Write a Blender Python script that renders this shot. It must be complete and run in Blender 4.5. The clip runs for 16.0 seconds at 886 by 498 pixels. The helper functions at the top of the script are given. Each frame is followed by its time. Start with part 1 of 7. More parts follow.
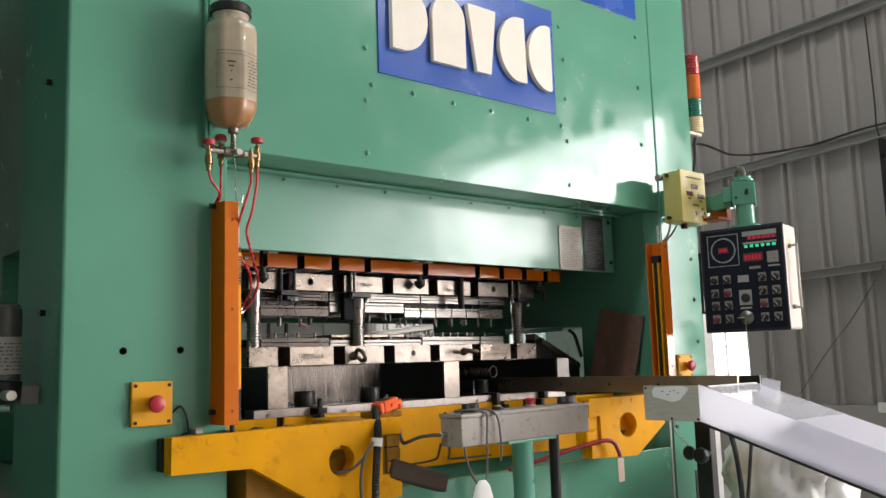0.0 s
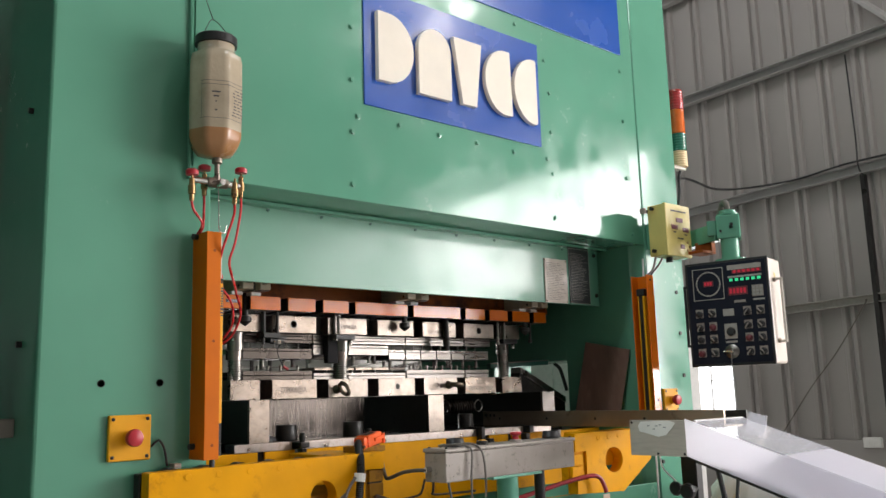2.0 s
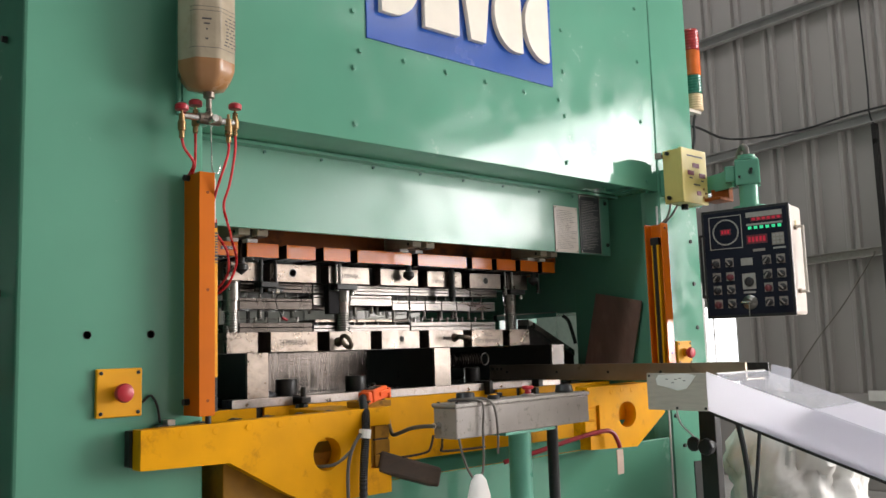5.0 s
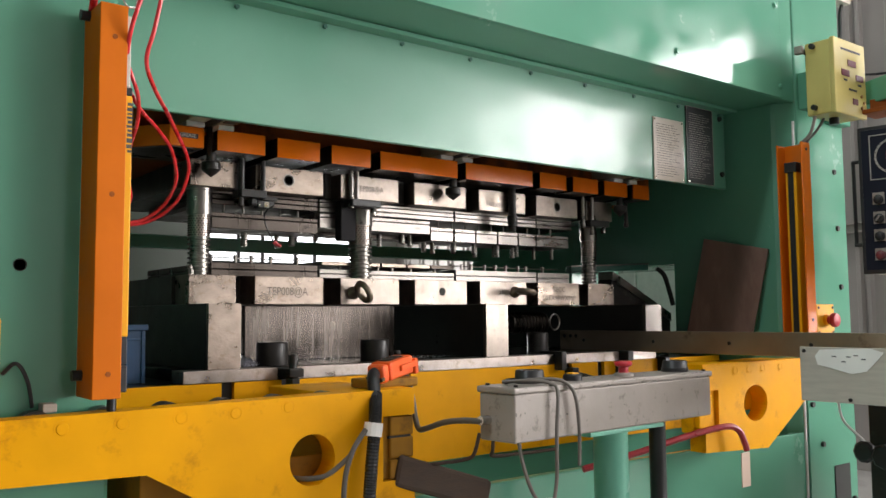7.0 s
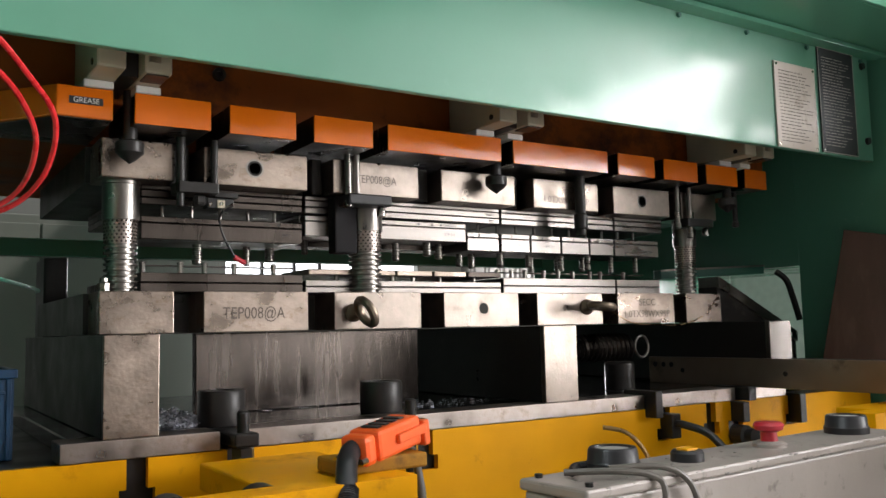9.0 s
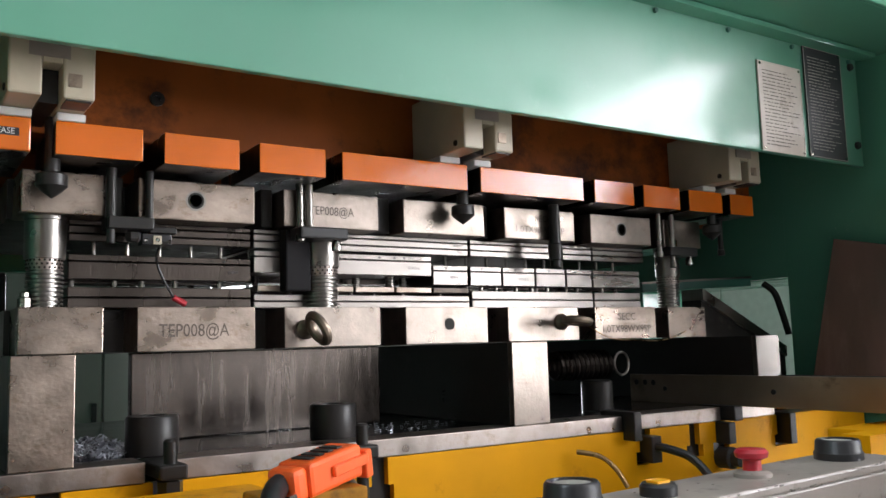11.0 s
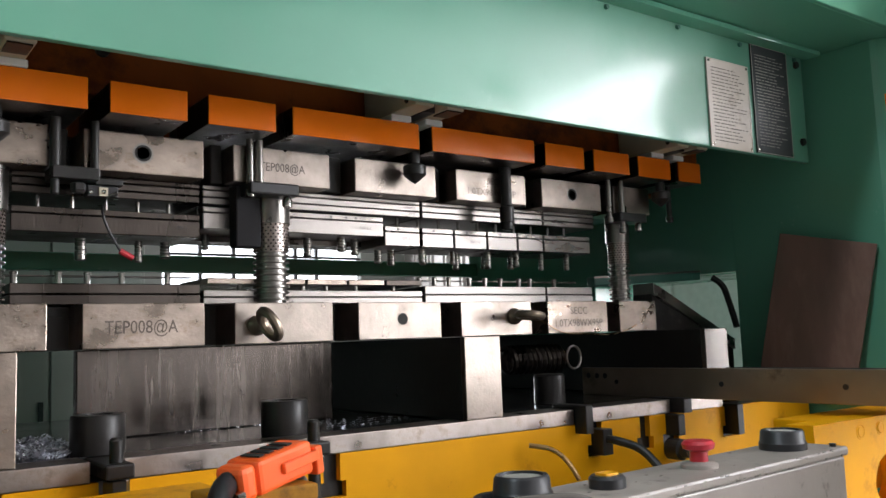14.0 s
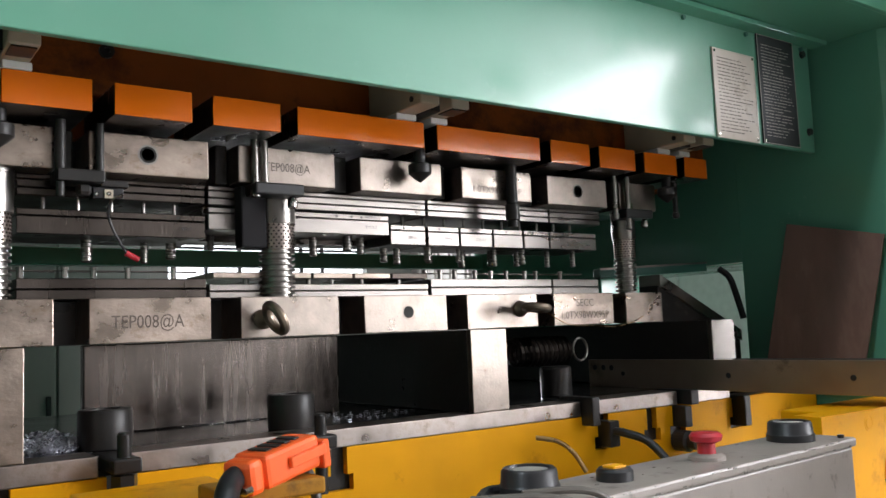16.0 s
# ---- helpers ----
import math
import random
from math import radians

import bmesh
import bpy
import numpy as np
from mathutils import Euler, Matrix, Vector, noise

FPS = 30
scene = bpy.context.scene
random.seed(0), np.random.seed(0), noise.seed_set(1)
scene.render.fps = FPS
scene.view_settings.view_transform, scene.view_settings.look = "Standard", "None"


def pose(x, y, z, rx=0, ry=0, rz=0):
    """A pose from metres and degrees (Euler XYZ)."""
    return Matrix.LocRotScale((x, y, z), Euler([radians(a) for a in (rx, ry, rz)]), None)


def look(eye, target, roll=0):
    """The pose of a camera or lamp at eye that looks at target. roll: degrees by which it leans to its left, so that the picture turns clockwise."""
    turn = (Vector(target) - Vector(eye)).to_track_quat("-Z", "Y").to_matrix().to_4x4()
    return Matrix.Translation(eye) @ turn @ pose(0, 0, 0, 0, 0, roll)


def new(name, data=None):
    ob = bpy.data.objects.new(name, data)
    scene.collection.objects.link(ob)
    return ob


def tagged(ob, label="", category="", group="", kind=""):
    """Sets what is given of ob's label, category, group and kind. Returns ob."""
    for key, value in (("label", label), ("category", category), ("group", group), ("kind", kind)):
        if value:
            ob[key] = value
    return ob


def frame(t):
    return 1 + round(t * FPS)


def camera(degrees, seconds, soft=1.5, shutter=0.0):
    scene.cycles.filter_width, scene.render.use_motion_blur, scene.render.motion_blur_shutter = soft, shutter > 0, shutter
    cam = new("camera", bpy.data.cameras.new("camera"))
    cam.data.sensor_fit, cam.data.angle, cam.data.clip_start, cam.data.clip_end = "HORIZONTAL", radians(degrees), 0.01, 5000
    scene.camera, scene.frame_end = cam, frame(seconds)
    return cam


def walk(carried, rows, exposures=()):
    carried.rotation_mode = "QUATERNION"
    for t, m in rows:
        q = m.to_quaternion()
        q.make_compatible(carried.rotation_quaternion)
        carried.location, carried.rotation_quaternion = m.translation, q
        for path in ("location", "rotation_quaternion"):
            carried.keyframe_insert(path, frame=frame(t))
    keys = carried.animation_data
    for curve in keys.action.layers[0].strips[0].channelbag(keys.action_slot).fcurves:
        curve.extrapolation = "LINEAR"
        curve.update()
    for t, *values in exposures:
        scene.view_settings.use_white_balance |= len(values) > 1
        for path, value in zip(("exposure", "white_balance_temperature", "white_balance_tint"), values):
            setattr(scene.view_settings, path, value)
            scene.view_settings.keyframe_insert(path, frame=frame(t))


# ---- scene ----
cam = camera(54.4, 16.0)
PATH = [
    (0, (-0.94, -2.171, 1.199), (0.347, -0.662, 1.457), -1.8),
    (0.5, (-0.93, -2.153, 1.199), (0.362, -0.648, 1.454), -1.7),
    (1, (-0.927, -2.147, 1.203), (0.401, -0.673, 1.456), -1.4),
    (1.5, (-0.927, -2.158, 1.193), (0.391, -0.686, 1.502), -1.7),
    (2, (-0.928, -2.159, 1.198), (0.379, -0.682, 1.531), -1.7),
    (2.5, (-0.928, -2.16, 1.198), (0.384, -0.685, 1.52), -1.7),
    (3, (-0.926, -2.158, 1.195), (0.397, -0.691, 1.512), -1.7),
    (3.5, (-0.925, -2.161, 1.195), (0.393, -0.688, 1.5), -1.8),
    (4, (-0.927, -2.149, 1.189), (0.384, -0.668, 1.49), -1.5),
    (4.2, (-0.93, -2.14, 1.202), (0.386, -0.661, 1.484), -1.4),
    (6.3, (-0.49, -1.626, 1.169), (0.813, -0.12, 1.356), -2.4),
    (6.5, (-0.424, -1.565, 1.177), (0.86, -0.043, 1.359), -1.7),
    (7, (-0.279, -1.383, 1.167), (0.937, 0.196, 1.324), -0.5),
    (7.5, (-0.138, -1.205, 1.171), (1.022, 0.419, 1.301), -1.6),
    (8, (0.019, -1.072, 1.181), (1.1, 0.604, 1.324), -0.6),
    (8.4, (0.069, -0.991, 1.189), (1.146, 0.687, 1.35), -1.0),
    (8.5, (0.087, -0.967, 1.191), (1.169, 0.706, 1.362), -1.2),
    (10.8, (0.258, -0.85, 1.199), (1.328, 0.827, 1.408), -1.5),
    (11, (0.265, -0.845, 1.195), (1.358, 0.815, 1.419), -1.7),
    (11.5, (0.266, -0.842, 1.197), (1.392, 0.796, 1.417), -1.7),
    (12, (0.264, -0.839, 1.199), (1.4, 0.793, 1.411), -1.7),
    (12.5, (0.265, -0.847, 1.198), (1.39, 0.793, 1.412), -1.8),
    (13, (0.268, -0.85, 1.195), (1.389, 0.793, 1.406), -1.8),
    (13.5, (0.27, -0.851, 1.194), (1.406, 0.781, 1.406), -2.0),
    (14, (0.271, -0.846, 1.195), (1.448, 0.757, 1.404), -2.1),
    (14.5, (0.271, -0.842, 1.196), (1.454, 0.758, 1.392), -2.2),
    (15, (0.272, -0.841, 1.194), (1.448, 0.766, 1.383), -2.1),
    (15.5, (0.274, -0.84, 1.195), (1.445, 0.77, 1.383), -2.2),
    (16, (0.272, -0.844, 1.196), (1.44, 0.769, 1.388), -2.4),
]
walk(cam, [(t, look(eye, target, roll)) for t, eye, target, roll in PATH],
     [(0.0, -0.24, 6550, 10), (4.2, -0.24, 6550, 10), (6.5, -0.08, 6550, 10), (8.5, 0.04, 6500, 10), (11.0, 0.16, 6150, 10), (16.0, 0.16, 6150, 10)])

# ---- light ----
world = bpy.data.worlds.new("daylight")
scene.world = world
world.use_nodes = True
wn = world.node_tree.nodes
sky = wn.new("ShaderNodeTexSky")
sky.sky_type = "NISHITA"
sky.sun_disc = False
sky.sun_elevation, sky.sun_rotation = radians(48), radians(120)
wn["Background"].inputs["Strength"].default_value = 0.12
world.node_tree.links.new(sky.outputs[0], wn["Background"].inputs["Color"])
scene.view_settings.exposure = 0.0

sun = new("sun", bpy.data.lights.new("sun", "SUN"))
sun.data.energy, sun.data.angle, sun.data.color = 2.0, radians(0.6), (1.0, 0.95, 0.88)
sun.matrix_world = look((20, -12, 22), (0, 0, 0))


def area(name, eye, target, w, h, power, color=(1, 1, 1)):
    """Daylight, or added fill light, standing in an opening of the hall."""
    lamp = new(name, bpy.data.lights.new(name, "AREA"))
    lamp.data.shape, lamp.data.size, lamp.data.size_y = "RECTANGLE", w, h
    lamp.data.energy, lamp.data.color = power, color
    lamp.matrix_world = look(eye, target)
    return lamp


# the tall window band in the corrugated wall, and unseen roof lights
area("gate_daylight", (6.15, -4.34, 2.2), (0, -4.34, 2.2), 3.22, 2.68, 560, (1.0, 0.97, 0.96))
area("side_window_daylight", (6.15, -7.75, 2.0), (0, -7.75, 2.0), 2.3, 3.0, 135, (1.0, 0.97, 0.95))
area("roof_light_daylight", (4.2, 1.6, 5.85), (4.2, 1.6, 0), 1.0, 6.0, 80, (1.0, 0.97, 0.94))
# front and west: added fill for the press front and right jamb
area("front_fill_light", (1.3, -1.4, 5.85), (1.3, -1.4, 0), 1.6, 0.7, 45, (0.97, 1.0, 1.0))
area("west_fill_light", (-3.9, -1.1, 5.85), (-3.9, -1.1, 0), 2.2, 0.6, 220, (0.92, 1.0, 1.04))
area("rear_window_daylight", (4.4, 8.0, 1.98), (4.4, 0, 1.98), 2.3, 1.2, 160, (1.0, 1.0, 0.98))
# added fill over the white slide, no source known there
area("gate_fill_light", (5.75, -5.6, 5.85), (5.75, -5.6, 0), 0.8, 1.6, 130, (1.0, 0.98, 0.95))

# ---- materials ----


def mat(name, color, rough=0.5, metal=0.0, vary=0.12, scale=6.0, bump=0.0, bump_scale=60.0, dirt=None, dirt_scale=3.0,
        dirt_cut=0.6, coat=0.0, rough_vary=0.1, stretch=(1, 1, 1), emit=0.0, spec=0.5, piece=0.0, patch=0.0, patch_scale=3.0):
    """A surface with a base colour, broad and fine variation, stains, and fine relief, at real-world size."""
    m = bpy.data.materials.new(name)
    m.use_nodes = True
    nt = m.node_tree
    n, link = nt.nodes, nt.links.new
    b = n["Principled BSDF"]
    tc = n.new("ShaderNodeTexCoord")
    mp = n.new("ShaderNodeMapping")
    mp.inputs["Scale"].default_value = stretch
    link(tc.outputs["Object"], mp.inputs[0])
    no = n.new("ShaderNodeTexNoise")
    no.inputs["Scale"].default_value, no.inputs["Detail"].default_value = scale, 8
    link(mp.outputs[0], no.inputs["Vector"])
    ra = n.new("ShaderNodeMapRange")
    ra.inputs["From Min"].default_value, ra.inputs["From Max"].default_value = 0.3, 0.7
    ra.inputs["To Min"].default_value, ra.inputs["To Max"].default_value = 1 - vary, 1 + vary
    link(no.outputs[0], ra.inputs[0])
    mul = n.new("ShaderNodeMixRGB")
    mul.blend_type = "MULTIPLY"
    mul.inputs[0].default_value = 1
    mul.inputs[1].default_value = (*color, 1)
    link(ra.outputs[0], mul.inputs[2])
    out = mul.outputs[0]
    if piece:
        oi = n.new("ShaderNodeObjectInfo")
        pr = n.new("ShaderNodeMapRange")
        pr.inputs["To Min"].default_value, pr.inputs["To Max"].default_value = 1 - piece, 1 + piece
        link(oi.outputs["Random"], pr.inputs[0])
        pm = n.new("ShaderNodeMixRGB")
        pm.blend_type = "MULTIPLY"
        pm.inputs[0].default_value = 1
        link(out, pm.inputs[1])
        link(pr.outputs[0], pm.inputs[2])
        out = pm.outputs[0]
    if dirt:
        dn = n.new("ShaderNodeTexNoise")
        dn.inputs["Scale"].default_value, dn.inputs["Detail"].default_value, dn.inputs["Roughness"].default_value = dirt_scale, 10, 0.7
        link(mp.outputs[0], dn.inputs["Vector"])
        dr = n.new("ShaderNodeMapRange")
        dr.inputs["From Min"].default_value, dr.inputs["From Max"].default_value = dirt_cut, dirt_cut + 0.13
        dr.inputs["To Max"].default_value = dirt[3] if len(dirt) > 3 else 0.8
        link(dn.outputs[0], dr.inputs[0])
        dm = n.new("ShaderNodeMixRGB")
        dm.inputs[2].default_value = (*dirt[:3], 1)
        link(dr.outputs[0], dm.inputs[0])
        link(out, dm.inputs[1])
        out = dm.outputs[0]
    link(out, b.inputs["Base Color"])
    rr = n.new("ShaderNodeMapRange")
    rr.inputs["From Min"].default_value, rr.inputs["From Max"].default_value = 0.3, 0.7
    rr.inputs["To Min"].default_value, rr.inputs["To Max"].default_value = max(rough - rough_vary, 0.02), min(rough + rough_vary, 1)
    link(no.outputs[0], rr.inputs[0])
    rough_out = rr.outputs[0]
    if patch:
        # greasy, uneven gloss in blotches
        pn = n.new("ShaderNodeTexNoise")
        pn.inputs["Scale"].default_value, pn.inputs["Detail"].default_value, pn.inputs["Roughness"].default_value = patch_scale, 9, 0.72
        link(tc.outputs["Object"], pn.inputs["Vector"])
        pg = n.new("ShaderNodeMapRange")
        pg.inputs["From Min"].default_value, pg.inputs["From Max"].default_value = 0.45, 0.66
        pg.inputs["To Max"].default_value = patch
        link(pn.outputs[0], pg.inputs[0])
        pa = n.new("ShaderNodeMath")
        pa.operation = "ADD"
        link(rough_out, pa.inputs[0])
        link(pg.outputs[0], pa.inputs[1])
        rough_out = pa.outputs[0]
    link(rough_out, b.inputs["Roughness"])
    b.inputs["Metallic"].default_value = metal
    b.inputs["Specular IOR Level"].default_value = spec
    b.inputs["Coat Weight"].default_value = coat
    b.inputs["Coat Roughness"].default_value = 0.12
    if emit:
        b.inputs["Emission Color"].default_value = (*color, 1)
        b.inputs["Emission Strength"].default_value = emit
    if bump:
        bn = n.new("ShaderNodeTexNoise")
        bn.inputs["Scale"].default_value, bn.inputs["Detail"].default_value = bump_scale, 4
        link(mp.outputs[0], bn.inputs["Vector"])
        bp = n.new("ShaderNodeBump")
        bp.inputs["Strength"].default_value, bp.inputs["Distance"].default_value = bump, 0.002
        link(bn.outputs[0], bp.inputs["Height"])
        link(bp.outputs[0], b.inputs["Normal"])
    return m


GREEN_BEAM = mat("hazy_green_machine_enamel", (0.1, 0.285, 0.195), 0.33, 0, 0.08, 2.2, 0.14, 9, (0.18, 0.37, 0.28, 0.25), 20, 0.62, rough_vary=0.06, spec=0.6, coat=0.4, patch=0.22, patch_scale=11.0)
GREEN = mat("green_machine_enamel", (0.108, 0.3, 0.205), 0.08, 0, 0.07, 2.2, 0.09, 7, (0.16, 0.35, 0.26, 0.15), 5, 0.64, rough_vary=0.04, spec=0.4, patch=0.2, patch_scale=7.0)
BLUE = mat("blue_sign_enamel", (0.012, 0.075, 0.36), 0.22, 0, 0.06, 4, 0.15, 12, (0.1, 0.2, 0.5, 0.5), 9, 0.72)
CREAM = mat("cream_raised_sign_plate", (0.75, 0.68, 0.58), 0.5, 0, 0.05, 9, 0.1, 80)
ORANGE = mat("orange_machine_enamel", (0.62, 0.135, 0.006), 0.16, 0, 0.08, 10, 0.12, 50, (0.25, 0.06, 0.01, 0.6), 14, 0.66, spec=0.5)
ORANGE_GUARD = mat("orange_guard_enamel", (0.58, 0.135, 0.003), 0.5, 0, 0.07, 10, 0.1, 50, (0.4, 0.09, 0.004, 0.5), 9, 0.6, spec=0.15)
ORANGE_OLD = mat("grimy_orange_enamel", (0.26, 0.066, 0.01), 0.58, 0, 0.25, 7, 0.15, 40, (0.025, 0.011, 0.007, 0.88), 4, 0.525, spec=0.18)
YELLOW = mat("worn_yellow_enamel", (0.73, 0.325, 0.001), 0.5, 0, 0.1, 8, 0.12, 50, (0.36, 0.13, 0.006, 0.7), 11, 0.57, spec=0.1)
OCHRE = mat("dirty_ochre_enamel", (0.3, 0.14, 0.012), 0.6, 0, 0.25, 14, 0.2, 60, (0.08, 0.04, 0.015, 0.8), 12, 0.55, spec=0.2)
YELLOW_NEW = mat("yellow_enamel", (0.74, 0.34, 0.004), 0.45, 0, 0.05, 8, 0.05, 60, spec=0.3)
PALE_YELLOW = mat("pale_yellow_box_enamel", (0.58, 0.47, 0.15), 0.4, 0, 0.07, 12, 0.08, 70, (0.3, 0.22, 0.06, 0.6), 16, 0.66)
STEEL = mat("ground_tool_steel", (0.26, 0.212, 0.177), 0.33, 1, 0.32, 22, 0.2, 160, (0.15, 0.095, 0.055, 0.5), 30, 0.55, rough_vary=0.16, stretch=(1, 1, 1.5), patch=0.14, patch_scale=30)
# copy of the ground steel, toned for pieces that catch the window's glare
STEEL_GLARE = mat("glare_toned_ground_steel", (0.23, 0.195, 0.168), 0.34, 1, 0.26, 26, 0.16, 200, (0.14, 0.09, 0.055, 0.5), 32, 0.56, rough_vary=0.1, patch=0.12, patch_scale=34)
STEEL_PLATE = mat("oily_ground_plate_steel", (0.21, 0.19, 0.175), 0.33, 1, 0.14, 10, 0.1, 160, (0.16, 0.12, 0.09, 0.6), 14, 0.6, rough_vary=0.1, stretch=(0.6, 1, 3))
STEEL_DARK = mat("oily_and_shaded_steel", (0.066, 0.055, 0.048), 0.34, 1, 0.25, 6, 0.15, 120, (0.26, 0.22, 0.19, 0.3), 30, 0.66, rough_vary=0.15, stretch=(2.5, 2.5, 0.5))
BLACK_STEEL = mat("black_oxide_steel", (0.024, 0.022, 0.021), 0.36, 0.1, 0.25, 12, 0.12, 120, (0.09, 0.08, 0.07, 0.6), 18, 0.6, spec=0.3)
OILED = mat("oil_wet_black_steel", (0.03, 0.029, 0.03), 0.14, 0.5, 0.25, 8, 0.1, 60, (0.12, 0.11, 0.1, 0.5), 10, 0.62, rough_vary=0.08)
BLACK = mat("black_plastic", (0.022, 0.021, 0.022), 0.38, 0, 0.2, 20, 0.06, 200, (0.06, 0.055, 0.05, 0.5), 26, 0.62, spec=0.35)
STREAKED = mat("oil_streaked_steel", (0.085, 0.072, 0.064), 0.22, 0.95, 0.35, 4, 0.2, 50, (0.3, 0.26, 0.235, 0.5), 3.0, 0.62, rough_vary=0.1, stretch=(16, 16, 1.4))
DULL_STEEL = mat("dull_turned_steel", (0.21, 0.195, 0.178), 0.33, 1, 0.15, 20, 0.08, 160, (0.12, 0.09, 0.06, 0.6), 24, 0.6)
SHADED_BLACK = mat("shaded_black", (0.012, 0.011, 0.012), 0.6, 0, 0.2, 14, 0.08, 90, (0.03, 0.027, 0.025, 0.5), 20, 0.62, spec=0.12)
CUP = mat("smoky_cup_plastic", (0.07, 0.068, 0.062), 0.25, 0, 0.15, 14)
LABEL_GREY = mat("soiled_grey_label", (0.33, 0.31, 0.28), 0.6, 0, 0.12, 40)
CHROME = mat("polished_steel", (0.6, 0.57, 0.54), 0.2, 1, 0.08, 20)
BRASS = mat("brass_fitting", (0.34, 0.21, 0.1), 0.3, 1, 0.15, 30, 0.1, 150)
CLAMP_WHITE = mat("off_white_clamp_enamel", (0.45, 0.39, 0.29), 0.42, 0, 0.08, 16, 0.08, 90, (0.2, 0.13, 0.07, 0.7), 15, 0.66)
GREY_BOX = mat("scratched_grey_enamel", (0.28, 0.24, 0.212), 0.42, 0, 0.1, 14, 0.12, 90, (0.07, 0.055, 0.05, 0.85), 34, 0.57)
RED = mat("red_mushroom_plastic", (0.42, 0.018, 0.03), 0.35, 0, 0.06, 30)
RED_HOSE = mat("red_plastic_tube", (0.62, 0.025, 0.03), 0.3, 0, 0.06, 30)
RED_PAINT = mat("red_painted_steel", (0.26, 0.013, 0.02), 0.35, 0, 0.15, 20, 0.1, 80, (0.12, 0.04, 0.03, 0.6), 30, 0.64)
PLUG = mat("orange_moulded_plastic", (0.85, 0.12, 0.02), 0.38, 0, 0.08, 22, 0.08, 90, (0.3, 0.05, 0.02, 0.6), 20, 0.68)
RUST_BOARD = mat("brown_rusty_sheet", (0.125, 0.066, 0.05), 0.5, 0.1, 0.35, 4, 0.2, 60, (0.2, 0.115, 0.085, 0.7), 5, 0.52, stretch=(3, 3, 0.8))
WALL = mat("corrugated_sheet_grey", (0.29, 0.268, 0.256), 0.5, 0.0, 0.06, 1.2, 0.04, 30, (0.25, 0.22, 0.2, 0.4), 1.5, 0.62)
PURLIN = mat("galvanised_purlin", (0.31, 0.3, 0.29), 0.55, 0.0, 0.1, 8)
BOUNCE_SHEET = mat("pale_bounce_lining", (0.36, 0.35, 0.34), 0.55, 0, 0.06, 1.2, 0.04, 30, (0.4, 0.37, 0.34, 0.4), 1.5, 0.62)
WHITE_WALL = mat("grey_panel", (0.2, 0.205, 0.185), 0.6, 0, 0.08, 2, 0.03, 40)
CONCRETE = mat("grey_concrete", (0.35, 0.335, 0.315), 0.75, 0, 0.15, 2, 0.2, 40, (0.14, 0.13, 0.12, 0.6), 1.5, 0.58)
BIN_STEEL = mat("brushed_stainless", (0.5, 0.45, 0.39), 0.45, 0.1, 0.08, 20, 0.06, 150, stretch=(1, 1, 8))
RAIL = mat("bronzed_dirty_steel", (0.3, 0.24, 0.185), 0.35, 0.8, 0.2, 8, 0.1, 90, (0.07, 0.05, 0.035, 0.7), 9, 0.58)
PAPER = mat("white_paper", (0.84, 0.81, 0.77), 0.7, 0, 0.06, 12, 0.05, 60)
STRIP_BEIGE = mat("beige_card", (0.5, 0.37, 0.29), 0.7, 0, 0.08, 20)
PLATE_PALE = mat("pale_metal_nameplate", (0.6, 0.53, 0.47), 0.35, 0.0, 0.1, 12, 0, 60, (0.3, 0.22, 0.15, 0.6), 16, 0.56)
PLATE_DARK = mat("black_metal_nameplate", (0.028, 0.03, 0.034), 0.5, 0, 0.15, 12, spec=0.25)
ENGRAVED = mat("dark_engraving", (0.075, 0.055, 0.042), 0.5)
SUB_STEEL = mat("oily_pale_plate_steel", (0.32, 0.275, 0.25), 0.36, 1, 0.28, 26, 0.16, 160, (0.15, 0.11, 0.085, 0.6), 26, 0.54, rough_vary=0.12)
INK = mat("dark_print", (0.05, 0.045, 0.05), 0.6)
WOOD = mat("dirty_brown_wood", (0.065, 0.038, 0.024), 0.7, 0, 0.3, 10, 0.3, 60, (0.03, 0.02, 0.015, 0.7), 10, 0.55, stretch=(1, 6, 6))
BLUE_BIN = mat("blue_moulded_plastic", (0.003, 0.042, 0.115), 0.4, 0, 0.15, 8, 0.05, 60, (0.003, 0.03, 0.07, 0.6), 9, 0.56)
JADE = mat("pale_green_post_enamel", (0.14, 0.42, 0.3), 0.35, 0, 0.08, 8, 0.06, 60, (0.08, 0.2, 0.14, 0.5), 12, 0.66)
CABLE = mat("grey_cable_sheath", (0.11, 0.095, 0.08), 0.5, 0, 0.1, 30)
CABLE_BLACK = mat("black_cable_sheath", (0.014, 0.014, 0.016), 0.42, 0, 0.1, 30)
PANEL = mat("black_control_face", (0.013, 0.014, 0.024), 0.4, 0, 0.1, 14, spec=0.12)
PANEL_BODY = mat("cream_control_body", (0.66, 0.58, 0.52), 0.42, 0, 0.05, 10)
LED_RED = mat("red_display", (0.55, 0.012, 0.04), 0.4, emit=0.22)
DULL_RED = mat("dull_red_plastic", (0.13, 0.018, 0.026), 0.4, 0, 0.1, 30)
LED_GREEN = mat("green_display", (0.05, 0.9, 0.4), 0.4, emit=0.4)
LABEL_WHITE = mat("white_label", (0.62, 0.6, 0.58), 0.5, 0, 0.06, 30)
BAG = mat("white_plastic_sack", (0.74, 0.71, 0.67), 0.42, 0, 0.06, 9, 0.3, 120)
CHIP = mat("loose_metal_chips", (0.6, 0.61, 0.68), 0.3, 0.7, 0.3, 60)
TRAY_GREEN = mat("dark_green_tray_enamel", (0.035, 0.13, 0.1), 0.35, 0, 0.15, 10)
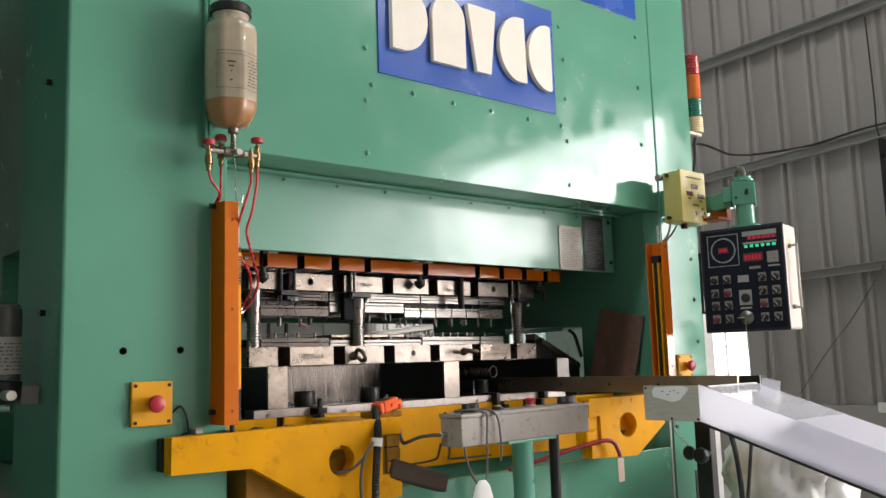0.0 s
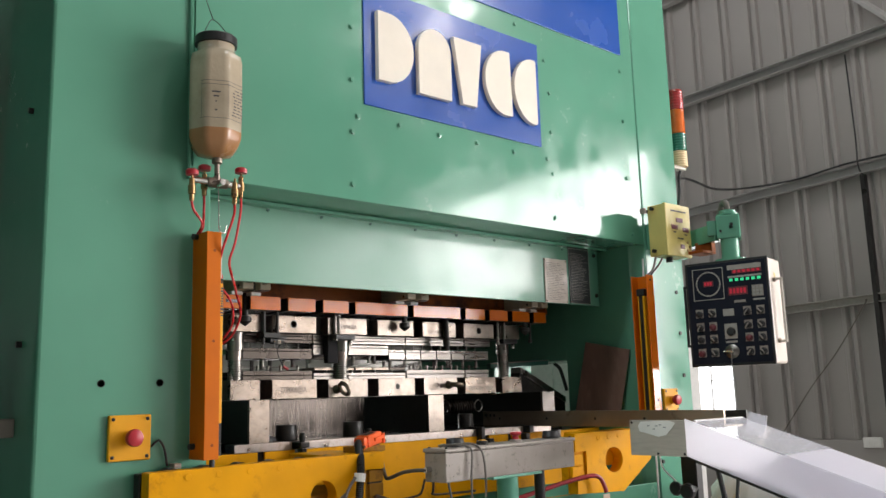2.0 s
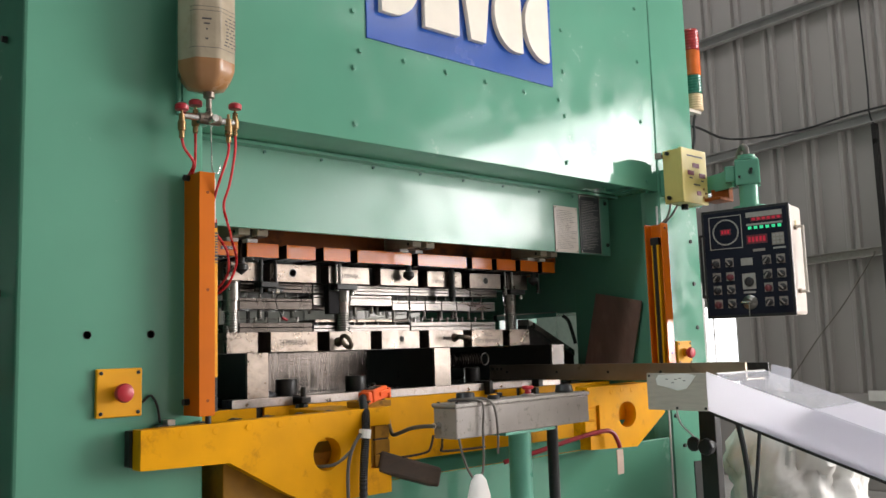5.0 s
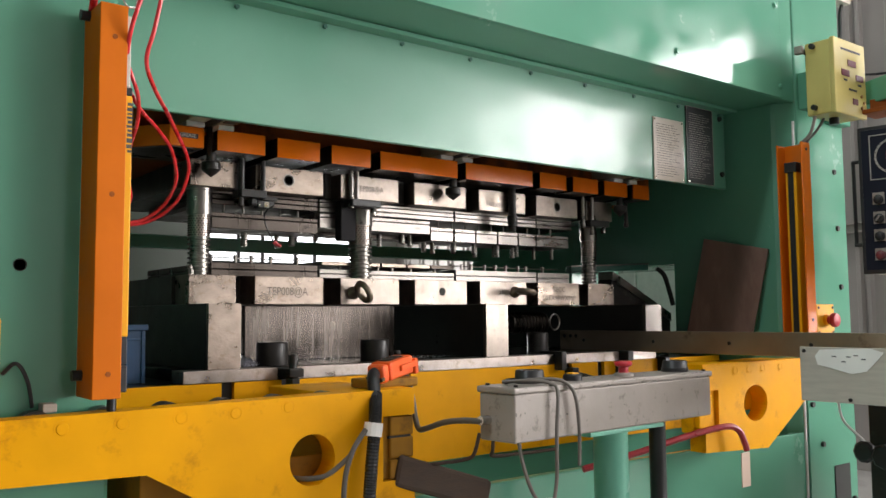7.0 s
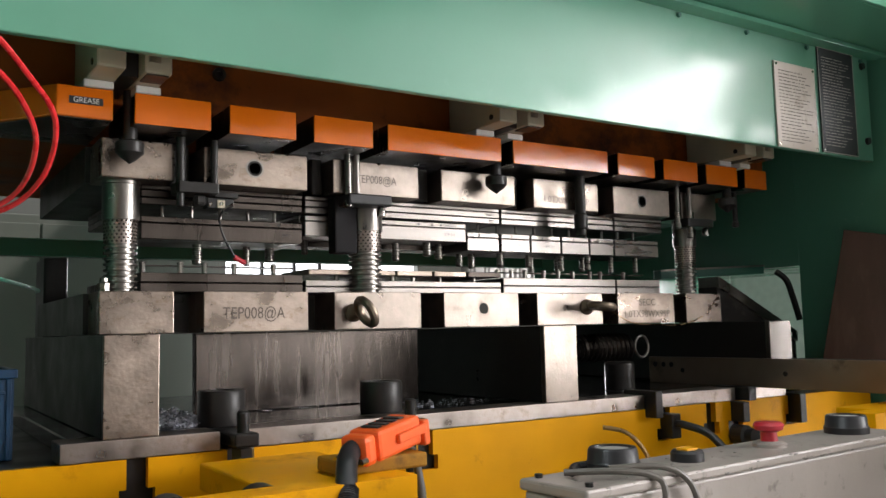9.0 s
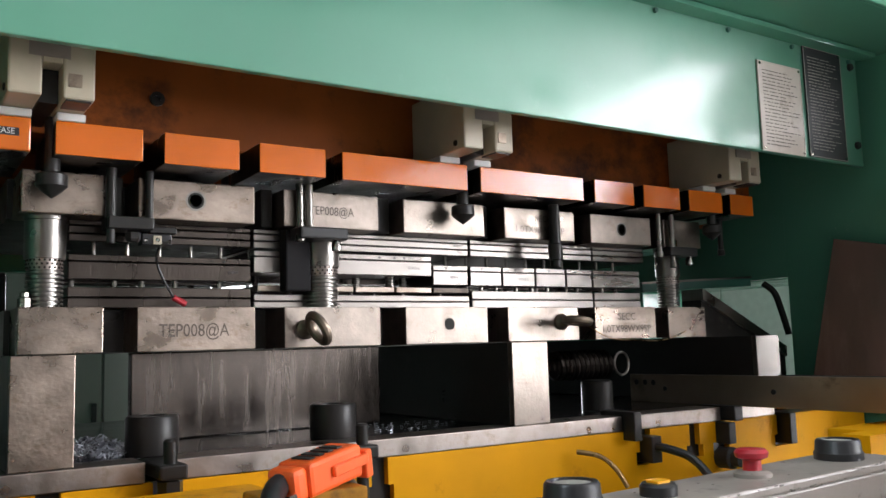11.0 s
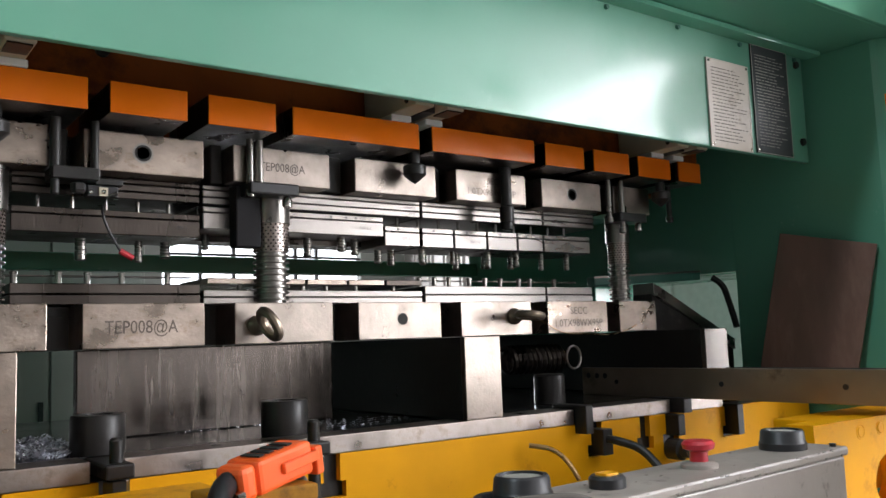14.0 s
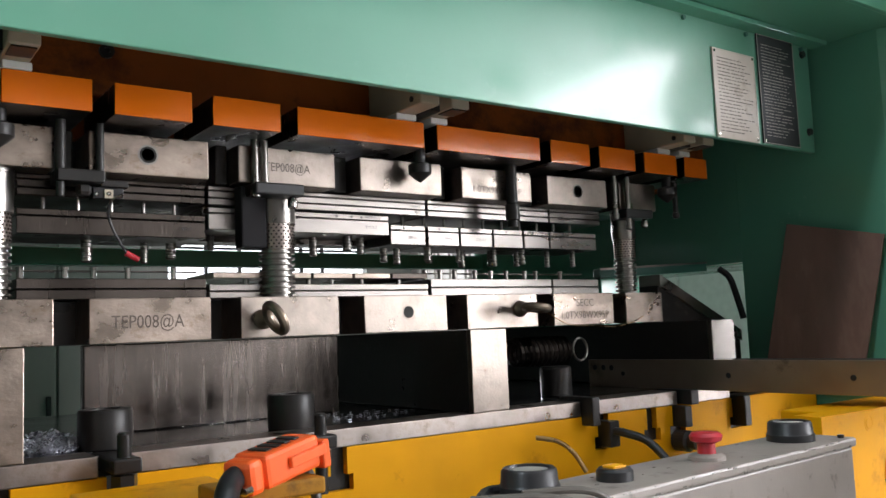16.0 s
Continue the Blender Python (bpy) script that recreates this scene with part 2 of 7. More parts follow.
# dark colour that stands for the shade inside holes and openings
DARK = mat("dark_void_shade", (0.045, 0.045, 0.042), 0.7, 0, 0.3, 4, spec=0.2)
BOTTLE = mat("frosted_bottle_plastic", (0.44, 0.36, 0.26), 0.16, 0, 0.14, 9, 1.0, 30, (0.36, 0.26, 0.16, 0.6), 12, 0.56, coat=0.6)
OILY = mat("oil_seen_through_plastic", (0.36, 0.18, 0.08), 0.2, 0, 0.1, 12, 0.15, 26)
CLEAR = mat("clear_acrylic", (0.8, 0.78, 0.84), 0.08, 0, 0.05, 10)
CLEAR.node_tree.nodes["Principled BSDF"].inputs["Alpha"].default_value = 0.38
LENS_RED = mat("red_lamp_lens", (0.35, 0.02, 0.02), 0.15, 0, 0.1, 40, spec=0.8)
LENS_AMBER = mat("amber_lamp_lens", (0.62, 0.13, 0.02), 0.15, 0, 0.1, 40, spec=0.8)
LENS_GREEN = mat("green_lamp_lens", (0.01, 0.14, 0.09), 0.15, 0, 0.1, 40, spec=0.8)
LENS_CREAM = mat("cream_lamp_base", (0.7, 0.52, 0.3), 0.4)
DOOR_GLOW = bpy.data.materials.new("bright_daylight_outside")
DOOR_GLOW.use_nodes = True
DOOR_GLOW.node_tree.nodes["Principled BSDF"].inputs["Base Color"].default_value = (0.9, 0.92, 0.95, 1)
DOOR_GLOW.node_tree.nodes["Principled BSDF"].inputs["Emission Color"].default_value = (0.95, 0.97, 1, 1)
DOOR_GLOW.node_tree.nodes["Principled BSDF"].inputs["Emission Strength"].default_value = 3.0


def milky(name, through_share):
    """Milky acrylic that lets part of the light through."""
    m = bpy.data.materials.new(name)
    m.use_nodes = True
    n, link = m.node_tree.nodes, m.node_tree.links.new
    b = n["Principled BSDF"]
    b.inputs["Base Color"].default_value = (0.9, 0.88, 0.93, 1)
    b.inputs["Roughness"].default_value = 0.14
    tl, mx = n.new("ShaderNodeBsdfTranslucent"), n.new("ShaderNodeMixShader")
    tl.inputs["Color"].default_value = (0.96, 0.94, 0.98, 1)
    mx.inputs[0].default_value = through_share
    link(b.outputs[0], mx.inputs[1])
    link(tl.outputs[0], mx.inputs[2])
    link(mx.outputs[0], n["Material Output"].inputs["Surface"])
    return m


CHUTE = milky("milky_acrylic_sheet", 0.75)
CHUTE_TOP = milky("opal_acrylic_sheet", 0.6)

# ---- mesh helpers ----


def origin(ob):
    p = Vector((0, 0, 0))
    while ob:
        p += ob.location
        ob = ob.parent
    return p


def part(name, bm, material, parent=None, label=""):
    """Link a bmesh, given in world places, as one mesh object under its thing."""
    me = bpy.data.meshes.new(name)
    if parent is not None:
        bmesh.ops.translate(bm, verts=bm.verts, vec=-origin(parent))
    bm.to_mesh(me)
    bm.free()
    me.materials.append(material)
    ob = new(name, me)
    if parent is not None:
        ob.parent = parent
    if label:
        ob["label"] = label
    return ob


def thing(name, place, label, category, group="", kind=""):
    ob = new(name)
    ob.location = place
    ob.empty_display_size = 0.05
    return tagged(ob, label, category, group, kind)


def solo(name, bm, material, label, category="", kind="", group=""):
    """A thing that is one mesh; its origin at the bottom middle."""
    lo = Vector([min(v.co[i] for v in bm.verts) for i in range(3)])
    hi = Vector([max(v.co[i] for v in bm.verts) for i in range(3)])
    p = Vector(((lo.x + hi.x) / 2, (lo.y + hi.y) / 2, lo.z))
    bmesh.ops.translate(bm, verts=bm.verts, vec=-p)
    ob = part(name, bm, material)
    ob.location = p
    return tagged(ob, label, category, group, kind)


def B():
    return bmesh.new()


def box(bm, x0, x1, y0, y1, z0, z1, bevel=0.0, seg=2, m=None):
    r = bmesh.ops.create_cube(bm, size=1)
    vs = r["verts"]
    for v in vs:
        v.co = Vector(((x0 + x1) / 2 + v.co.x * (x1 - x0), (y0 + y1) / 2 + v.co.y * (y1 - y0), (z0 + z1) / 2 + v.co.z * (z1 - z0)))
    if bevel:
        es = list({e for v in vs for e in v.link_edges})
        r = bmesh.ops.bevel(bm, geom=es, offset=bevel, segments=seg, affect="EDGES", profile=0.5)
        vs = [v for v in r["verts"]]
        if m is not None:
            vs = list({v for f in r["faces"] for v in f.verts} | set(vs))
    if m is not None:
        bmesh.ops.transform(bm, matrix=m, verts=vs)
    return bm


def cyl(bm, p0, p1, r, r2=None, seg=20, caps=True):
    p0, p1 = Vector(p0), Vector(p1)
    d = p1 - p0
    m = Matrix.Translation((p0 + p1) / 2) @ d.to_track_quat("Z", "Y").to_matrix().to_4x4()
    bmesh.ops.create_cone(bm, cap_ends=caps, segments=seg, radius1=r, radius2=r if r2 is None else r2, depth=d.length, matrix=m)
    return bm


def lathe(bm, centre, profile, seg=28, axis="z"):
    """Revolve (radius, height) pairs round a line through centre."""
    rings = []
    for r, h in profile:
        ring = []
        for i in range(seg):
            a = 2 * math.pi * i / seg
            if axis == "z":
                co = (centre[0] + r * math.cos(a), centre[1] + r * math.sin(a), centre[2] + h)
            elif axis == "y":
                co = (centre[0] + r * math.cos(a), centre[1] + h, centre[2] + r * math.sin(a))
            else:
                co = (centre[0] + h, centre[1] + r * math.cos(a), centre[2] + r * math.sin(a))
            ring.append(bm.verts.new(co))
        rings.append(ring)
    for a, b in zip(rings, rings[1:]):
        for i in range(seg):
            bm.faces.new((a[i], a[(i + 1) % seg], b[(i + 1) % seg], b[i]))
    bm.faces.new(rings[0])
    bm.faces.new(rings[-1])
    bmesh.ops.recalc_face_normals(bm, faces=bm.faces)
    return bm


def prism(bm, pts, axis, a0, a1, bevel=0.0):
    """Extrude a polygon: pts are (x, z) for axis y, (y, z) for axis x, (x, y) for axis z."""
    def co(p, a):
        return {"y": (p[0], a, p[1]), "x": (a, p[0], p[1]), "z": (p[0], p[1], a)}[axis]
    lo = [bm.verts.new(co(p, a0)) for p in pts]
    hi = [bm.verts.new(co(p, a1)) for p in pts]
    fs = [bm.faces.new(lo), bm.faces.new(hi)]
    n = len(pts)
    for i in range(n):
        fs.append(bm.faces.new((lo[i], lo[(i + 1) % n], hi[(i + 1) % n], hi[i])))
    bmesh.ops.recalc_face_normals(bm, faces=bm.faces)
    if bevel:
        bmesh.ops.bevel(bm, geom=list({e for f in fs for e in f.edges}), offset=bevel, segments=2, affect="EDGES", profile=0.5)
    return bm


def sweep(bm, pts, r, seg=8, smooth=6, rib=0.0):
    """A round tube through the points."""
    P = [Vector(p) for p in pts]
    line = []
    for i in range(len(P) - 1):
        a, b, c, d = P[max(i - 1, 0)], P[i], P[i + 1], P[min(i + 2, len(P) - 1)]
        for k in range(smooth):
            t = k / smooth
            line.append(0.5 * (2 * b + (c - a) * t + (2 * a - 5 * b + 4 * c - d) * t * t + (3 * b - a - 3 * c + d) * t ** 3))
    line.append(P[-1])
    rings, side = [], None
    for i, p in enumerate(line):
        t = (line[min(i + 1, len(line) - 1)] - line[max(i - 1, 0)]).normalized()
        if side is None:
            side = t.orthogonal().normalized()
        side = (side - t * side.dot(t)).normalized()
        up = t.cross(side)
        rings.append([bm.verts.new(p + r * (1 - rib * (i % 2)) * (math.cos(2 * math.pi * k / seg) * side + math.sin(2 * math.pi * k / seg) * up)) for k in range(seg)])
    for a, b in zip(rings, rings[1:]):
        for k in range(seg):
            bm.faces.new((a[k], a[(k + 1) % seg], b[(k + 1) % seg], b[k]))
    bm.faces.new(rings[0][::-1])
    bm.faces.new(rings[-1])
    return bm


def smooth(ob, angle=35):
    for p in ob.data.polygons:
        p.use_smooth = True
    ob.data.set_sharp_from_angle(angle=radians(angle))
    return ob


def screw(bm, x, y, z, r=0.006, h=0.004):
    """A hexagon or socket head that stands out of a front face."""
    cyl(bm, (x, y, z), (x, y - h, z), r, r * 0.86, 8)


def words(name, text, size, m, material, parent, label="", depth=0.0004, width=None):
    """Lettering in the built-in font, laid on a face: m takes x to the right and y up."""
    cu = bpy.data.curves.new(name, "FONT")
    cu.body, cu.size, cu.extrude = text, size, depth
    cu.align_x, cu.align_y, cu.resolution_u = "CENTER", "CENTER", 3
    tmp = bpy.data.objects.new("tmp", cu)
    scene.collection.objects.link(tmp)
    me = tmp.evaluated_get(bpy.context.evaluated_depsgraph_get()).to_mesh().copy()
    bpy.data.objects.remove(tmp)
    bm = bmesh.new()
    bm.from_mesh(me)
    bpy.data.meshes.remove(me)
    if width:
        w = max(v.co.x for v in bm.verts) - min(v.co.x for v in bm.verts)
        bmesh.ops.scale(bm, vec=(width / w, 1, 1), verts=bm.verts)
    bmesh.ops.transform(bm, matrix=m, verts=bm.verts)
    return part(name, bm, material, parent, label)


def on_front(x, y, z):
    """The lettering frame of a face that looks towards -y."""
    return Matrix.Translation((x, y, z)) @ Euler((radians(90), 0, 0)).to_matrix().to_4x4()


# ---- how the slide moves ----
BEAT = 2.308


def ram(t):
    """Height of the upper tool over its lowest place, in metres."""
    w = 2 * math.pi * t / BEAT
    return (0.0303 + 0.04226 * math.cos(w) + 0.00474 * math.sin(w) + 0.01093 * math.cos(2 * w) + 0.00334 * math.sin(2 * w)
            + 0.00133 * math.cos(3 * w) + 0.00066 * math.sin(3 * w))


TIMES = [i / 10 for i in range(161)]

# ---- the hall ----
solo("floor", box(B(), -7, 6.6, -9, 8.2, -0.1, 0.0), CONCRETE, "grey concrete floor of the workshop", "floor", "structure")
GY0, GY1 = -5.95, -2.73


def hall_wall_east():
    bm = B()
    box(bm, 6.24, 6.3, -9, GY0, 3.54, 5.9)
    box(bm, 6.24, 6.3, -9, GY0, 0, 0.45)
    box(bm, 6.24, 6.3, -6.58, GY0, 0.45, 3.54)
    box(bm, 6.24, 6.3, GY0, GY1, 3.54, 5.9)
    box(bm, 6.24, 6.3, GY0, GY1, 0, 0.86)
    box(bm, 6.24, 6.3, GY1, 2.02, 0, 5.9)
    box(bm, 6.24, 6.3, 2.02, 2.5, 0, 0.5)
    box(bm, 6.24, 6.3, 2.02, 2.5, 1.5, 5.9)
    box(bm, 6.24, 6.3, 2.5, 8.2, 0, 5.9)
    w = solo("wall_east", bm, WALL, "grey corrugated steel sheet wall with a broad and a small window", "wall", "structure")
    # folded ribs of the sheets, one by one, in pairs
    rib = B()
    prism(rib, [(-0.03, 0), (-0.014, -0.03), (0.014, -0.03), (0.03, 0)], "z", 0.75, 5.9)
    bmesh.ops.rotate(rib, verts=rib.verts, cent=(0, 0, 0), matrix=Matrix.Rotation(radians(-90), 3, "Z"))
    first = part("sheet_rib", rib, WALL, w)
    first.location = Vector((6.241, 0.1, 0)) - w.location
    bmesh_shift = w.location
    for v in first.data.vertices:
        v.co += bmesh_shift
    short = first.data.copy()
    for v in short.vertices:
        if v.co.z < 3:
            v.co.z += 0.77
    y = -2.7
    k = 0
    while y < 7.9:
        if k:
            o = new("sheet_rib", short if 1.97 < y < 2.55 else first.data)
            o.parent = w
            o.location = (6.241 - w.location.x, y - w.location.y, first.location.z)
        else:
            first.location.y = y - w.location.y
        k += 1
        y += 0.075 if k % 2 else 0.225
    return w


hall_wall_east()
for z, d, fall in ((1.835, 0.035, 0.036), (2.887, 0.04, 0.048), (3.968, 0.045, 0.04), (5.05, 0.05, 0.04)):
    bm = B()
    prism(bm, [(0, -d), (-0.07, -d), (-0.07, -d + 0.006), (-0.006, -d + 0.006), (-0.006, d - 0.006), (-0.07, d - 0.006), (-0.07, d), (0, d)], "y", -2.8, 8.1)
    for v in bm.verts:
        v.co.x += 6.205
        v.co.z += z - fall * (v.co.y - 1.25)
    solo("purlin", bm, PURLIN if z > 2 else LABEL_GREY, "galvanised steel purlin along the sheet wall", "purlin", "structure")
bm = box(B(), 6.19, 6.225, 0.668, 0.682, 0, 2.86)
box(bm, 6.13, 6.19, 0.66, 0.695, 0, 2.86, 0.004)
solo("wall_column", bm, BLACK_STEEL, "dark steel column against the sheet wall", "column", "structure")
solo("sheet_seam_cable", sweep(B(), [(6.19, 0.69, 2.86), (6.12, 0.692, 2.94), (6.15, 0.7, 3.2), (6.16, 0.715, 3.9)], 0.007), CABLE_BLACK, "thin black cable running up the sheet wall", "cable")
bm = box(B(), 6.16, 6.235, -2.8, 1.95, 0.0, 0.74, 0.004)
solo("dado", bm, WALL, "lower grey band of the sheet wall", "wall", "structure")
bm = box(B(), 6.12, 6.16, 0.75, 0.89, 0.69, 0.77, 0.006)
solo("socket_box", bm, LABEL_WHITE, "small pale socket box on the sheet wall", "socket", "structure")
# window with glazing bars and daylight behind it
win = thing("window_1", (6.25, 2.26, 0.5), "small bright window with thin glazing bars in the sheet wall", "window", "", "structure")
for z in (0.5, 0.75, 1.0, 1.25, 1.5):
    part("glazing_bar", box(B(), 6.235, 6.255, 2.02, 2.5, z - 0.004, z + 0.004), LABEL_WHITE, win)
for y in (2.03, 2.26, 2.49):
    part("glazing_bar", box(B(), 6.235, 6.256, y - 0.004, y + 0.004, 0.5, 1.5), LABEL_WHITE, win)
solo("backdrop_window", box(B(), 6.5, 6.52, 1.2, 3.6, 0.0, 2.6), DOOR_GLOW, "bright daylight outside the window", "backdrop", "structure")
solo("backdrop_broad_window", box(B(), 7.2, 7.22, -8.5, -1.0, -0.1, 4.5), DOOR_GLOW, "bright daylight outside the broad window", "backdrop", "structure")
# far walls
bm = box(B(), -7, 3.2, 8.1, 8.2, 0, 5.9)
box(bm, 3.2, 5.6, 8.1, 8.2, 0, 1.35)
box(bm, 3.2, 5.6, 8.1, 8.2, 2.6, 5.9)
box(bm, 5.6, 6.24, 8.1, 8.2, 0, 5.9)
solo("wall_north", bm, WHITE_WALL, "grey rear wall of the workshop with a bright window", "wall", "structure")
solo("backdrop_rear", box(B(), 2.6, 6.4, 8.4, 8.42, 0.8, 3.2), DOOR_GLOW, "bright daylight outside the rear window", "backdrop", "structure")
rw = thing("window_2", (4.4, 8.12, 1.35), "bright rear window with dark glazing bars", "window", "", "structure")
for x in (3.62, 4.0, 4.31, 4.75, 5.02):
    part("glazing_bar", box(B(), x - 0.016, x + 0.016, 8.12, 8.16, 1.351, 2.599), BLACK_STEEL, rw)
for z, h in ((1.83, 0.012), (2.2, 0.014)):
    part("glazing_bar", box(B(), 3.201, 5.599, 8.115, 8.119, z - h, z + h), BLACK_STEEL, rw)
part("blind_panel", box(B(), 3.201, 5.599, 8.1605, 8.164, 1.351, 1.818), WHITE_WALL, rw, "grey closed lower panel")
# unseen walls and roof, kept pale to bounce ambient light onto the press
solo("wall_west", box(B(), -7.1, -7, -9, 8.2, 0, 5.9), BOUNCE_SHEET, "unseen pale wall added to bounce light", "wall", "structure")
bm = box(B(), -7, 6.3, -9.1, -9, 0, 5.9)
solo("wall_south", bm, BOUNCE_SHEET, "unseen pale workshop wall added to bounce light", "wall", "structure")
bm = box(B(), -7.1, 3.7, -9.1, -1.75, 5.9, 6.0)
box(bm, -7.1, 3.7, -0.8, 8.2, 5.9, 6.0)
box(bm, -7.1, -5.0, -1.75, -0.8, 5.9, 6.0)
box(bm, -5.0, -2.8, -1.75, -1.4, 5.9, 6.0)
box(bm, 0.5, 2.1, -1.05, -0.8, 5.9, 6.0)
box(bm, -2.8, 0.5, -1.75, -0.8, 5.9, 6.0)
box(bm, 2.1, 3.7, -1.75, -0.8, 5.9, 6.0)
box(bm, 4.7, 6.3, -4.8, 8.2, 5.9, 6.0)
box(bm, 3.7, 4.7, -9.1, -1.4, 5.9, 6.0)
box(bm, 3.7, 4.7, 4.6, 8.2, 5.9, 6.0)
box(bm, 4.7, 5.35, -9.1, -4.8, 5.9, 6.0)
box(bm, 6.15, 6.3, -9.1, -4.8, 5.9, 6.0)
box(bm, 5.35, 6.15, -9.1, -6.4, 5.9, 6.0)
solo("ceiling", bm, BOUNCE_SHEET, "unseen pale roof added to bounce light, open over the lamps", "ceiling", "structure")

# ---- the press ----
press = thing("stamping_press", (1.06, 0.8, 0.0), "large green enamelled stamping press with blue sign plates", "press")
XL, XR, LEFT_IN, RIGHT_IN, TOP, DEEP = -0.3, 2.415, 0.135, 2.14, 3.6, 1.5
LEDGE, BED = 1.806, 0.82

part("left_upright", box(B(), XL, LEFT_IN, 0, 0.39, 0, TOP, 0.008), GREEN, press)
bm = prism(B(), [(0.391, 0), (0.391, TOP), (DEEP, TOP), (DEEP, 0), (1.2, 0), (1.2, 1.62), (0.5, 1.62), (0.5, 0)], "x", -0.15, LEFT_IN - 0.01)
part("left_frame", bm, GREEN, press)
part("upright_foot", box(B(), -0.145, LEFT_IN - 0.012, 0.501, 1.199, 0, 0.9), GREEN, press)
# the upright has a side opening for the strip
bm = prism(B(), [(0, 0), (0, TOP), (DEEP, TOP), (DEEP, 0), (0.95, 0), (0.95, 1.335), (0.43, 1.335), (0.43, 0)], "x", RIGHT_IN, XR, 0.006)
part("right_upright", bm, GREEN, press)
# inner lining of the upright with its cut-back front corner
bm = prism(B(), [(2.095, 0.43), (2.095, 0.058), (2.1005, 0.046), (2.136, 0.003), (2.1385, 0.003), (2.1385, 0.43)], "z", 0.01, LEDGE - 0.001)
part("upright_lining", bm, GREEN, press)
part("upright_lining", box(B(), 2.095, 2.1385, 0.4305, DEEP - 0.01, 1.336, LEDGE - 0.001), GREEN, press)
part("upright_foot", box(B(), RIGHT_IN + 0.004, XR - 0.004, 0.431, 0.949, 0, 1.06), GREEN, press)
bm = box(B(), LEFT_IN + 0.002, RIGHT_IN - 0.002, 0.003, DEEP, LEDGE, TOP, 0.003)
part("crown", bm, GREEN, press)
bm = box(B(), LEFT_IN + 0.002, RIGHT_IN - 0.002, 0.006, 0.03, 0, BED, 0.004)
box(bm, LEFT_IN + 0.002, RIGHT_IN - 0.002, 0.03, DEEP, 0, 0.7)
box(bm, LEFT_IN + 0.002, RIGHT_IN - 0.002, 0.27, 1.04, 0.7, 0.83)
part("bed", bm, GREEN, press)
# cover plate on the crown with its thin raised edge
bm = box(B(), 0.075, 2.06, -0.006, 0.004, LEDGE, TOP - 0.01, 0.002)
part("cover_plate", bm, GREEN, press)
# slide guard beam, set back under the crown
bm = box(B(), LEFT_IN + 0.004, 2.052, 0.192, 0.205, 1.556, LEDGE - 0.002, 0.002)
box(bm, LEFT_IN + 0.004, 2.04, 0.205, 0.3, LEDGE - 0.06, LEDGE - 0.002)
part("guard_beam", bm, GREEN_BEAM, press)
bm = box(B(), LEFT_IN + 0.004, 2.07, 0.155, 0.192, LEDGE - 0.012, LEDGE - 0.002, 0.001)
part("guard_flange", bm, GREEN, press)
# rail across the rear opening
bm = box(B(), LEFT_IN + 0.002, RIGHT_IN - 0.05, 1.44, 1.485, 1.402, 1.447, 0.004)
part("rear_rail", bm, GREEN, press)


def sign(x0, x1, z0, z1):
    bm = box(B(), x0, x1, -0.011, -0.005, z0, z1, 0.001)
    return part("sign_plate", bm, BLUE, press, "blue enamelled sign plate")


sign_low = sign(0.655, 1.497, 2.128, 2.543)
sign(1.0, 2.04, 2.636, 3.0)


def arc(cx, cz, rx, rz, a0, a1, n=16):
    return [(cx + rx * math.cos(radians(a0 + (a1 - a0) * i / n)), cz + rz * math.sin(radians(a0 + (a1 - a0) * i / n))) for i in range(n + 1)]


def raised(pts):
    return part("raised_shape", prism(B(), pts, "y", -0.03, -0.0115), CREAM, sign_low, "cream raised sign shape")


# five plain raised shapes in cream
raised([(0.70, 2.217), (0.752, 2.217)] + arc(0.745, 2.337, 0.105, 0.12, -80, 90) + [(0.70, 2.457)])
raised([(0.872, 2.207), (1.02, 2.207)] + arc(0.946, 2.375, 0.074, 0.078, 0, 180))
raised([(1.073, 2.21), (1.14, 2.21), (1.172, 2.452), (1.035, 2.452)])
raised(arc(1.29, 2.335, 0.102, 0.125, 96, 270) + [(1.325, 2.212), (1.318, 2.461)])
raised(arc(1.445, 2.333, 0.105, 0.13, 84, 276) + [(1.462, 2.21), (1.462, 2.455)])

# bolts of the cover plates
bolt_places = [(0.607, 2.027), (0.607, 1.856), (0.607, 2.2), (0.607, 2.38), (0.63, 2.082), (0.8, 2.085), (0.975, 2.083), (1.155, 2.085), (1.345, 2.085),
               (1.53, 2.087), (1.56, 2.03), (1.56, 2.2), (1.56, 2.36), (1.54, 2.49), (1.38, 2.6), (1.56, 1.856), (2.034, 2.334), (2.034, 2.083), (2.034, 2.56), (2.05, 1.84)]
for x, z in bolt_places:
    bm = B()
    lathe(bm, (x, -0.006, z), [(0.0105, 0), (0.0105, -0.0015), (0.0075, -0.002), (0.0075, -0.007), (0.003, -0.0075)], 12, "y")
    smooth(part("bolt", bm, GREEN, press))
for x in [0.42 + 0.2 * i for i in range(9)]:
    bm = B()
    screw(bm, x, 0.191, LEDGE - 0.02, 0.0055, 0.005)
    part("bolt", bm, TRAY_GREEN, press)
for x, z in ((2.346, 1.612), (2.353, 1.433), (2.359, 1.25)):
    bm = B()
    screw(bm, x, 0.0, z, 0.009, 0.006)
    part("bolt", bm, BLACK_STEEL, press)
for x, z in ((2.038, 1.775), (2.043, 1.601)):
    bm = B()
    screw(bm, x - 0.012, 0.192, z, 0.009, 0.006)
    part("bolt", bm, BLACK_STEEL, press)
